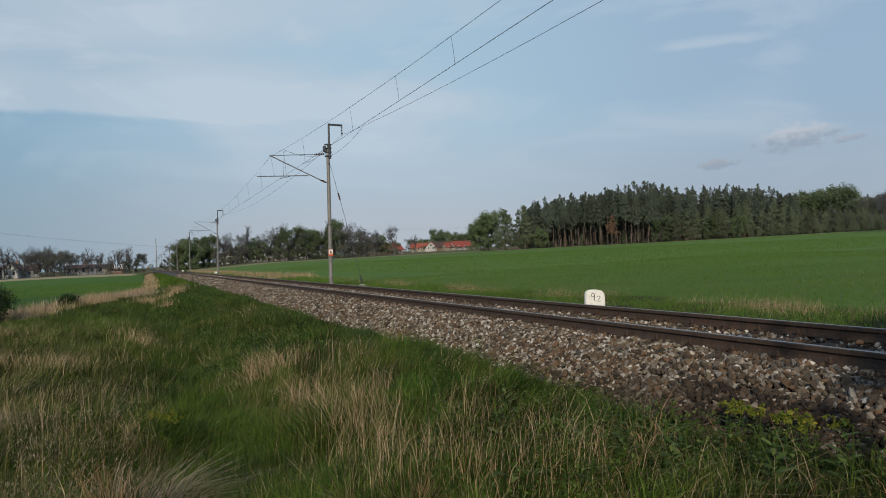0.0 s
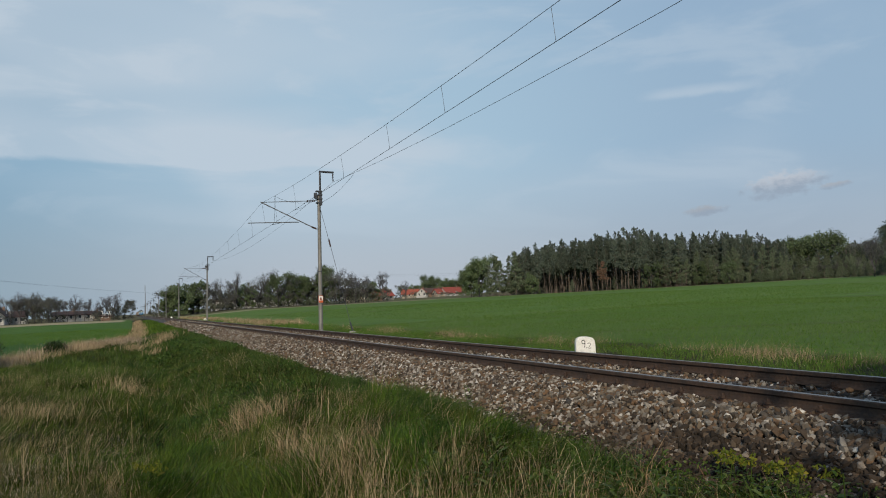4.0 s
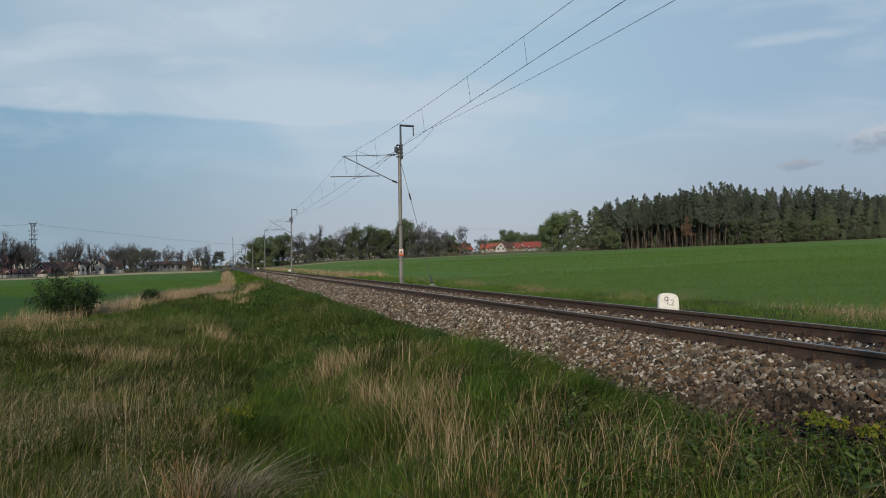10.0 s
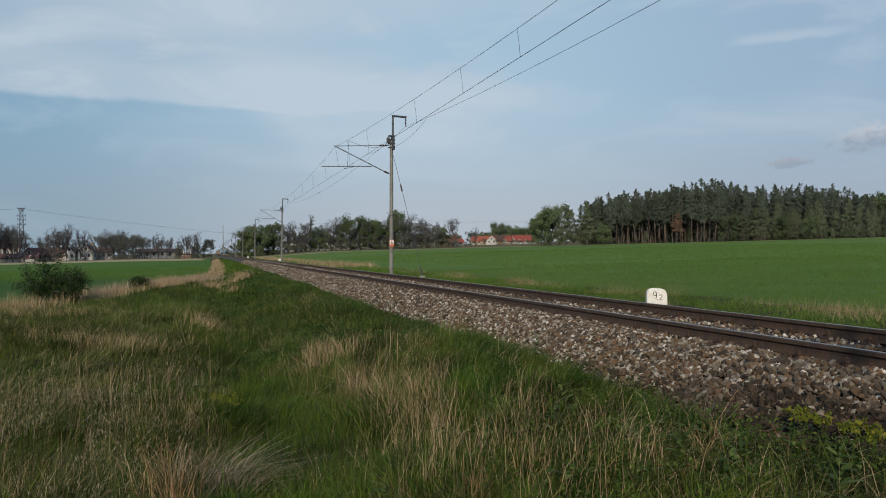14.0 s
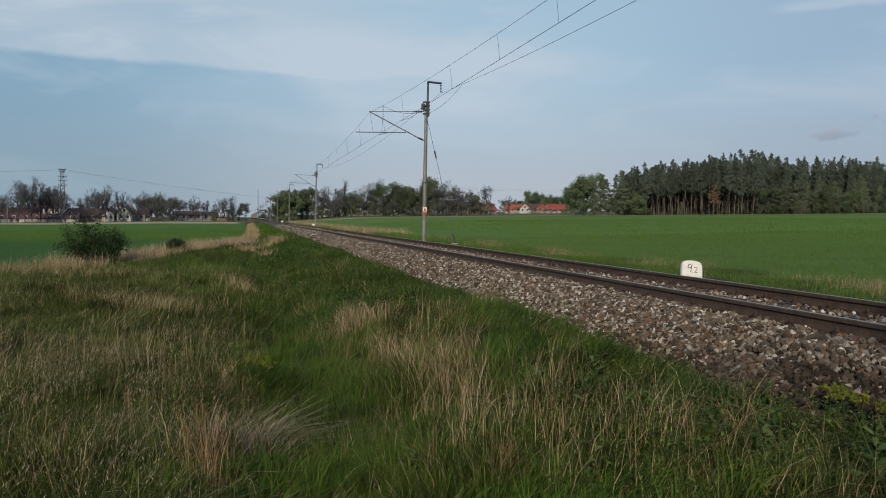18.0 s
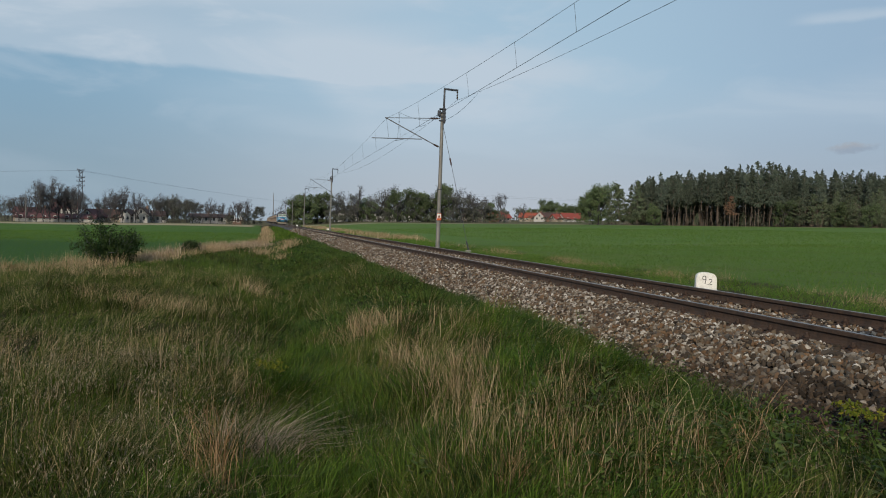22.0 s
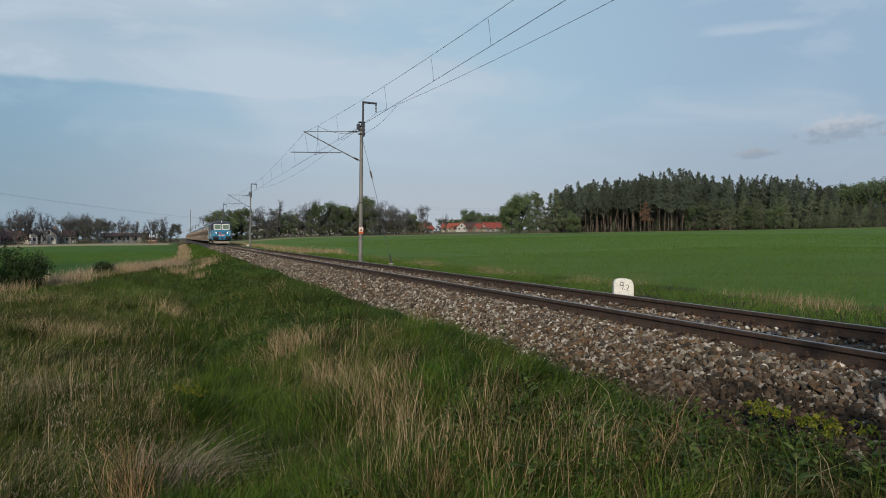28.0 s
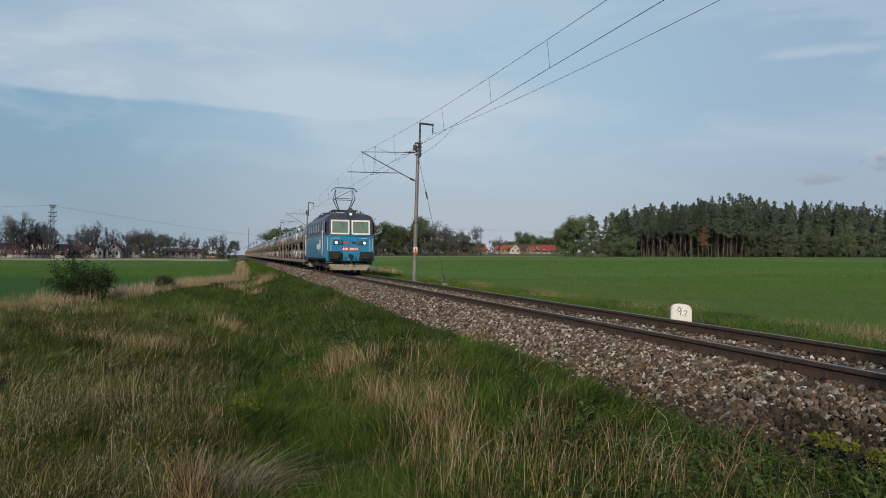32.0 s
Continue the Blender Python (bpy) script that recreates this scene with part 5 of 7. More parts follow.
def broadleaf(seed, h, mat="leaf", dense=1.0, wide=0.42, name="deciduous_tree", low=0.22, card=0.2, skirt=0.0, sprigs=16):
    """Spreading tree: forked limbs, twigs and leaf clumps; dense sets how far it has come into leaf."""
    r = np.random.default_rng(seed)
    t = empty(name)
    pieces, tips = [], []
    def grow(a, way, length, rad, depth):
        b = a + way * length
        (v, f), _ = limb(a, b, rad, rad * 0.62, r, 0.05, 4 if depth > 1 else 2, 5 if depth > 2 else 3)
        pieces.append((v, f))
        if depth == 0:
            tips.append(b)
            return
        for _ in range(r.integers(3, 5) if depth > 1 else 4):
            d = way + r.normal(size=3) * 0.52
            d[2] = abs(d[2]) * 0.8 + 0.12
            d /= np.linalg.norm(d)
            grow(a + way * length * r.uniform(0.7, 1.0), d, length * r.uniform(0.55, 0.85), rad * 0.55, depth - 1)
    grow(np.array((0.0, 0.0, -0.4)), np.array((0.02, 0.02, 1.0)), h * low + 0.4, h * 0.014, 3)
    tips = np.array(tips)
    # stretch to height and width
    allv, f = gather(pieces)
    k = h * 0.97 / max(tips[:, 2].max(), 0.1)
    span = np.percentile(np.hypot(tips[:, 0], tips[:, 1]), 92)
    kx = h * wide / max(span, 0.1)
    sc = np.array((kx, kx, k))
    grown = np.clip(allv[:, 2:3] / (h * 0.2), 0, 1)
    allv = allv * (1 - grown + grown * sc)
    tips = tips * sc
    n = len(tips) * sprigs
    p = np.repeat(tips, sprigs, 0) + r.normal(size=(n, 3)) * h * 0.02
    d = r.normal(size=(n, 3)) * (0.8, 0.8, 0.6)
    d[:, 2] = np.abs(d[:, 2]) + 0.35
    d /= np.linalg.norm(d, axis=1, keepdims=True)
    e = np.cross(d, r.normal(size=(n, 3)))
    e *= 0.024 / (np.linalg.norm(e, axis=1, keepdims=True) + 1e-6)
    v = np.stack([p - e, p + e, p + d * h * r.uniform(0.05, 0.12, (n, 1))], 1).reshape(-1, 3)
    part("trunk", mesh_np("trunk", allv, f, M["bark"], True), None, t, "grey-brown trunk and limbs")
    tagged(part("spray", mesh_np("spray", v, np.arange(n * 3).reshape(n, 3), M["twig"]), None, t), kind="stuff")
    if dense > 0:
        rs = np.full((len(tips), 3), h * 0.125) * (0.6 + 0.7 * r.random((len(tips), 1)))
        if skirt:      # leafy down to the ground
            m = int(len(tips) * skirt)
            a, q = r.random(m) * 6.28, r.random(m) ** 0.5 * h * wide * 0.9
            z = h * r.uniform(0.06, 0.6, m)
            tips = np.concatenate([tips, np.stack([q * np.cos(a), q * np.sin(a), z], -1)])
            rs = np.concatenate([rs, np.full((m, 3), h * 0.085) * (0.6 + 0.7 * r.random((m, 1)))])
        v, f = leaf_cards(tips, rs, max(2, int(34 * dense)), card, r)
        tagged(part("crown", mesh_np("crown", v, f, M[mat]), None, t), kind="stuff")
    return t


STAND = random.Random(5)


def plant(protos, az, dist, scale=1.0, jitter=0.12):
    """Sets a copy of one of the trees at a bearing and distance from the standpoint."""
    base = STAND.choice(protos)
    x, y = dist * math.sin(radians(az)), dist * math.cos(radians(az))
    s = scale * STAND.uniform(1 - jitter, 1 + jitter)
    ob = copy_thing(base, pose(x, y, float(land(x, y)), 0, 0, STAND.uniform(0, 360)) @ Matrix.Diagonal((s, s, s, 1)))
    ob.scale = (s, s, s)
    return ob


MASS = []


def plant_deep(protos, az, dist, scale=1.0, jitter=0.12):
    """Notes a tree deep in the wood, to be joined with its neighbours."""
    x, y = dist * math.sin(radians(az)), dist * math.cos(radians(az))
    MASS.append((STAND.choice(protos), x, y, float(land(x, y)), STAND.uniform(0, 6.283), scale * STAND.uniform(1 - jitter, 1 + jitter)))


def raw(ob):
    v = np.zeros(len(ob.data.vertices) * 3, np.float32)
    ob.data.vertices.foreach_get("co", v)
    f = np.zeros(len(ob.data.loops), np.int32)
    ob.data.loops.foreach_get("vertex_index", f)
    return v.reshape(-1, 3), f.reshape(-1, len(ob.data.polygons[0].vertices))


def join_deep():
    """One mass of trunks and one of crowns for the trees inside the wood."""
    wood = empty("pine_wood")
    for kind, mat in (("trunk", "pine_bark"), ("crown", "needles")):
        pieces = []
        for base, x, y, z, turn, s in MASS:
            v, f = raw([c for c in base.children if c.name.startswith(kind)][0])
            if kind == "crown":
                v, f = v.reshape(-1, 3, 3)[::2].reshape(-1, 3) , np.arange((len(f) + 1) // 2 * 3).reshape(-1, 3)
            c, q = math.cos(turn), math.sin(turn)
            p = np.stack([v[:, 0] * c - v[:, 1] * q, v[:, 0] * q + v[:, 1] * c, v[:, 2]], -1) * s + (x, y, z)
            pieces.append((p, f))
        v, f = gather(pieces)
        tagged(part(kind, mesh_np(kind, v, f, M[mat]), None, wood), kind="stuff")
    return tagged(wood, "dense dark interior of the pine wood", "pine wood", kind="stuff")


def proto(t, label, cat, group):
    tagged(t, label, cat, group=group)
    return t


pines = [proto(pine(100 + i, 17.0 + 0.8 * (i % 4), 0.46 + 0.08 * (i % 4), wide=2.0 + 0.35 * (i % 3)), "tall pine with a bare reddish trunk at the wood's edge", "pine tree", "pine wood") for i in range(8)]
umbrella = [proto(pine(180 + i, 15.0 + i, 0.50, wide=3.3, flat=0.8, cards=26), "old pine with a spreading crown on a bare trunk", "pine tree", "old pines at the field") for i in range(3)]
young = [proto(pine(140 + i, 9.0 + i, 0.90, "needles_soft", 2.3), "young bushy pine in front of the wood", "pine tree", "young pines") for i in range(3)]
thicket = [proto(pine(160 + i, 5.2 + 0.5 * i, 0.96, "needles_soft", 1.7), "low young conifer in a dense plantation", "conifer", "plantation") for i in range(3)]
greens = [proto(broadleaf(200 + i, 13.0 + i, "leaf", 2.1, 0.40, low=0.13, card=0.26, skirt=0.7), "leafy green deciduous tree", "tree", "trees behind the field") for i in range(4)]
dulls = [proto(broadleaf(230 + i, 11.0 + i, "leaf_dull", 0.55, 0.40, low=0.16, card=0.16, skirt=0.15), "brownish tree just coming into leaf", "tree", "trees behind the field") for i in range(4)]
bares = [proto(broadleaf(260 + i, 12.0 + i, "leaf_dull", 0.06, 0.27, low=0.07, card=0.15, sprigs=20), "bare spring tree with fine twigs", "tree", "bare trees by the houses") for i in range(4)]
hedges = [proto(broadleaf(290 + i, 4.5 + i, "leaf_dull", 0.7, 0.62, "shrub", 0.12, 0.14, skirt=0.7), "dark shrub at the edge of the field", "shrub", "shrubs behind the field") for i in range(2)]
dead = [proto(pine(171, 9.5, 0.62, "russet", 1.9), "dead pine with russet needles in the wood", "pine tree", "pine wood")]
PROTOS = dead + pines + umbrella + young + thicket + greens + dulls + bares + hedges

# pine wood on the rise beyond the crop field: top line by bearing
def wood_height(az):
    return float(np.interp(az, [27, 27.6, 29.7, 32.4, 35.4, 38.2, 41.2, 42.8, 44.8, 46], [13.6, 14.9, 16.3, 17.6, 19.0, 16.6, 15.9, 15.4, 13.2, 10.0]))


az = 27.3
while az < 45.6:
    for row in range(5):
        a = az + STAND.uniform(-0.35, 0.35)
        d = 266 + row * 5.5 + STAND.uniform(-3, 3) + (14 if az > 39 else 0)
        (plant if row < 2 else plant_deep)(pines, a, d, wood_height(a) * d / 266 / 19.4, 0.11)
    az += 0.27
# younger growth in front of the tall trees
for a, h in ((36.2, 0.7), (36.9, 0.85), (37.6, 0.95), (38.3, 1.0), (38.9, 0.95), (39.6, 1.0), (40.3, 1.0), (41.0, 1.05), (41.7, 0.95), (42.4, 1.0), (43.1, 0.95), (43.8, 0.95), (44.5, 0.9), (45.2, 0.9), (34.0, 0.5), (31.0, 0.45)):
    plant(young, a, 265 + STAND.uniform(-3, 4), h)
for a, h in ((36.6, 0.50), (40.0, 0.52), (41.8, 0.46), (28.2, 0.45)):
    plant(greens, a, 262 + STAND.uniform(-2, 2), h)
plant(dead, 33.2, 263, 1.0, 0.0)
# plantation: a low front row, then taller rows behind
az = 42.6
while az < 51.2:
    plant(thicket, az + STAND.uniform(-0.2, 0.2), 261 + STAND.uniform(-1.5, 1.5), 0.60)
    az += 0.36
for row in range(3):
    az = 39.5 + 0.2 * row
    while az < 51.4:
        plant(young, az + STAND.uniform(-0.25, 0.25), 276 + 8 * row + STAND.uniform(-2, 2), float(np.interp(az, [40, 45, 51], [0.86, 0.72, 0.60])) * (1 + 0.08 * row), 0.1)
        az += 0.62
for a, q in ((45.2, 0.90), (45.9, 0.95), (46.6, 1.0), (47.3, 0.96), (48.0, 0.92), (48.7, 0.86), (49.4, 0.80), (50.1, 0.76), (50.8, 0.74)):
    plant(greens, a, 322 + STAND.uniform(-4, 4), q * 0.98, 0.05)
# nearer clump of old pines on the shoulder of the field
for a, d, q in ((51.3, 222, 0.78), (51.8, 226, 0.86), (52.3, 219, 0.93), (52.9, 224, 0.92), (53.4, 218, 0.93), (53.9, 222, 1.0), (54.5, 217, 1.04), (55.2, 222, 1.05), (56.0, 218, 1.05), (56.9, 224, 1.0), (58.0, 219, 1.0), (59.5, 222, 1.0), (52.6, 231, 0.9), (54.2, 232, 0.98), (51.6, 232, 0.8)):
    plant(umbrella, a, d, q * 1.02, 0.05)
plant(bares, 50.6, 220, 0.72, 0.02)
for a in (51.2, 51.9, 52.7, 53.6, 54.6, 56.0, 57.5, 59.2):
    plant(young, a, 234, 0.62)
    plant(hedges, a + 0.3, 230, 0.62)
    plant_deep(young, a - 0.2, 244, 0.85)
    plant_deep(young, a + 0.3, 247, 0.85)
# trees where the wood begins, and the lone tree by the village
plant(greens, 23.75, 264, 0.76, 0.02)
plant(greens, 24.3, 262, 0.84, 0.02)
plant(greens, 23.95, 268, 0.86, 0.02)
for a, d, q in ((25.3, 262, 0.66), (25.55, 266, 0.72), (25.8, 263, 0.70), (26.15, 265, 0.62), (26.5, 262, 0.66), (26.8, 266, 0.72), (27.05, 262, 0.70), (27.3, 268, 0.66)):
    plant(young, a, d, q * 1.85, 0.03)
plant(young, 25.1, 262, 0.8)
plant(young, 26.6, 262, 0.7)
plant(bares, 17.6, 330, 0.98, 0.02)
plant(bares, 17.3, 333, 0.85, 0.02)
# belt of mixed trees behind the far side of the field
belt = [(2.4, greens, 0.82), (3.1, greens, 0.98), (4.0, greens, 0.95), (4.7, dulls, 1.0), (5.4, bares, 0.95), (6.2, dulls, 0.95), (6.9, bares, 0.98), (7.6, greens, 0.68),
        (8.4, dulls, 1.0), (9.2, bares, 1.15), (9.8, greens, 0.85), (10.5, dulls, 0.98), (11.2, greens, 0.88), (11.9, greens, 1.0), (12.6, bares, 1.1), (13.2, greens, 1.16), (13.8, dulls, 1.05),
        (14.6, dulls, 1.0), (15.3, bares, 0.95), (15.9, dulls, 0.85), (16.6, greens, 0.6), (18.6, dulls, 0.55)]
for a, kind, s in belt:
    plant(kind, a, 305 + STAND.uniform(-8, 8), s * 0.9, 0.06)
    plant(dulls if a < 12 else bares, a + 0.35, 322 + STAND.uniform(-5, 5), s * 0.8, 0.2)
for i in range(34):
    plant(hedges, 1.6 + i * 0.47 + STAND.uniform(-0.2, 0.2), 304 + STAND.uniform(-5, 9), 1.05, 0.2)
for i in range(13):
    plant(dulls, 2.0 + i * 1.1 + STAND.uniform(-0.2, 0.2), 332 + STAND.uniform(-6, 6), 0.82, 0.1)
# undergrowth inside the pine wood
for i in range(56):
    plant(hedges, 27.4 + i * 0.41 + STAND.uniform(-0.2, 0.2), 280 + STAND.uniform(-6, 16), 0.95, 0.25)
for row in range(2):
    for i in range(64):
        plant_deep(young, 27.2 + i * 0.21 + STAND.uniform(-0.1, 0.1), 296 + 8 * row + STAND.uniform(-2, 2), 1.0 + 0.15 * row, 0.15)
for i in range(120):
    plant_deep(young, 26.2 + i * 0.22 + STAND.uniform(-0.2, 0.2), 300 + STAND.uniform(-8, 10), 0.95, 0.2)
# village trees
for a, d, s in ((20.3, 470, 0.62), (20.9, 475, 0.68), (21.6, 470, 0.62), (22.2, 470, 0.66), (22.8, 465, 0.62), (19.3, 475, 0.5), (23.4, 460, 0.62), (18.7, 480, 0.45), (20.6, 485, 0.75), (21.2, 482, 0.7), (21.9, 480, 0.68), (19.8, 478, 0.6), (22.5, 478, 0.66)):
    plant(greens, a, d, s)
for a in (18.2, 18.6, 19.0, 19.5, 20.6, 21.0, 21.5, 22.0, 22.4, 22.8, 23.1):
    plant(hedges, a, 405 + STAND.uniform(-3, 3), 0.5, 0.25)
# trees and shrubs across the meadow
for a, kind, q in ((-20.0, bares, 0.8), (-19.0, bares, 0.8), (-18.0, dulls, 0.7), (-17.2, bares, 0.68), (-16.5, bares, 0.72), (-15.9, dulls, 0.7), (-15.3, bares, 0.72), (-14.9, bares, 0.74), (-14.3, bares, 0.98), (-13.9, bares, 1.0),
                   (-13.5, bares, 0.98), (-13.0, bares, 0.95), (-12.6, bares, 1.0), (-12.2, bares, 0.92), (-11.8, bares, 0.88), (-10.5, bares, 0.72), (-9.9, bares, 0.80), (-9.5, bares, 0.90), (-9.1, bares, 0.86), (-8.3, bares, 0.76),
                   (-7.2, dulls, 0.72), (-6.2, dulls, 0.74), (-5.8, dulls, 0.76), (-5.4, dulls, 0.76), (-5.0, dulls, 0.76), (-4.6, dulls, 0.72), (-6.6, bares, 0.78), (-3.9, bares, 0.60), (-3.4, bares, 0.62),
                   (-2.9, bares, 0.58), (-1.6, bares, 0.62), (-1.1, bares, 0.66), (-2.2, bares, 0.4)):
    plant(kind, a, 291 + STAND.uniform(-5, 5), q * 0.97, 0.05)
    plant(dulls if -7.5 < a < -4.3 else bares, a + 0.25, 318 + STAND.uniform(-5, 5), q * 0.9, 0.12)
for i in range(24):
    plant(hedges, -20.0 + i * 0.8 + STAND.uniform(-0.2, 0.2), 304 + STAND.uniform(-6, 10), 0.5, 0.3)
for i in range(30):
    plant(bares if i % 3 else dulls, -20.0 + i * 0.62 + STAND.uniform(-0.2, 0.2), 362 + STAND.uniform(-6, 6), 0.62, 0.12)
for a, s in ((-5.9, 0.7), (-5.4, 0.85), (-4.9, 0.8), (-0.9, 1.15), (-0.5, 1.2), (-1.4, 0.8), (-2.2, 0.6), (-10.9, 0.45), (-4.3, 0.4), (-2.0, 0.4)):
    plant(hedges, a, 292 + STAND.uniform(-4, 4), s)
join_deep()
# leafy tree on the bank behind the standpoint: its shade lies over the near end of the track
shade_tree = copy_thing(greens[1], pose(0.8, -14.0, float(land(0.8, -14.0)), 0, 0, 40))
shade_tree.scale = (0.85, 0.85, 0.85)
# the spare originals stand deep inside the wood
for i, p in enumerate(PROTOS):
    a, d = 27.0 + i * 1.0, 302.0 + 4 * (i % 3)
    x, y = d * math.sin(radians(a)), d * math.cos(radians(a))
    p.matrix_basis = pose(x, y, float(land(x, y)))


# ---- buildings ----
def house(az, dist, turn, w, d, eave, ridge, wall, roof, label, windows=3, chimney=True, storeys=1):
    """House with a gable roof; its ridge runs along local x."""
    x, y = dist * math.sin(radians(az)), dist * math.cos(radians(az))
    h = empty("house", pose(x, y, float(land(x, y)), 0, 0, turn))
    prof = [(-d / 2, -0.6), (d / 2, -0.6), (d / 2, eave), (0, ridge), (-d / 2, eave)]
    part("wall", loft([[(xx, b, c) for b, c in prof] for xx in (-w / 2, w / 2)]), M[wall], h)
    rf = bmesh.new()
    for s in (-1, 1):
        o = 0.5
        k = (ridge - eave) / (d / 2)
        a, b = (s * (d / 2 + o), eave - o * k + 0.05), (0, ridge + 0.05)
        q = [(a[0], a[1]), (b[0], b[1]), (b[0], b[1] + 0.25), (a[0], a[1] + 0.25)]
        vs = [[rf.verts.new((xx, p[0], p[1])) for p in q] for xx in (-w / 2 - 0.5, w / 2 + 0.5)]
        for i in range(4):
            rf.faces.new((vs[0][i], vs[0][(i + 1) % 4], vs[1][(i + 1) % 4], vs[1][i]))
        rf.faces.new(vs[0])
        rf.faces.new(vs[1])
    bmesh.ops.recalc_face_normals(rf, faces=rf.faces)
    r = part("roof", rf, M[roof], h, "tiled gable roof")
    if chimney:
        part("chimney", box(w * 0.18, w * 0.18 + 0.7, -0.9, -0.2, ridge - 1.2, ridge + 0.9, 0.03), M["wall_brown"], r)
    for st in range(storeys):
        for i in range(windows):
            xx = -w / 2 + w * (i + 0.5) / windows
            for s in (-1, 1):
                f = part("window", box(xx - 0.55, xx + 0.55, s * d / 2 - 0.06, s * d / 2 + 0.06, 0.9 + 2.8 * st, 2.3 + 2.8 * st, 0.02), M["sign_white"], h)
                part("pane", box(xx - 0.45, xx + 0.45, s * d / 2 - 0.08, s * d / 2 + 0.08, 1.0 + 2.8 * st, 2.2 + 2.8 * st), M["win"], f)
    for s in (-1, 1):
        for yy, zz in ((-d * 0.22, 1.0), (d * 0.22, 1.0), (0, eave + 0.3)):
            f = part("window", box(s * w / 2 - 0.06, s * w / 2 + 0.06, yy - 0.55, yy + 0.55, zz, zz + 1.35, 0.02), M["sign_white"], h)
            part("pane", box(s * w / 2 - 0.08, s * w / 2 + 0.08, yy - 0.45, yy + 0.45, zz + 0.1, zz + 1.25), M["win"], f)
    return tagged(h, label, "house", group="houses of the village")


# village beyond the crop field
house(19.35, 432, -35, 9, 6.5, 2.3, 4.6, "wall_cream", "roof_orange", "low house with an orange tiled roof")
house(20.15, 425, 68, 9, 6, 2.3, 4.9, "wall_white", "roof_red", "white gabled house with a bright red roof")
house(21.05, 440, -20, 12, 7, 2.3, 4.8, "wall_brown", "roof_brown", "house with a dark brown roof")
house(21.55, 428, 10, 8, 6.5, 1.7, 4.0, "wall_cream", "roof_red", "small house with a red roof")
house(22.35, 430, 12, 12, 7.5, 1.7, 4.6, "wall_white", "roof_red", "white house with a broad red roof")
house(15.2, 345, 5, 12, 8, 2.6, 5.6, "wall_cream", "roof_brown", "low farmhouse half hidden by trees")
house(16.3, 350, -12, 11, 7, 2.2, 4.8, "wall_brown", "roof_orange", "house with a faded red roof among trees")
house(17.1, 355, 20, 10, 7, 2.2, 4.8, "wall_cream", "roof_red", "house with a red roof behind a bare tree")
# pale sheds seen between the trunks of the belt
for az_, wd in ((8.0, 26), (10.2, 16), (6.0, 10)):
    house(az_, 345, -az_, wd, 10, 3.4, 4.4, "wall_white", "roof_brown", "long pale shed behind a belt of trees", 5, False)
# houses across the meadow
house(-13.1, 303, 3, 25, 5.5, 1.45, 2.7, "wall_white", "roof_maroon", "long low shed with a dark red roof", 7, False)
house(-14.3, 326, 4, 14, 8, 3.0, 5.0, "wall_cream", "roof_maroon", "broad house with a dark red roof", 4)
house(-12.6, 345, 8, 10, 8, 5.4, 8.6, "wall_white", "roof_maroon", "tall house behind bare trees", 3, True, 2)
house(-10.9, 306, 65, 7, 6, 2.2, 4.6, "wall_cream", "roof_maroon", "cream gabled house with a dark red roof", 2)
house(-9.9, 310, 6, 8.5, 6.5, 2.0, 4.6, "wall_cream", "roof_brown", "house with a broad brown roof", 3)
house(-8.75, 308, 75, 5, 3.6, 2.9, 4.6, "wall_white", "roof_brown", "narrow white gabled house among bare trees", 2, False)
house(-7.75, 304, 82, 8, 5.2, 3.0, 5.2, "wall_white", "roof_brown", "two-storey white house with a gable", 2, True, 2)
house(-6.85, 307, 4, 6, 6, 2.6, 4.2, "wall_white", "roof_brown", "white house with rows of windows", 3, False)
house(-3.9, 304, 3, 9, 7, 2.1, 3.3, "wall_white", "roof_brown", "long white house with a low roof", 4, True)
house(-2.9, 302, 3, 5.5, 6, 2.2, 3.2, "wall_white", "roof_brown", "small white house beside a long one", 2, False)
plant(hedges, -2.35, 262, 0.45)
house(-2.4, 318, 5, 6, 5, 2.0, 3.2, "wall_cream", "roof_brown", "small pale house by the line", 2)
shed = house(-1.6, 268, 20, 2.2, 2.0, 1.4, 1.7, "wall_brown", "roof_brown", "small dark hut beside the railway", 1, False)
shed["category"] = "hut"


# ---- lattice pylon with its wires ----
def pylon(az, dist, h):
    x, y = dist * math.sin(radians(az)), dist * math.cos(radians(az))
    p = empty("lattice_pylon", pose(x, y, float(land(x, y)), 0, 0, 10))
    w0, w1 = 0.78, 0.42
    half = lambda z: w0 + (w1 - w0) * z / h
    for sx in (-1, 1):
        for sy in (-1, 1):
            part("leg", tube((sx * w0, sy * w0, -0.5), (sx * w1, sy * w1, h), 0.13, 0.10, 4), M["lattice"], p)
    n = 20
    for i in range(n):
        z0, z1 = h * i / n, h * (i + 1) / n
        a, b = half(z0), half(z1)
        for s in (-1, 1):
            q = 1 if i % 2 else -1
            bm = tube((s * a, q * a, z0), (s * b, -q * b, z1), 0.075, None, 4)
            add_tube(bm, (q * a, s * a, z0), (-q * b, s * b, z1), 0.075, None, 4)
            part("lattice_brace", bm, M["lattice"], p)
    for z, r in ((h - 0.2, 1.1), (h - 0.9, 0.8), (h - 2.6, 1.3), (h - 3.9, 1.25), (h - 5.4, 1.2)):
        part("cross_arm", box(-r, r, -0.12, 0.12, z - 0.1, z + 0.1), M["mast_dark"], p)
        for s in (-1, 1):
            part("insulator", tube((s * r * 0.92, 0, z), (s * r * 0.92, 0, z + 0.5), 0.1, 0.07, 6), M["insul"], p)
    return tagged(p, "dark steel lattice power pylon", "pylon"), Vector((x, y, float(land(x, y)) + h))


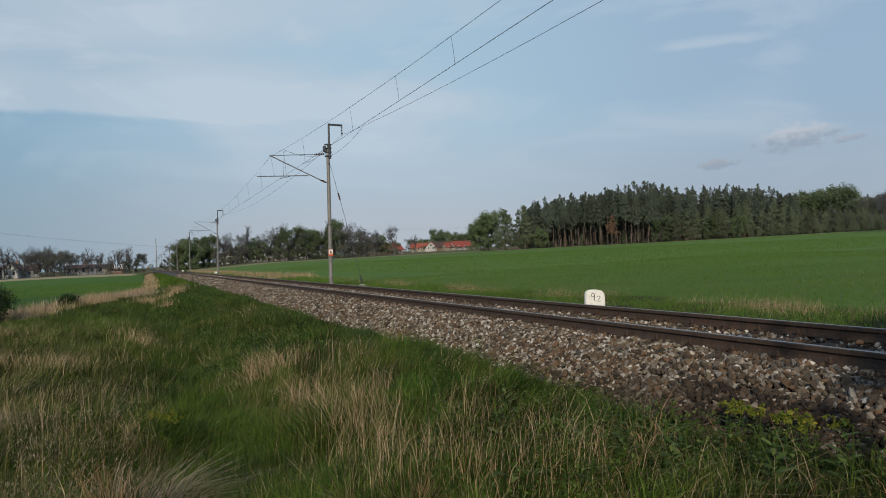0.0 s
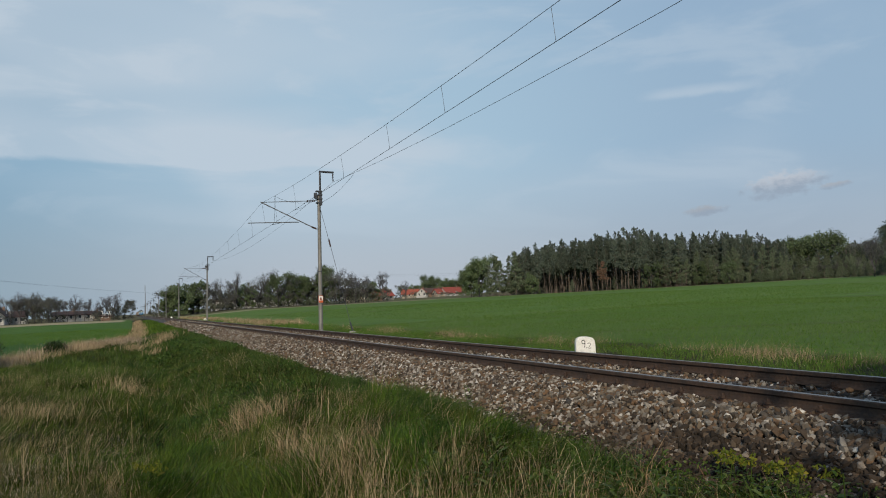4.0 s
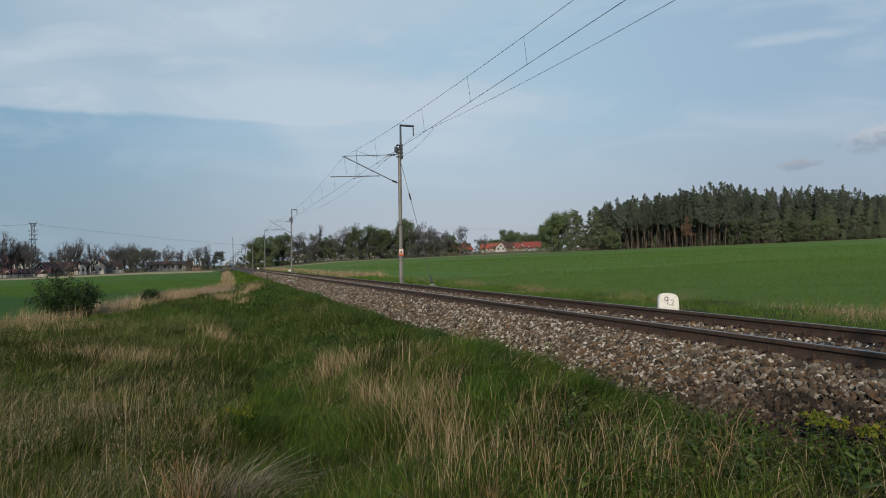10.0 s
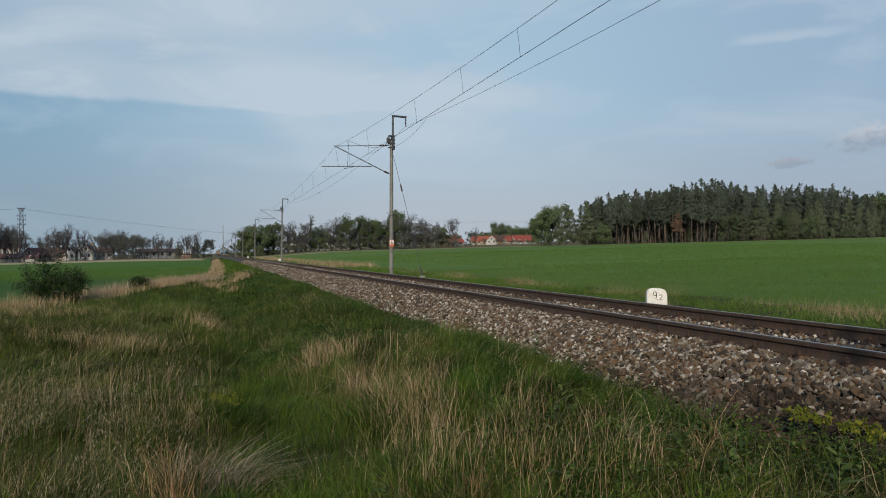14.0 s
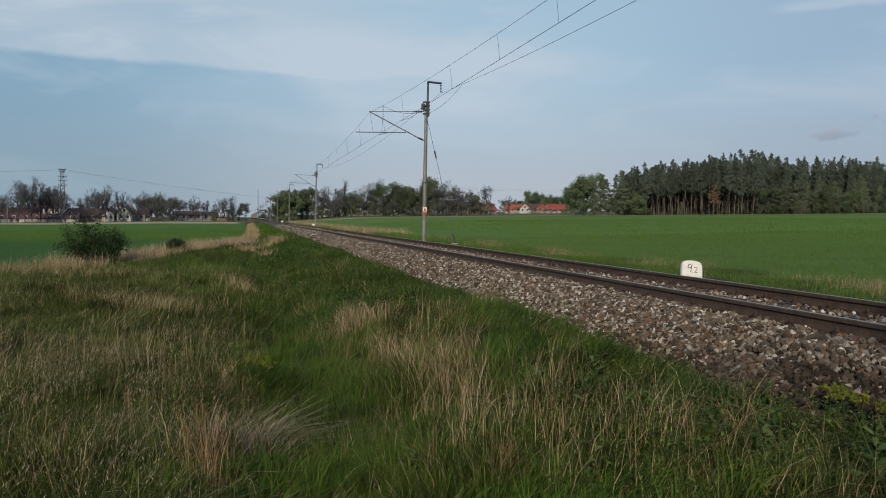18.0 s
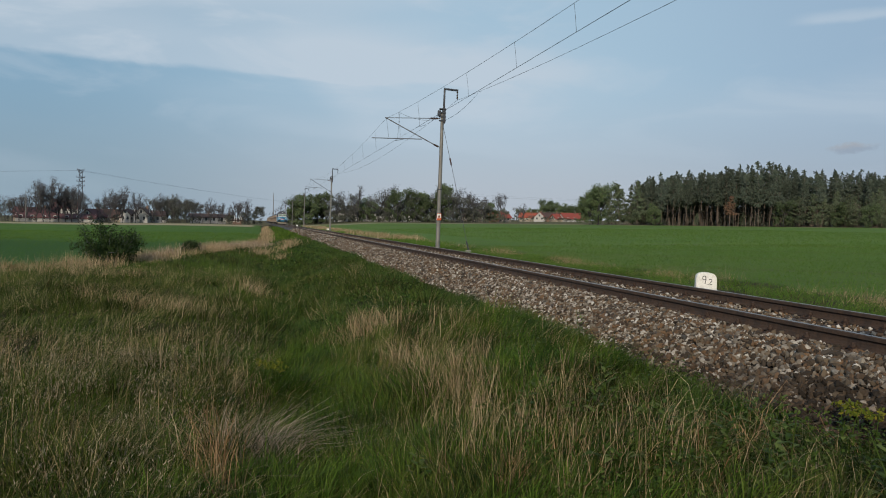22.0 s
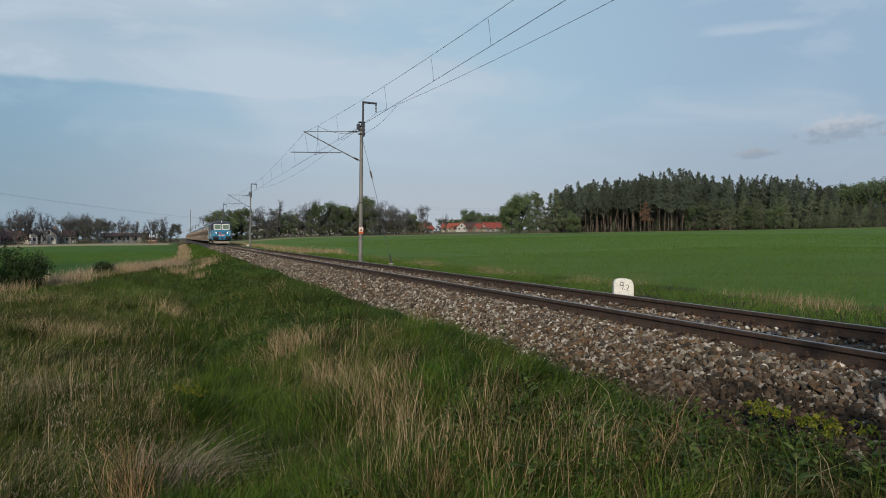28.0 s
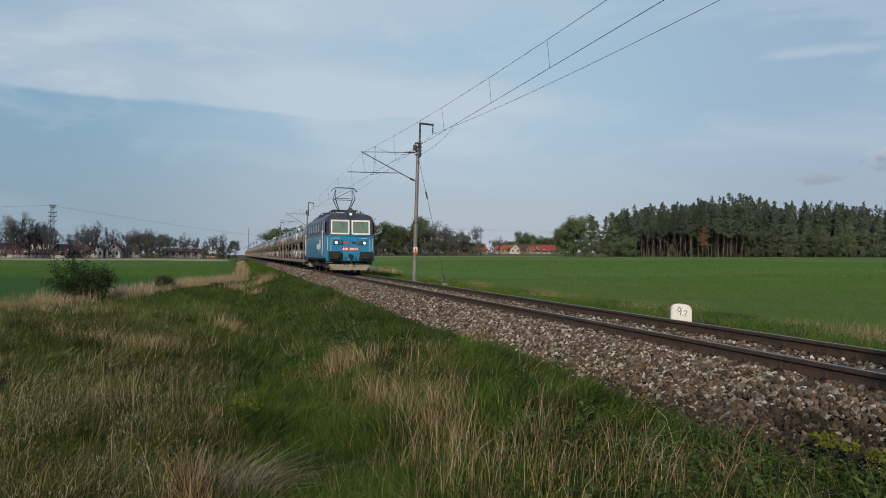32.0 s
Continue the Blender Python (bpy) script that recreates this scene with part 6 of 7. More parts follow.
_, ptop = pylon(-11.7, 286, 17.6)
power = empty("power_line")
for dx in (-0.9, 0.9):
    for end in ((-230 + dx, 270, 14), (70 + dx, 480, 9)):
        v, f = hanging((ptop.x + dx, ptop.y, ptop.z - 0.3), end, 2.0, 0.016, 20)
        part("conductor", mesh_np("conductor", v, f, M["wire"]), None, power)
tagged(power, "thin power line conductors against the sky", "power line")
far_line = empty("far_power_line")
for dz in (0.0, 0.9):
    v, f = hanging((90, 390, 16.5 + dz), (260, 420, 17.5 + dz), 1.5, 0.018, 16)
    part("conductor", mesh_np("conductor", v, f, M["wire"]), None, far_line)
tagged(far_line, "distant thin power line above the village", "power line")


def post(az, dist, h, r, label):
    x, y = dist * math.sin(radians(az)), dist * math.cos(radians(az))
    ob = empty("utility_pole", pose(x, y, float(land(x, y))))
    part("shaft", tube((0, 0, -0.4), (0, 0, h), r, r * 0.7, 8), M["mast"], ob)
    part("cap", tube((0, 0, h), (0, 0, h + 0.05), r * 0.8, r * 0.6, 8), M["mast_dark"], ob)
    return tagged(ob, label, "pole")


post(13.0, 400.2, 18.0, 0.12, "thin pole of a distant power line")
post(31.76, 494.0, 19.0, 0.12, "thin pole of a distant power line")
post(-14.9, 240, 8.5, 0.12, "slim grey utility pole in the meadow")
post(0.9, 330, 13.0, 0.16, "tall grey pole beside the railway")

# ---- ballast stones ----
def stone_shape(seed, rough):
    """A broken stone: an uneven, flattened and cut lump."""
    bm = bmesh.new()
    bmesh.ops.create_icosphere(bm, subdivisions=1, radius=1.0)
    r = np.random.default_rng(seed)
    v = np.array([p.co[:] for p in bm.verts])
    f = np.array([[p.index for p in fc.verts] for fc in bm.faces])
    bm.free()
    v = v * (1 + r.normal(size=(len(v), 1)) * rough) * (1.0, r.uniform(0.55, 0.9), r.uniform(0.4, 0.75))
    for _ in range(3):
        n = r.normal(size=3)
        n /= np.linalg.norm(n)
        over = np.maximum(v @ n - r.uniform(0.35, 0.6), 0)
        v = v - over[:, None] * n
    return v, f


SHAPES = [stone_shape(30 + i, 0.22) for i in range(14)]
OCTA = (np.array([(1, 0, 0), (-1, 0, 0), (0, 1, 0), (0, -1, 0), (0, 0, 1), (0, 0, -1)], float),
        np.array([(0, 2, 4), (2, 1, 4), (1, 3, 4), (3, 0, 4), (2, 0, 5), (1, 2, 5), (3, 1, 5), (0, 3, 5)]))
BLUNT = []
for i in range(8):
    q = np.random.default_rng(90 + i)
    BLUNT.append((OCTA[0] * q.uniform(0.6, 1.1, (6, 1)) + q.normal(size=(6, 3)) * 0.2, OCTA[1]))


def turns(n, r):
    """n random rotations."""
    q = r.normal(size=(n, 4))
    q /= np.linalg.norm(q, axis=1, keepdims=True)
    a, b, c, d = q.T
    return np.stack([1 - 2 * (c * c + d * d), 2 * (b * c - a * d), 2 * (b * d + a * c), 2 * (b * c + a * d), 1 - 2 * (b * b + d * d), 2 * (c * d - a * b),
                     2 * (b * d - a * c), 2 * (c * d + a * b), 1 - 2 * (b * b + c * c)], -1).reshape(n, 3, 3)


def spread(n, x0, x1, y0, y1, r):
    x, y = r.uniform(x0, x1, n), r.uniform(y0, y1, n)
    keep = np.ones(n, bool)
    for c in (TRACK - 0.7535, TRACK + 0.7535):
        keep &= np.abs(x - c) > 0.085
    on_sleeper = (np.abs(((y + 6.0) / 0.62 + 0.5) % 1.0 - 0.5) * 0.62 < 0.12) & (np.abs(x - TRACK) < 1.28)
    near_rail = np.minimum(np.abs(x - TRACK + 0.7535), np.abs(x - TRACK - 0.7535)) < 0.23
    keep &= ~(on_sleeper & (r.random(n) < np.where(near_rail, 0.96, 0.8)))
    return x[keep], y[keep]


def stone_heap(name, n, x0, x1, y0, y1, lo, hi, seed, label, mat="stone_bed", lift=0.0, shapes=SHAPES):
    r = np.random.default_rng(seed)
    x, y = spread(n, x0, x1, y0, y1, r)
    n = len(x)
    s = lo + (hi - lo) * r.random(n) ** 1.7
    z = bed_top(x) + s * r.uniform(-0.15, 0.55, n) + lift
    R = turns(n, r)
    which = r.integers(0, len(shapes), n)
    vs, fs, k = [], [], 0
    for i, (sv, sf) in enumerate(shapes):
        m = which == i
        c = int(m.sum())
        v = np.einsum("nij,vj->nvi", R[m], sv) * s[m][:, None, None] + np.stack([x, y, z], -1)[m][:, None, :]
        f = sf[None] + (np.arange(c) * len(sv))[:, None, None] + k
        vs.append(v.reshape(-1, 3))
        fs.append(f.reshape(-1, 3))
        k += c * len(sv)
    ob = new(name, mesh_np(name, np.concatenate(vs), np.concatenate(fs), M[mat]))
    ob.parent = ballast
    return tagged(ob, label, kind="stuff")


stone_heap("ballast_stones", 14000, TRACK - 2.40, TRACK - 0.6, 2.6, 8.5, 0.021, 0.052, 1, "loose broken stones on the shoulder")
stone_heap("ballast_stones", 16000, TRACK - 2.40, TRACK - 0.6, 8.5, 14.0, 0.023, 0.049, 12, "loose broken stones on the shoulder")
stone_heap("ballast_stones", 9000, TRACK - 2.40, TRACK - 0.6, 14.0, 17.5, 0.023, 0.050, 14, "loose broken stones on the shoulder", shapes=BLUNT)
stone_heap("ballast_stones", 4000, TRACK - 0.7, TRACK + 0.75, 2.6, 9.0, 0.020, 0.050, 2, "loose broken stones between the rails")
stone_heap("ballast_stones", 6500, TRACK - 0.7, TRACK + 0.75, 9.0, 17.0, 0.018, 0.044, 13, "loose broken stones between the rails", shapes=BLUNT)
stone_heap("ballast_stones", 2500, TRACK + 0.75, TRACK + 2.1, 2.0, 20.0, 0.03, 0.055, 3, "loose broken stones on the far shoulder")
stone_heap("ballast_stones", 42000, TRACK - 2.38, TRACK + 0.75, 17.0, 50.0, 0.026, 0.048, 4, "loose broken stones further along", shapes=BLUNT)
stone_heap("ballast_stones", 9500, TRACK - 2.36, TRACK + 0.75, 50.0, 120.0, 0.05, 0.09, 5, "distant ballast stones", shapes=BLUNT)
stone_heap("ballast_stones", 11000, TRACK - 2.35, TRACK + 2.1, -16.0, 2.6, 0.04, 0.075, 7, "loose broken stones of the bed", shapes=BLUNT)
stone_heap("old_ballast_stones", 2600, TRACK - 2.50, TRACK - 1.75, 2.6, 5.9, 0.022, 0.052, 6, "sooty old stones along the foot of the ballast", "stone_old", 0.03)
stone_heap("old_ballast_stones", 1400, TRACK - 2.50, TRACK - 2.05, 2.6, 9.0, 0.020, 0.048, 8, "sooty old stones along the foot of the ballast", "stone_old", 0.02)

# ---- grasses ----
def blades(x, y, h, wdt, lean, r, curl=0.5, tri=False, wind=(0.25, 0.1), a=None, lift=0.0):
    """Grass blades: bent strips, or single slim triangles further off; wind may be given blade by blade."""
    n = len(x)
    z = land(x, y) - 0.01 + lift
    a = r.random(n) * 2 * math.pi if a is None else a
    d = np.stack([np.cos(a), np.sin(a), np.zeros(n)], -1)
    q = r.random(n) * 2 * math.pi
    side = np.stack([np.cos(q), np.sin(q), np.zeros(n)], -1) * (wdt / 2)[:, None]
    base = np.stack([x, y, z], -1)
    w2 = np.broadcast_to(np.asarray(wind, float), (n, 2))
    sway = (d + np.concatenate([w2, np.zeros((n, 1))], -1)) * (lean * h)[:, None]
    up = np.array((0, 0, 1.0)) * h[:, None]
    tip = base + sway + up * np.maximum(1 - 0.35 * lean * curl, 0.25)[:, None]
    if tri:
        v = np.stack([base - side, base + side, tip], 1).reshape(-1, 3)
        return v, np.arange(n * 3).reshape(n, 3)
    mid = base + sway * 0.32 + up * 0.55
    v = np.stack([base - side, base + side, mid + side * 0.8, mid - side * 0.8, tip], 1).reshape(-1, 3)
    i = np.arange(n) * 5
    f = np.concatenate([np.stack([i, i + 1, i + 2], -1), np.stack([i, i + 2, i + 3], -1), np.stack([i + 3, i + 2, i + 4], -1)])
    return v, f


def lay(x, y, cell=1.3, seed=301):
    """The way the grass is laid by wind and rain, turning slowly over the ground."""
    a = (vnoise(x, y, cell, seed) - 0.5) * 5.0 + 0.4 + (vnoise(x, y, cell * 0.35, seed + 1) - 0.5) * 1.6
    k = 0.35 + 0.9 * vnoise(x, y, cell * 1.4, seed + 2)
    return np.stack([np.cos(a) * k, np.sin(a) * k], -1)


def sward(name, n, x0, x1, y0, y1, keep, height, width, lean, mat, label, seed, tri=False, curl=0.5):
    """Scatters blades over a stretch of the plan; keep(x, y) is the chance that one grows."""
    r = np.random.default_rng(seed)
    x, y = r.uniform(x0, x1, n), r.uniform(y0, y1, n)
    k = r.random(n) < keep(x, y)
    x, y = x[k], y[k]
    n = len(x)
    hh = height[0] + (height[1] - height[0]) * r.random(n) ** 1.4
    hh = hh * (0.45 + 1.1 * vnoise(x, y, 0.8, seed + 50))
    ww = r.uniform(width[0], width[1], n)
    ll = r.uniform(lean[0], lean[1], n)
    v, f = blades(x, y, hh, ww, ll, r, curl, tri, lay(x, y))
    ob = new(name, mesh_np(name, v, f, M[mat]))
    return tagged(ob, label, "grass", kind="stuff")


FIELD_Y = [24, 28, 28.5, 30.5, 35.7, 42, 50, 56, 92, 200]
FIELD_X = [-48, -13, -9, -7.0, -4.8, -4.0, -2.4, -0.3, 0.3, 0.6]
TOE = 4.08      # where the grass meets the ballast


def verge_side(x, y):
    """1 on the rough verge, 0 out in the mown meadow beyond its edge."""
    return np.clip((x - np.interp(y, FIELD_Y, FIELD_X)) / 0.5 + 0.5, 0, 1)


def bank(x, y=0.0):
    """1 on the grass side of the ballast, 0 on the stones."""
    wide = 0.50 * np.clip((5.0 - np.asarray(y)) / 1.3, 0, 1) * (np.asarray(y) > 0)
    return np.clip((TOE + wide + 0.10 * np.sin(np.asarray(y) * 1.9) + 0.07 * np.sin(np.asarray(y) * 4.7) - x) / 0.15, 0, 1)


def bare(x, y):
    """0 on the worn brown patches of the bank, 1 elsewhere."""
    k = np.exp(-((x - 2.95) / 0.55) ** 2 - ((y - 6.95) / 0.30) ** 2) + 0.8 * np.exp(-((x - 1.25) / 0.25) ** 2 - ((y - 6.7) / 0.5) ** 2) + 0.7 * np.exp(-((x - 3.4) / 0.3) ** 2 - ((y - 6.4) / 0.25) ** 2)
    return 1 - np.clip(1.1 * k, 0, 0.93)


def trough(x, y=0.0):
    """The moist bottom of the ditch."""
    return np.exp(-((x - 0.68 - 0.12 * np.sin(np.asarray(y) * 0.55)) / 0.62) ** 2)


def dryness(x, y):
    """Where last year's straw stands: the meadow side, and patches on the bank."""
    m = np.clip((0.12 - x) / 0.7, 0, 1) * np.clip(0.02 + 0.62 * vnoise(x, y, 2.0, 21) + 0.62 * (vnoise(x, y, 0.6, 23) - 0.35), 0, 1) * np.clip(0.45 + (y - 5.0) / 4.0, 0.45, 1)
    p = np.clip(vnoise(x, y, 1.1, 22) * 2.6 - 1.35, 0, 1) * np.clip((x - 1.2) / 0.5, 0, 1) * 0.8
    return np.maximum(m, p)


def seen_side(x, y):
    """The stretch of the verge before the standpoint."""
    return (x > -0.36 * y - 0.7) & (np.hypot(x, y) > 3.3)


def tufts(name, per_m2, x0, x1, y0, y1, keep, count, height, width, spread_r, mat, label, seed, tri=False, lean=(0.25, 0.95), flow=1.0):
    """Grass in tufts: blades fan out from many small centres and lie over with their neighbours."""
    r = np.random.default_rng(seed)
    n = int(per_m2 * (x1 - x0) * (y1 - y0))
    cx, cy = r.uniform(x0, x1, n), r.uniform(y0, y1, n)
    k = r.random(n) < keep(cx, cy) * (seen_side(cx, cy) if y0 > 2.0 else 1.0)
    cx, cy = cx[k], cy[k]
    big = 0.55 + 0.9 * r.random(len(cx)) ** 1.5
    num = np.maximum((count * big).astype(int), 3)
    i = np.repeat(np.arange(len(cx)), num)
    a = r.random(len(i)) * 2 * math.pi
    d = np.abs(r.normal(size=len(i))) * spread_r * big[i]
    x, y = cx[i] + d * np.cos(a), cy[i] + d * np.sin(a)
    h = r.uniform(height[0], height[1], len(i)) * big[i] * (0.4 + 1.15 * vnoise(x, y, 0.7, seed + 9))
    h = h * np.clip(0.35 + (TOE + 0.5 * np.clip((5.0 - y) / 1.3, 0, 1) * (y > 0) - x) / 0.55, 0.3, 1.0)      # shorter towards the stones
    ok = r.random(len(i)) < bank(x, y) + 0.02
    l = np.clip(r.uniform(lean[0], lean[1], len(i)) * (0.5 + d / (spread_r + 1e-6) * 0.5), 0.05, 1.3)
    v, f = blades(x[ok], y[ok], h[ok], r.uniform(width[0], width[1], len(i))[ok], l[ok], r, 0.6, tri, lay(x, y)[ok] * flow, a[ok])
    return tagged(new(name, mesh_np(name, v, f, M[mat])), label, "grass", kind="stuff")


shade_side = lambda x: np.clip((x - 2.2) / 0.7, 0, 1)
patch = lambda seed, cell, gain, cut: (lambda x, y: np.clip(vnoise(x, y, cell, seed) * gain - cut, 0, 1))
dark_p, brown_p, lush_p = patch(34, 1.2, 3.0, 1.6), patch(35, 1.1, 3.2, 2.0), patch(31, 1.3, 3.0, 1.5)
meadow_w = lambda x: np.clip((0.35 - x) / 0.6, 0, 1)
green = lambda x, y: bank(x, y) * bare(x, y) * (1 - 0.88 * shade_side(x) * (y < 6.6)) * (1 - 0.55 * dryness(x, y)) * np.clip(0.5 + 0.9 * vnoise(x, y, 0.7, 33), 0, 1)
moist = lambda x, y: bank(x, y) * bare(x, y) * np.clip(0.10 + 1.0 * trough(x, y) + 0.75 * lush_p(x, y) * (1 - meadow_w(x)) + 0.5 * np.clip((x - 2.9) / 0.5, 0, 1) * (y > 6.2), 0, 1) * (1 - 0.9 * shade_side(x) * (y < 6.4)) * (1 - 0.85 * dryness(x, y) * meadow_w(x))
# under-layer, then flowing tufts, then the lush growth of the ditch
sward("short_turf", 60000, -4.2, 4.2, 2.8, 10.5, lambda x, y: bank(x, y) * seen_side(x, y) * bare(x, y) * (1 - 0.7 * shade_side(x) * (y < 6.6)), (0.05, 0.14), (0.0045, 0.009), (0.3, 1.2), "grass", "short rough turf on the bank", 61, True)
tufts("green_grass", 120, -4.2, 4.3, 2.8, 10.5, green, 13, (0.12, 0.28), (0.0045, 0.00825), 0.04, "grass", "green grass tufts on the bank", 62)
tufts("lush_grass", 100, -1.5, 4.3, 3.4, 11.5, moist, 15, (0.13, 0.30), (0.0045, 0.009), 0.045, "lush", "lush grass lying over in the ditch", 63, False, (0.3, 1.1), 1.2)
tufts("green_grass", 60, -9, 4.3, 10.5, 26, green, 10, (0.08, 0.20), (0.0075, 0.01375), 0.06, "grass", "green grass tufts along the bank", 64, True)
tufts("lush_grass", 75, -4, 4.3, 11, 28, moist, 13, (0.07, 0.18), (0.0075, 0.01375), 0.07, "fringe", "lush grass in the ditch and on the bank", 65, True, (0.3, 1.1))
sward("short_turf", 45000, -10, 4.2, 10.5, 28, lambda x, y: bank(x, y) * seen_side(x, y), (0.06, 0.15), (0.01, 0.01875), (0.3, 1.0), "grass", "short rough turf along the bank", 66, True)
bankside = lambda x, y: bank(x, y) * np.clip((x + 1.0) / 1.5, 0.25, 1) * verge_side(x, y)
tufts("green_grass", 16, -12, 4.3, 26, 66, lambda x, y: green(x, y) * verge_side(x, y), 10, (0.09, 0.20), (0.0175, 0.0325), 0.12, "grass", "grass tufts along the line", 67, True)
tufts("lush_grass", 24, -7, 4.3, 24, 66, bankside, 10, (0.09, 0.22), (0.0175, 0.0325), 0.13, "fringe", "fresh grass along the line", 68, True)
sward("green_grass", 30000, -3, 4.3, 64, 190, lambda x, y: bank(x) * verge_side(x, y), (0.10, 0.28), (0.05, 0.1), (0.2, 0.7), "lush", "distant grass along the line", 69, True)
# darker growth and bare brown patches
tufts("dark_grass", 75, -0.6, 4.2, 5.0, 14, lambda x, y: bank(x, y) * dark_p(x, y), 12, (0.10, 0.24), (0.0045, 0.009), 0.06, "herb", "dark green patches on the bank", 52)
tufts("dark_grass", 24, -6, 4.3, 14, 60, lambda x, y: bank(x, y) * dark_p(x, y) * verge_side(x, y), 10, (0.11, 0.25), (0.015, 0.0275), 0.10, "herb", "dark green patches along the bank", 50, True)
tufts("brown_grass", 40, 0.9, 4.0, 5.0, 30, lambda x, y: bank(x, y) * brown_p(x, y), 9, (0.08, 0.24), (0.005, 0.01), 0.07, "seed", "brown patches on the bank", 53, True)
tufts("green_grass", 34, -10, -0.2, 16, 30, lambda x, y: patch(37, 2.2, 3.0, 1.5)(x, y), 10, (0.10, 0.26), (0.00875, 0.01625), 0.09, "lush", "greener patches in the meadow", 51, True)
# coarse clumps that stand over the rest, with gaps between them
clumpy = lambda seed, cut: (lambda x, y: bank(x, y) * bare(x, y) * verge_side(x, y) * (x < 3.2) * np.clip(vnoise(x, y, 0.5, seed) * 3.0 - cut, 0, 1))
tufts("coarse_grass", 7, -4.2, 3.2, 3.8, 12, clumpy(131, 1.3), 85, (0.16, 0.34), (0.004, 0.0075), 0.085, "herb", "dark coarse grass clumps", 231, False, (0.3, 1.1), 0.6)
tufts("coarse_grass", 6, -0.8, 1.8, 3.8, 12, clumpy(132, 1.3), 85, (0.16, 0.32), (0.004, 0.0075), 0.08, "lush", "fresh coarse grass clumps", 232, False, (0.3, 1.1), 0.6)
tufts("coarse_grass", 5, -4.2, 3.0, 3.8, 12, clumpy(133, 1.4), 75, (0.14, 0.30), (0.0035, 0.006), 0.08, "seed", "brown coarse grass clumps", 233, False, (0.3, 1.2), 0.6)
tufts("coarse_grass", 3.2, -6, 3.2, 12, 30, clumpy(134, 1.2), 46, (0.16, 0.32), (0.007, 0.013), 0.12, "herb", "dark coarse grass clumps", 234, True, (0.3, 1.1), 0.6)
tufts("coarse_grass", 2.4, -6, 3.2, 12, 30, clumpy(135, 1.3), 46, (0.16, 0.30), (0.006, 0.010), 0.12, "seed", "brown coarse grass clumps", 235, True, (0.3, 1.1), 0.6)
sward("fine_straw", 9000, -4.2, 3.4, 3.6, 13, lambda x, y: np.clip(0.15 + 0.85 * np.clip(np.abs(x - 0.7) - 0.5, 0, 1), 0, 1) * bank(x, y) * seen_side(x, y) * np.clip(vnoise(x, y, 0.8, 136) * 2.4 - 0.7, 0, 1), (0.16, 0.42), (0.0022, 0.0042), (0.2, 1.3), "dry", "thin pale straw among the green", 236)
# the bank goes on behind
sward("short_turf", 50000, -8, 4.1, -16, 2.8, lambda x, y: bank(x, y), (0.05, 0.13), (0.0125, 0.025), (0.3, 1.0), "grass", "short rough turf on the bank", 153, True)
tufts("green_grass", 40, -8, 4.1, -16, 2.0, lambda x, y: green(x, y) * (np.hypot(x, y) > 0.5), 9, (0.07, 0.20), (0.0075, 0.015), 0.06, "grass", "green grass tufts on the bank", 54, True)
tufts("brown_grass", 26, -8, 0.2, -16, 2.0, lambda x, y: dryness(x, y), 9, (0.10, 0.26), (0.00625, 0.01125), 0.08, "seed", "brown seeding grass in the meadow", 55, True)
# silky fringe of fresh grass along the foot of the ballast
fringe = lambda x, y: np.clip((x - 3.05) / 0.35, 0, 1) * bank(x, y) * bare(x, y) * np.clip((y - 4.9) / 1.0, 0, 1) * np.clip(0.35 + 1.1 * vnoise(x, y, 0.9, 47), 0, 1)
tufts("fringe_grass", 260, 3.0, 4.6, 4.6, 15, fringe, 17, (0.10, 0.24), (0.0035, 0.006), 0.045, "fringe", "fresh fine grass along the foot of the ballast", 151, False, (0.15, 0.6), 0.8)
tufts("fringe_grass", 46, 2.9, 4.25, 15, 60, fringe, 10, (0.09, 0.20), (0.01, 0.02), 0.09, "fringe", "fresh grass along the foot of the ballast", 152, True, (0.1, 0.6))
# last year's growth
tufts("brown_grass", 92, -4.2, 0.4, 3.2, 10.5, dryness, 15, (0.15, 0.36), (0.0027, 0.0051), 0.06, "seed", "brown seeding grass in the meadow", 76, lean=(0.3, 1.1), flow=1.2)
tufts("brown_grass", 48, -9, 0.3, 10.5, 27, dryness, 12, (0.12, 0.32), (0.005625, 0.01), 0.08, "seed", "brown seeding grass in the meadow", 77, True, flow=1.2)
tufts("brown_grass", 30, 1.2, 3.6, 3.4, 7.2, lambda x, y: bank(x, y) * np.clip(0.25 + vnoise(x, y, 0.8, 39), 0, 1) * np.clip((x - 1.2) / 0.5, 0, 1), 10, (0.10, 0.26), (0.0033, 0.006), 0.06, "seed", "brown grass among the herbs", 188)
tufts("brown_grass", 40, 0.9, 2.0, 4.2, 12, lambda x, y: np.clip(vnoise(x, y, 0.7, 40) * 1.6 - 0.4, 0, 1), 10, (0.12, 0.28), (0.0033, 0.006), 0.05, "seed", "olive and brown grass on the side of the ditch", 189)
# paler tufts brighten the slope by colour, as sun on it would
tufts("olive_grass", 95, 0.85, 2.1, 4.2, 12.5, lambda x, y: bare(x, y) * np.clip(0.2 + vnoise(x, y, 0.9, 42), 0, 1), 12, (0.09, 0.22), (0.004, 0.0075), 0.045, "olive", "olive grass coloured paler for the sunlit side of the ditch", 190)
tufts("dead_stems", 24, 1.9, 4.3, 2.9, 6.4, lambda x, y: bank(x, y) * np.clip(vnoise(x, y, 0.6, 141) * 2.6 - 0.8, 0, 1), 9, (0.10, 0.28), (0.003, 0.006), 0.07, "rust", "reddish dead stems among the herbs", 241, False, (0.2, 1.2))
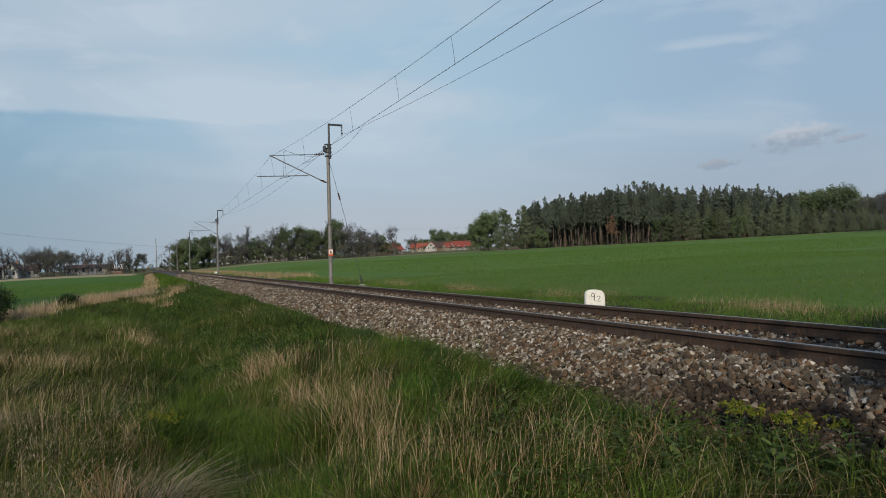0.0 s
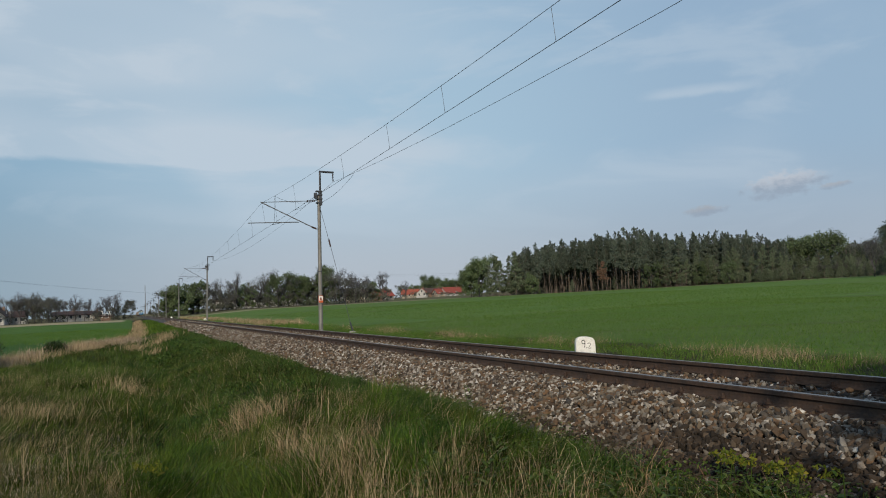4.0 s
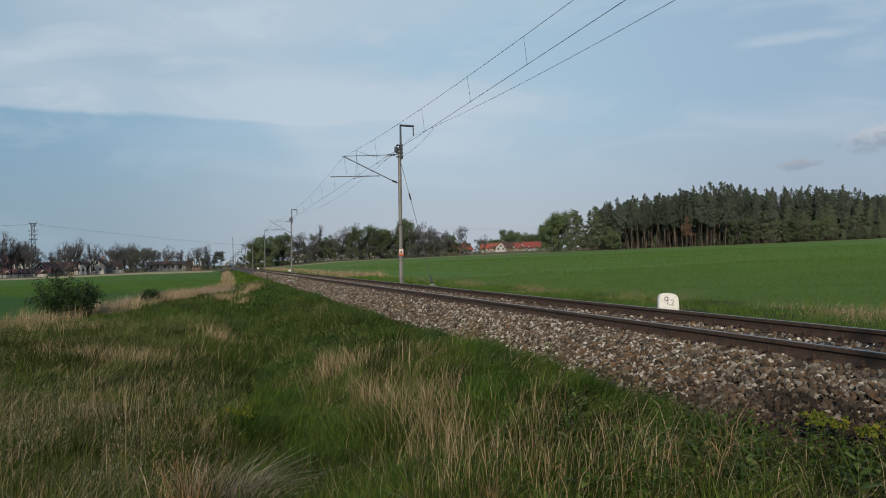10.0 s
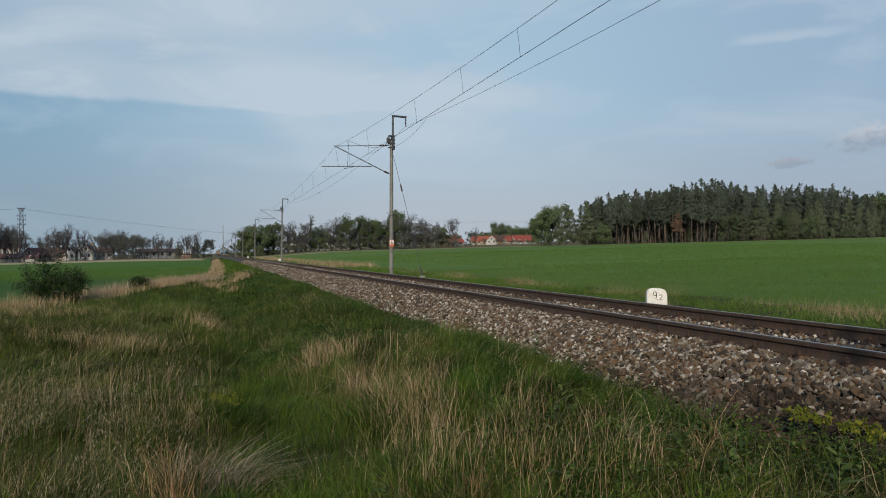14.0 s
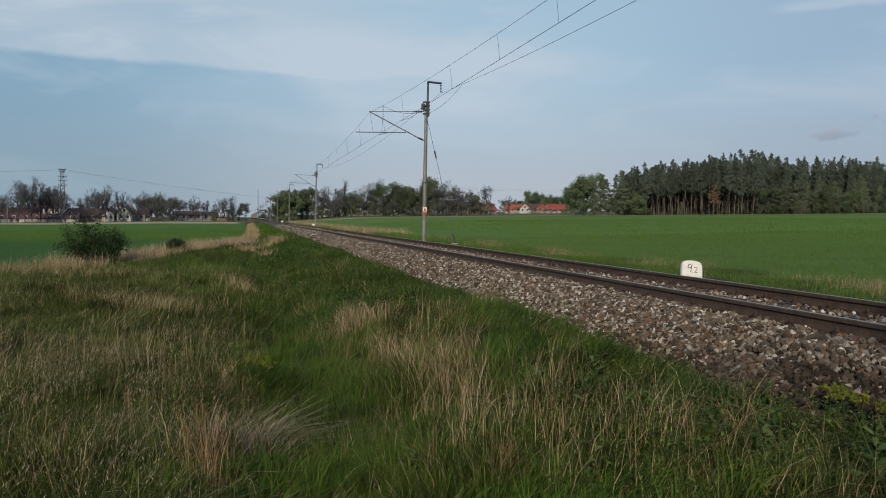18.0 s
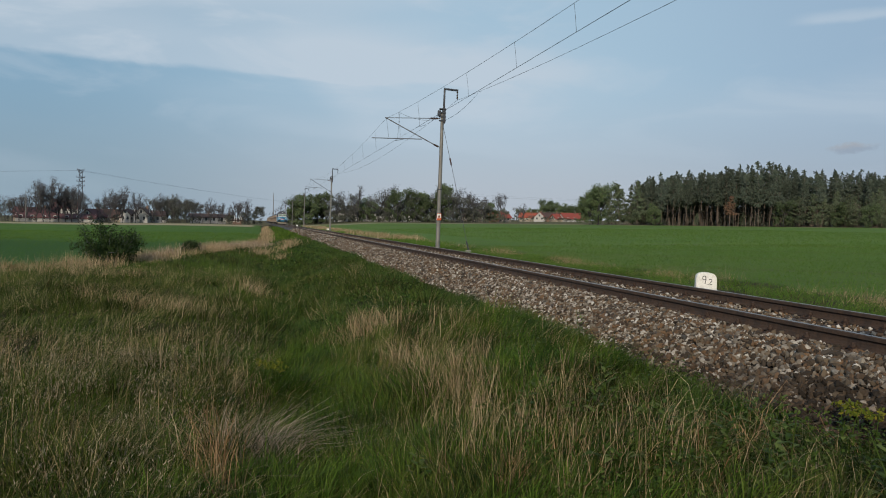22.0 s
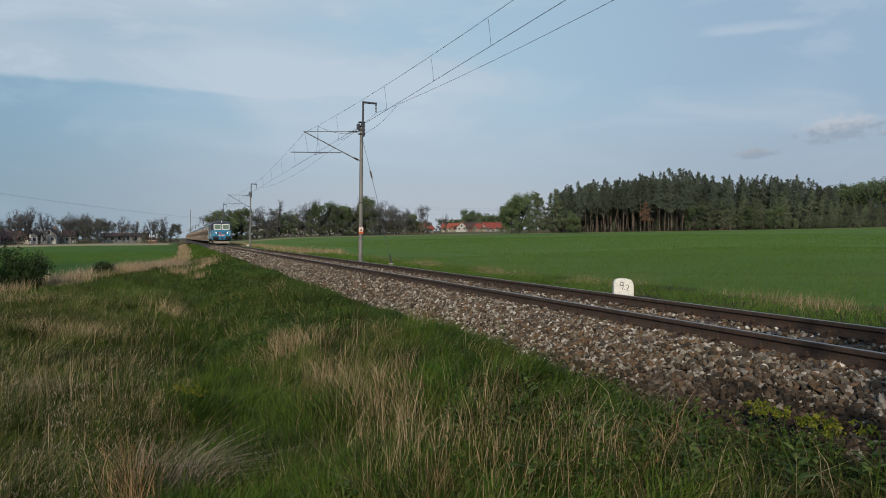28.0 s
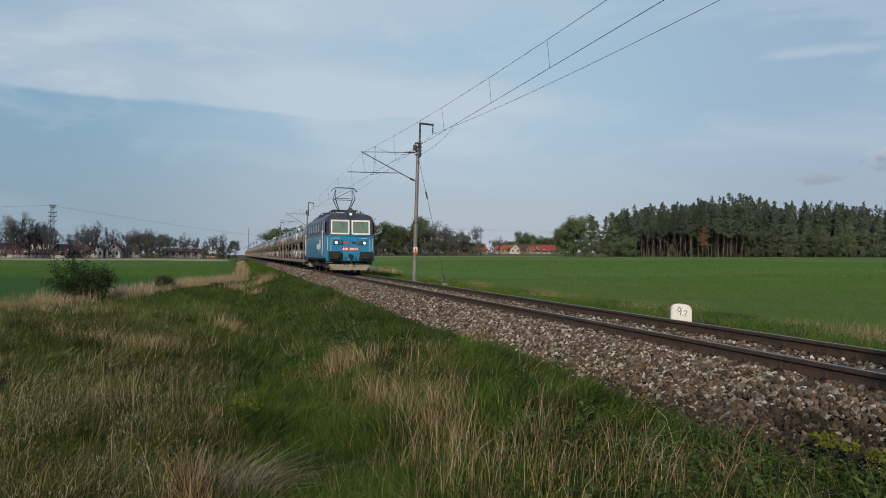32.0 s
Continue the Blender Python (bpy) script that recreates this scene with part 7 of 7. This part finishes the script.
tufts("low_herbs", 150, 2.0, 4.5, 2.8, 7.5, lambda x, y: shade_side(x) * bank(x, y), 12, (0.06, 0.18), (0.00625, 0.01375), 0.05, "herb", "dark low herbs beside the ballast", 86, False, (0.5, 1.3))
r = np.random.default_rng(88)
hx, hy = r.uniform(-4.2, 0.3, 60000), r.uniform(4.2, 12, 60000)
k = (r.random(60000) < (0.22 + np.exp(-((hx + 1.35) / 0.55) ** 2 - ((hy - 8.2) / 1.2) ** 2) + 0.8 * np.exp(-((hx + 1.0) / 0.3) ** 2 - ((hy - 6.3) / 0.7) ** 2)) * np.clip(vnoise(hx, hy, 0.45, 99) * 2.6 - 0.8, 0, 1) * (hx < -0.1)) & seen_side(hx, hy)
hx, hy = hx[k], hy[k]
v, f = blades(hx, hy, r.uniform(0.015, 0.035, len(hx)), r.uniform(0.003, 0.006, len(hx)), r.uniform(0.2, 1.6, len(hx)), r, 0.5, False, lift=r.uniform(0.14, 0.34, len(hx)))
tagged(new("seed_heads", mesh_np("seed_heads", v, f, M["seed_head"])), "pale nodding seed heads over the meadow", "grass", kind="stuff")
sward("straw_litter", 36000, -4.2, 4.1, 3.2, 11, lambda x, y: np.clip(0.10 + 0.2 * (x > 1.0) + dryness(x, y), 0, 1) * bank(x, y) * seen_side(x, y), (0.08, 0.28), (0.003, 0.006), (1.0, 2.6), "seed", "fallen brown straw between the blades", 78)
sward("lone_stalks", 3200, -4.2, 3.6, 3.2, 12, lambda x, y: np.clip(0.08 + dryness(x, y), 0, 1) * bank(x, y) * (1 - trough(x, y)), (0.28, 0.5), (0.003, 0.00525), (0.05, 0.4), "dry", "single dry stalks", 79)
EDGE = [(-12, 26.0), (-7.8, 26.6), (-6.0, 27.4), (-4.9, 31.5), (-4.5, 36.2), (-3.6, 42), (-2.0, 50), (-0.4, 57), (0.5, 72), (0.9, 110), (1.3, 200)]


def strip(x, y):
    """Dry grass along the old field edge."""
    d = np.full(np.shape(x), 99.0)
    for (ax, ay), (bx_, by_) in zip(EDGE, EDGE[1:]):
        ux, uy = bx_ - ax, by_ - ay
        t = np.clip(((x - ax) * ux + (y - ay) * uy) / (ux * ux + uy * uy), 0, 1)
        d = np.minimum(d, np.hypot(x - ax - t * ux, y - ay - t * uy))
    return np.clip(1.5 - d / np.where(y > 52, 0.6, 1.0), 0, 1) * np.clip(vnoise(x, y, 1.8, 41) * 2.8 - 0.7, 0, 1)


sward("dry_reed_strip", 110000, -12, 1.8, 22, 66, strip, (0.22, 0.55), (0.011, 0.020), (0.1, 0.6), "dry", "pale dry grass along the meadow's edge", 58, True)
sward("dry_reed_strip", 22000, -3, 3.0, 66, 200, strip, (0.25, 0.55), (0.04, 0.07), (0.1, 0.4), "dry", "pale dry grass beside the far line", 59, True)
# between the track and the crop
verge = lambda x, y: np.clip((x - 8.6) / 0.4, 0, 1) * np.clip((12.7 - x) / 0.8, 0, 1) * (np.hypot(x - 9.5, (y - 15.2) * 0.7) > 0.7)
field_edge = lambda x: np.exp(-((x - 11.8) / 0.8) ** 2)
sward("verge_grass", 9000, 8.4, 12.8, 4, 45, verge, (0.06, 0.20), (0.007, 0.014), (0.2, 0.9), "grass", "green grass between track and field", 70, True)
sward("verge_grass", 50000, 8.4, 12.8, 4, 45, verge, (0.06, 0.20), (0.007, 0.014), (0.2, 0.9), "crop", "fresh green grass between track and field", 56, True)
sward("verge_grass", 30000, 8.4, 12.8, 45, 190, verge, (0.15, 0.35), (0.03, 0.07), (0.2, 0.7), "crop", "green grass between track and field", 71, True)
sward("dry_verge_grass", 52000, 9.6, 13.2, 5, 60, lambda x, y: np.clip(vnoise(x, y, 1.4, 43) * 2.6 - 1.0, 0, 1) * field_edge(x), (0.12, 0.36), (0.004, 0.008), (0.15, 1.0), "dry", "pale dry grass at the field's edge", 72, True)
sward("dry_verge_grass", 14000, 9.3, 12.8, 60, 180, lambda x, y: np.clip(vnoise(x, y, 4, 44) * 2.0 - 0.5, 0, 1), (0.3, 0.6), (0.03, 0.06), (0.15, 0.6), "dry", "pale dry grass at the field's edge", 73, True)


def drilled(name, n, x0, x1, y0, y1, gap, height, width, label, seed):
    """Young crop in drilled rows, with gaps where seed failed."""
    r = np.random.default_rng(seed)
    x, y = r.uniform(x0, x1, n), r.uniform(y0, y1, n)
    u = (0.61 * x + 0.79 * y) / gap
    shift = (np.round(u) - u + r.normal(size=n) * 0.13) * gap
    x, y = x + shift * 0.61, y + shift * 0.79
    k = (r.random(n) < np.clip(0.35 + 1.1 * vnoise(x, y, 2.5, seed + 1), 0, 1)) & (x > 12.5 + 0.3 * np.sin(y))
    x, y = x[k], y[k]
    v, f = blades(x, y, r.uniform(height[0], height[1], len(x)), r.uniform(width[0], width[1], len(x)), r.uniform(0.3, 1.0, len(x)), r, 0.5, True)
    return tagged(new(name, mesh_np(name, v, f, M["crop"])), label, "crop", kind="stuff")


drilled("young_crop", 130000, 12.6, 45, 5, 50, 0.36, (0.04, 0.11), (0.014, 0.028), "young green crop in drilled rows", 74)
drilled("young_crop", 60000, 20, 100, 45, 140, 0.72, (0.08, 0.15), (0.04, 0.08), "young green crop further off", 57)
sward("meadow_crop", 60000, -34, 0.6, 27, 110, lambda x, y: (1 - verge_side(x, y)) * np.clip((y + 6 * vnoise(x, y, 9.0, 61) - 58) / 10, 0.12, 1), (0.05, 0.13), (0.03, 0.06), (0.3, 0.9), "crop", "short green meadow", 75, True)


def tussock(name, spots, stalks, height, spread_r, mat, label, seed, wdt=(0.003, 0.006), lean=(0.05, 0.5), wind=(0.25, 0.1)):
    """Clumps of tall stalks round given spots."""
    r = np.random.default_rng(seed)
    xs, ys, hs = [], [], []
    for x, y, k in spots:
        n = int(stalks * k)
        d = np.abs(r.normal(size=n)) * spread_r * k ** 0.5
        a = r.random(n) * 6.28
        xs.append(x + d * np.cos(a))
        ys.append(y + d * np.sin(a))
        hs.append(r.uniform(height[0], height[1], n))
    x, y, h = np.concatenate(xs), np.concatenate(ys), np.concatenate(hs)
    keep = x < 4.0
    x, y, h = x[keep], y[keep], h[keep]
    v, f = blades(x, y, h, r.uniform(wdt[0], wdt[1], len(x)), r.uniform(lean[0], lean[1], len(x)), r, 0.4, False, wind)
    return tagged(new(name, mesh_np(name, v, f, M[mat])), label, "dry grass", kind="stuff")


# tall straw on the brow of the bank
tussock("dry_tussock", [(1.55, 8.9, 0.7), (1.62, 8.4, 1.0), (1.72, 7.9, 1.0), (1.66, 7.4, 0.9), (1.85, 7.2, 0.9), (2.05, 8.0, 1.0), (2.12, 7.4, 0.8), (1.95, 6.7, 0.7), (2.4, 8.3, 0.5)], 105, (0.26, 0.56), 0.18, "dry", "tall dry straw standing on the bank", 80, (0.003, 0.0058), (0.1, 0.7), (-0.25, 0.0))
tussock("dry_tussock", [(1.35, 11.2, 0.8), (1.6, 11.0, 0.9), (1.9, 11.2, 0.8), (1.5, 12.1, 0.6)], 120, (0.25, 0.5), 0.22, "dry", "dry straw further along the bank", 180, (0.004, 0.007), (0.1, 0.8), (-0.3, 0.0))
tussock("dry_tussock", [(1.5, 20.5, 1.0), (1.7, 19.6, 0.7), (1.2, 22.0, 0.7), (2.3, 15.2, 0.5), (2.6, 16.6, 0.5), (1.4, 17.0, 0.5)], 70, (0.15, 0.34), 0.35, "seed", "brown straw scattered along the bank", 185, (0.005, 0.009), (0.2, 1.1), (-0.2, 0.0))
# stalks and litter on the flat beside the ballast
tussock("brown_litter", [(2.66, 7.2, 1.0), (2.9, 7.05, 1.0), (3.1, 6.9, 0.9), (3.34, 6.5, 0.6), (2.45, 7.0, 0.6), (1.9, 5.6, 0.7), (2.3, 6.2, 0.7), (1.3, 6.7, 0.6), (2.6, 3.9, 0.7), (1.2, 7.6, 0.5)], 420, (0.05, 0.15), 0.17, "seed", "matted brown litter between the herbs", 181, (0.003, 0.006), (0.8, 2.4))
tussock("lush_clump", [(3.1, 10.4, 0.9), (3.0, 8.7, 0.8), (3.1, 8.2, 0.9), (3.75, 8.7, 0.9), (2.7, 9.6, 0.8), (3.4, 7.4, 0.7), (3.5, 6.7, 0.9), (3.3, 6.2, 0.5), (2.4, 12.2, 1.0), (2.9, 14.5, 1.0), (0.9, 6.6, 0.6), (0.7, 5.4, 0.8), (1.0, 5.0, 0.7)], 190, (0.12, 0.30), 0.13, "lush", "fresh tall grass clumps on the bank", 182, (0.0035, 0.0065), (0.1, 0.8))
tussock("dry_tussock", [(1.75, 6.0, 0.9), (1.55, 6.4, 0.8), (1.9, 5.5, 1.0), (2.2, 5.6, 0.9), (2.1, 5.0, 0.9), (1.85, 4.4, 0.7), (1.45, 5.4, 0.6), (2.4, 4.9, 0.5), (2.75, 5.1, 0.45), (2.74, 4.7, 0.4), (2.45, 6.2, 0.6), (2.7, 6.6, 0.5), (2.95, 5.7, 0.3)], 58, (0.25, 0.55), 0.24, "dry", "dry straw stalks in green weeds", 81, (0.003, 0.005), (0.04, 0.4))
tussock("dry_tussock", [(1.6, 4.85, 1.0), (1.5, 4.6, 0.6)], 120, (0.22, 0.42), 0.10, "rust", "rust-coloured tuft of dead grass", 186, (0.003, 0.005), (0.1, 0.7))
# bent grey clump on the lip of the ditch
tussock("dry_tussock", [(-0.22, 6.2, 1.0), (-0.02, 6.4, 0.9), (0.08, 6.1, 0.6)], 150, (0.32, 0.56), 0.16, "dry_grey", "bent clump of grey dry grass", 82, (0.0036, 0.0064), (0.6, 1.7), (0.72, 0.05))
tussock("dry_tussock", [(-0.34, 6.0, 1.0), (-0.28, 5.5, 0.8), (-0.35, 6.8, 0.5), (-0.2, 5.2, 0.5)], 60, (0.3, 0.6), 0.13, "rust", "upright clump of dry stalks", 89, (0.0032, 0.0055), (0.1, 0.7), (-0.25, -0.1))
tussock("dry_tussock", [(-0.2, 8.6, 1.0), (0.05, 7.9, 0.6), (-0.45, 9.2, 0.7), (0.0, 10.4, 0.5), (-0.75, 8.2, 0.5)], 70, (0.22, 0.46), 0.22, "dry", "loose straw along the lip of the ditch", 187, (0.0025, 0.0045), (0.2, 1.0))
tussock("dry_tussock", [(-2.0, 16.0, 1.3), (-1.6, 15.8, 1.0), (-1.2, 15.2, 0.9), (-2.6, 16.8, 0.9), (-0.2, 20.5, 1.0), (0.0, 19.6, 0.8), (-0.3, 21.8, 0.8), (-3.5, 24.2, 1.2), (-4.4, 24.6, 1.0), (-5.3, 24.8, 1.0), (-6.2, 25.0, 1.0), (-3.4, 17.5, 0.6)], 130, (0.2, 0.48), 0.42, "dry", "straw clumps in the meadow", 83, (0.0045, 0.008), (0.2, 1.1))
tussock("dry_tussock", [(-2.3, 49, 2.2), (-1.6, 50.5, 2.4), (-0.9, 52.5, 2.4), (-0.2, 55, 2.2), (-3.3, 44.5, 1.8), (-4.2, 38.5, 1.6), (-4.6, 34.5, 1.6), (0.5, 58, 1.8)], 90, (0.25, 0.65), 0.5, "dry_grey", "pale bleached grass at the meadow's edge", 184, (0.013, 0.024), (0.1, 0.8))
tussock("dry_tussock", [(0.9, 38, 0.8), (0.0, 43.5, 1.4), (0.3, 45, 1.2), (1.3, 47, 1.6), (1.6, 49, 1.8), (2.0, 53, 1.6), (1.7, 57, 1.6)], 80, (0.25, 0.6), 0.42, "dry", "pale straw heaps by the bank", 84, (0.013, 0.026), (0.2, 0.9))


def mounds(name, n, x0, x1, y0, y1, keep, wide, high, leaf, per, mat, label, seed):
    """Low mounds of broad-leaved herbs."""
    r = np.random.default_rng(seed)
    x, y = r.uniform(x0, x1, n), r.uniform(y0, y1, n)
    k = r.random(n) < keep(x, y)
    x, y = x[k], y[k]
    w_ = r.uniform(wide[0], wide[1], len(x))
    h = r.uniform(high[0], high[1], len(x))
    c = np.stack([x, y, land(x, y) + h * 0.35], -1)
    v, f = leaf_cards(c, np.stack([w_, w_, h], -1), per, leaf, r, False)
    return tagged(new(name, mesh_np(name, v, f, M[mat])), label, "herbs", kind="stuff")


patchy = lambda seed, cut: (lambda x, y: bank(x, y) * np.clip(vnoise(x, y, 1.1, seed) * 3.0 - cut, 0, 1))
mounds("leafy_herbs", 460, 1.8, 4.5, 2.8, 7.0, patchy(95, 0.8), (0.06, 0.15), (0.08, 0.24), 0.015, 90, "weed", "small leafy herbs beside the ballast", 195)
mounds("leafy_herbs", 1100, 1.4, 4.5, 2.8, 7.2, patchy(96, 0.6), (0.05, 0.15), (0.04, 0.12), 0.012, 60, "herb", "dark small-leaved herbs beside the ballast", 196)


mounds("leafy_herbs", 420, 2.2, 3.9, 6.6, 11.0, lambda x, y: patchy(98, 1.0)(x, y) * bare(x, y), (0.05, 0.15), (0.06, 0.16), 0.014, 60, "fringe", "low green herbs on the bank", 198)
mounds("leafy_herbs", 260, 2.2, 3.9, 6.6, 11.0, lambda x, y: patchy(99, 1.2)(x, y) * bare(x, y), (0.05, 0.14), (0.05, 0.12), 0.014, 60, "herb", "dark herbs on the bank", 199)


mounds("leafy_herbs", 1500, 0.9, 4.0, 11, 30, patchy(101, 1.1), (0.08, 0.22), (0.06, 0.16), 0.024, 34, "fringe", "low green herbs along the bank", 201)
mounds("leafy_herbs", 700, 0.9, 4.0, 11, 30, patchy(102, 1.3), (0.08, 0.20), (0.05, 0.14), 0.024, 34, "herb", "dark herbs along the bank", 202)
mounds("leafy_herbs", 900, 0.6, 4.0, 30, 64, patchy(103, 1.1), (0.16, 0.40), (0.08, 0.22), 0.05, 30, "fringe", "low green herbs further along the bank", 203)


# ---- single plants ----
def weed(seed, h, leaves, size, mat="weed", flower=None):
    """A leafy weed: a stem with long leaves all round, and flower heads on some."""
    r = np.random.default_rng(seed)
    p = empty("weed_plant")
    pts = np.array([(0, 0, -0.02), (r.normal() * 0.02, r.normal() * 0.02, h * 0.5), (r.normal() * 0.05, r.normal() * 0.05, h)])
    v, f = rope(pts, (0.006, 0.005, 0.003), 5)
    part("stem", mesh_np("stem", v, f, M["weed"], True), None, p)
    vs, fs = [], []
    for i in range(leaves):
        u = (i + 0.5) / leaves
        a = i * 2.4 + r.normal() * 0.3
        d, s = np.array((math.cos(a), math.sin(a), 0)), np.array((-math.sin(a), math.cos(a), 0))
        o = np.array((0, 0, h * u * 0.92))
        ln = size * (1.15 - 0.7 * u) * r.uniform(0.8, 1.2)
        lift = r.uniform(0.2, 0.8)
        c = [o, o + d * ln * 0.35 + (0, 0, ln * lift * 0.4), o + d * ln * 0.75 + (0, 0, ln * lift * 0.6), o + d * ln + (0, 0, ln * lift * 0.45)]
        wd = ln * 0.16
        k = len(vs)
        vs += [c[0], c[1] - s * wd, c[1] + s * wd, c[2] - s * wd * 0.8, c[2] + s * wd * 0.8, c[3]]
        fs += [(k, k + 1, k + 2), (k + 1, k + 3, k + 2), (k + 2, k + 3, k + 4), (k + 3, k + 5, k + 4)]
    tagged(part("foliage", mesh_np("foliage", np.array(vs), np.array(fs), M[mat]), None, p), kind="stuff")
    if flower:
        cs = np.array([(r.normal() * 0.05, r.normal() * 0.05, h * r.uniform(0.85, 1.05)) for _ in range(7)])
        v, f = leaf_cards(cs, np.full((7, 3), 0.035), 9, 0.016, r, False)
        tagged(part("bloom", mesh_np("bloom", v, f, M[flower]), None, p, "small yellow-green bloom"), kind="stuff")
    return p


weeds = [tagged(weed(300, 0.30, 16, 0.16), "green leafy weed on the bank", "weed", group="weeds on the bank"), tagged(weed(301, 0.42, 22, 0.15), "tall green leafy weed on the bank", "weed", group="weeds on the bank"),
         tagged(weed(302, 0.12, 14, 0.24), "flat rosette of long green leaves", "weed", group="weeds on the bank")]
spurge = tagged(weed(303, 0.30, 20, 0.09, "weed", "spurge"), "yellow-flowering spurge beside the ballast", "spurge", group="yellow spurge")
grow = random.Random(9)
SPOTS = [(0, 3.35, 5.3), (1, 3.05, 4.6), (1, 3.2, 4.2), (0, 3.5, 4.75), (2, 3.1, 5.6), (0, 2.6, 4.3), (1, 2.75, 4.9), (2, 2.3, 4.6), (0, 3.7, 4.3), (1, 2.9, 3.9), (2, 4.0, 9.2), (2, 3.9, 9.6), (1, 4.05, 9.4),
         (0, 3.4, 6.4), (1, 2.95, 6.3), (2, 2.75, 7.0), (0, 2.45, 6.6), (1, 2.1, 5.9), (0, 1.9, 5.4), (2, 1.7, 4.9), (0, 3.6, 3.7), (1, 3.3, 3.5), (2, 2.5, 5.3), (0, 3.9, 5.2), (0, 1.1, 5.3), (1, 3.55, 5.0),
         (0, 2.2, 7.3), (2, 3.4, 7.6), (0, 3.1, 8.3), (1, 3.75, 3.4), (0, 3.0, 5.0), (1, 2.6, 5.7)]
seen = set()
for k, x, y in SPOTS:
    m = pose(x, y, float(land(x, y)), 0, 0, grow.uniform(0, 360))
    if k in seen:
        copy_thing(weeds[k], m)
    else:
        weeds[k].matrix_basis = m
        seen.add(k)
spots = [(4.15, 4.55), (4.2, 4.72), (4.28, 4.4), (4.12, 4.3), (4.3, 4.25), (4.2, 4.9), (4.05, 4.65), (4.4, 4.05), (0.12, 8.5), (0.2, 8.62), (0.05, 8.65), (0.22, 8.42), (3.95, 3.9)]
for i, (x, y) in enumerate(spots):
    m = pose(x, y, float(land(x, y)), 0, 0, grow.uniform(0, 360))
    if i:
        copy_thing(spurge, m)
    else:
        spurge.matrix_basis = m


def bush(x, y, wide, high, seed):
    r = np.random.default_rng(seed)
    b = empty("bush", pose(x, y, float(land(x, y))))
    pieces, tips = [], []
    for i in range(40):
        a, q = r.random() * 6.28, r.random() ** 0.5
        tip = np.array((q * wide / 2 * math.cos(a), q * wide / 2 * math.sin(a), high * (0.15 + 0.8 * r.random() ** 0.7 * (1.05 - 0.55 * q * q))))
        (v, f), path = limb((r.normal() * 0.1, r.normal() * 0.1, -0.1), tip, 0.022, 0.008, r, 0.06, 5)
        pieces.append((v, f))
        tips += [path[2], path[3], path[4]]
        (v, f), _ = limb(tip, tip + np.array((math.cos(a) * 0.25, math.sin(a) * 0.25, 0.25)) * r.uniform(0.5, 1.3), 0.007, 0.003, r, 0.08, 3)
        pieces.append((v, f))
    v, f = gather(pieces)
    part("branchwork", mesh_np("branchwork", v, f, M["twig"], True), None, b)
    tips = np.array(tips)
    v, f = leaf_cards(tips, np.full((len(tips), 3), 0.28), 84, 0.040, r, False)
    part("foliage", mesh_np("foliage", v, f, M["bush"]), None, b)
    return tagged(b, "dark green rounded bush at the meadow's edge", "bush")


bush(-5.6, 31.6, 2.5, 1.6, 400)
bush(-3.6, 44.0, 0.7, 0.45, 401)

# ---- the nearest ballast stones, one by one ----
r = np.random.default_rng(77)
meshes = [mesh_np("ballast_stone", v, f, M["stone_bed"]) for v, f in SHAPES]
sx, sy = spread(330, TRACK - 1.65, TRACK - 0.9, 3.6, 6.4, r)
for x, y, q in list(zip(sx, sy, turns(len(sx), r)))[:290]:
    s = 0.026 + 0.036 * r.random() ** 1.6
    ob = new("ballast_stone", meshes[r.integers(0, len(meshes))])
    ob.parent = ballast
    ob.matrix_basis = Matrix.Translation((x, y, float(bed_top(x)) + s * 0.7)) @ Matrix(q.tolist()).to_4x4() @ Matrix.Diagonal((s, s, s, 1))

motions()
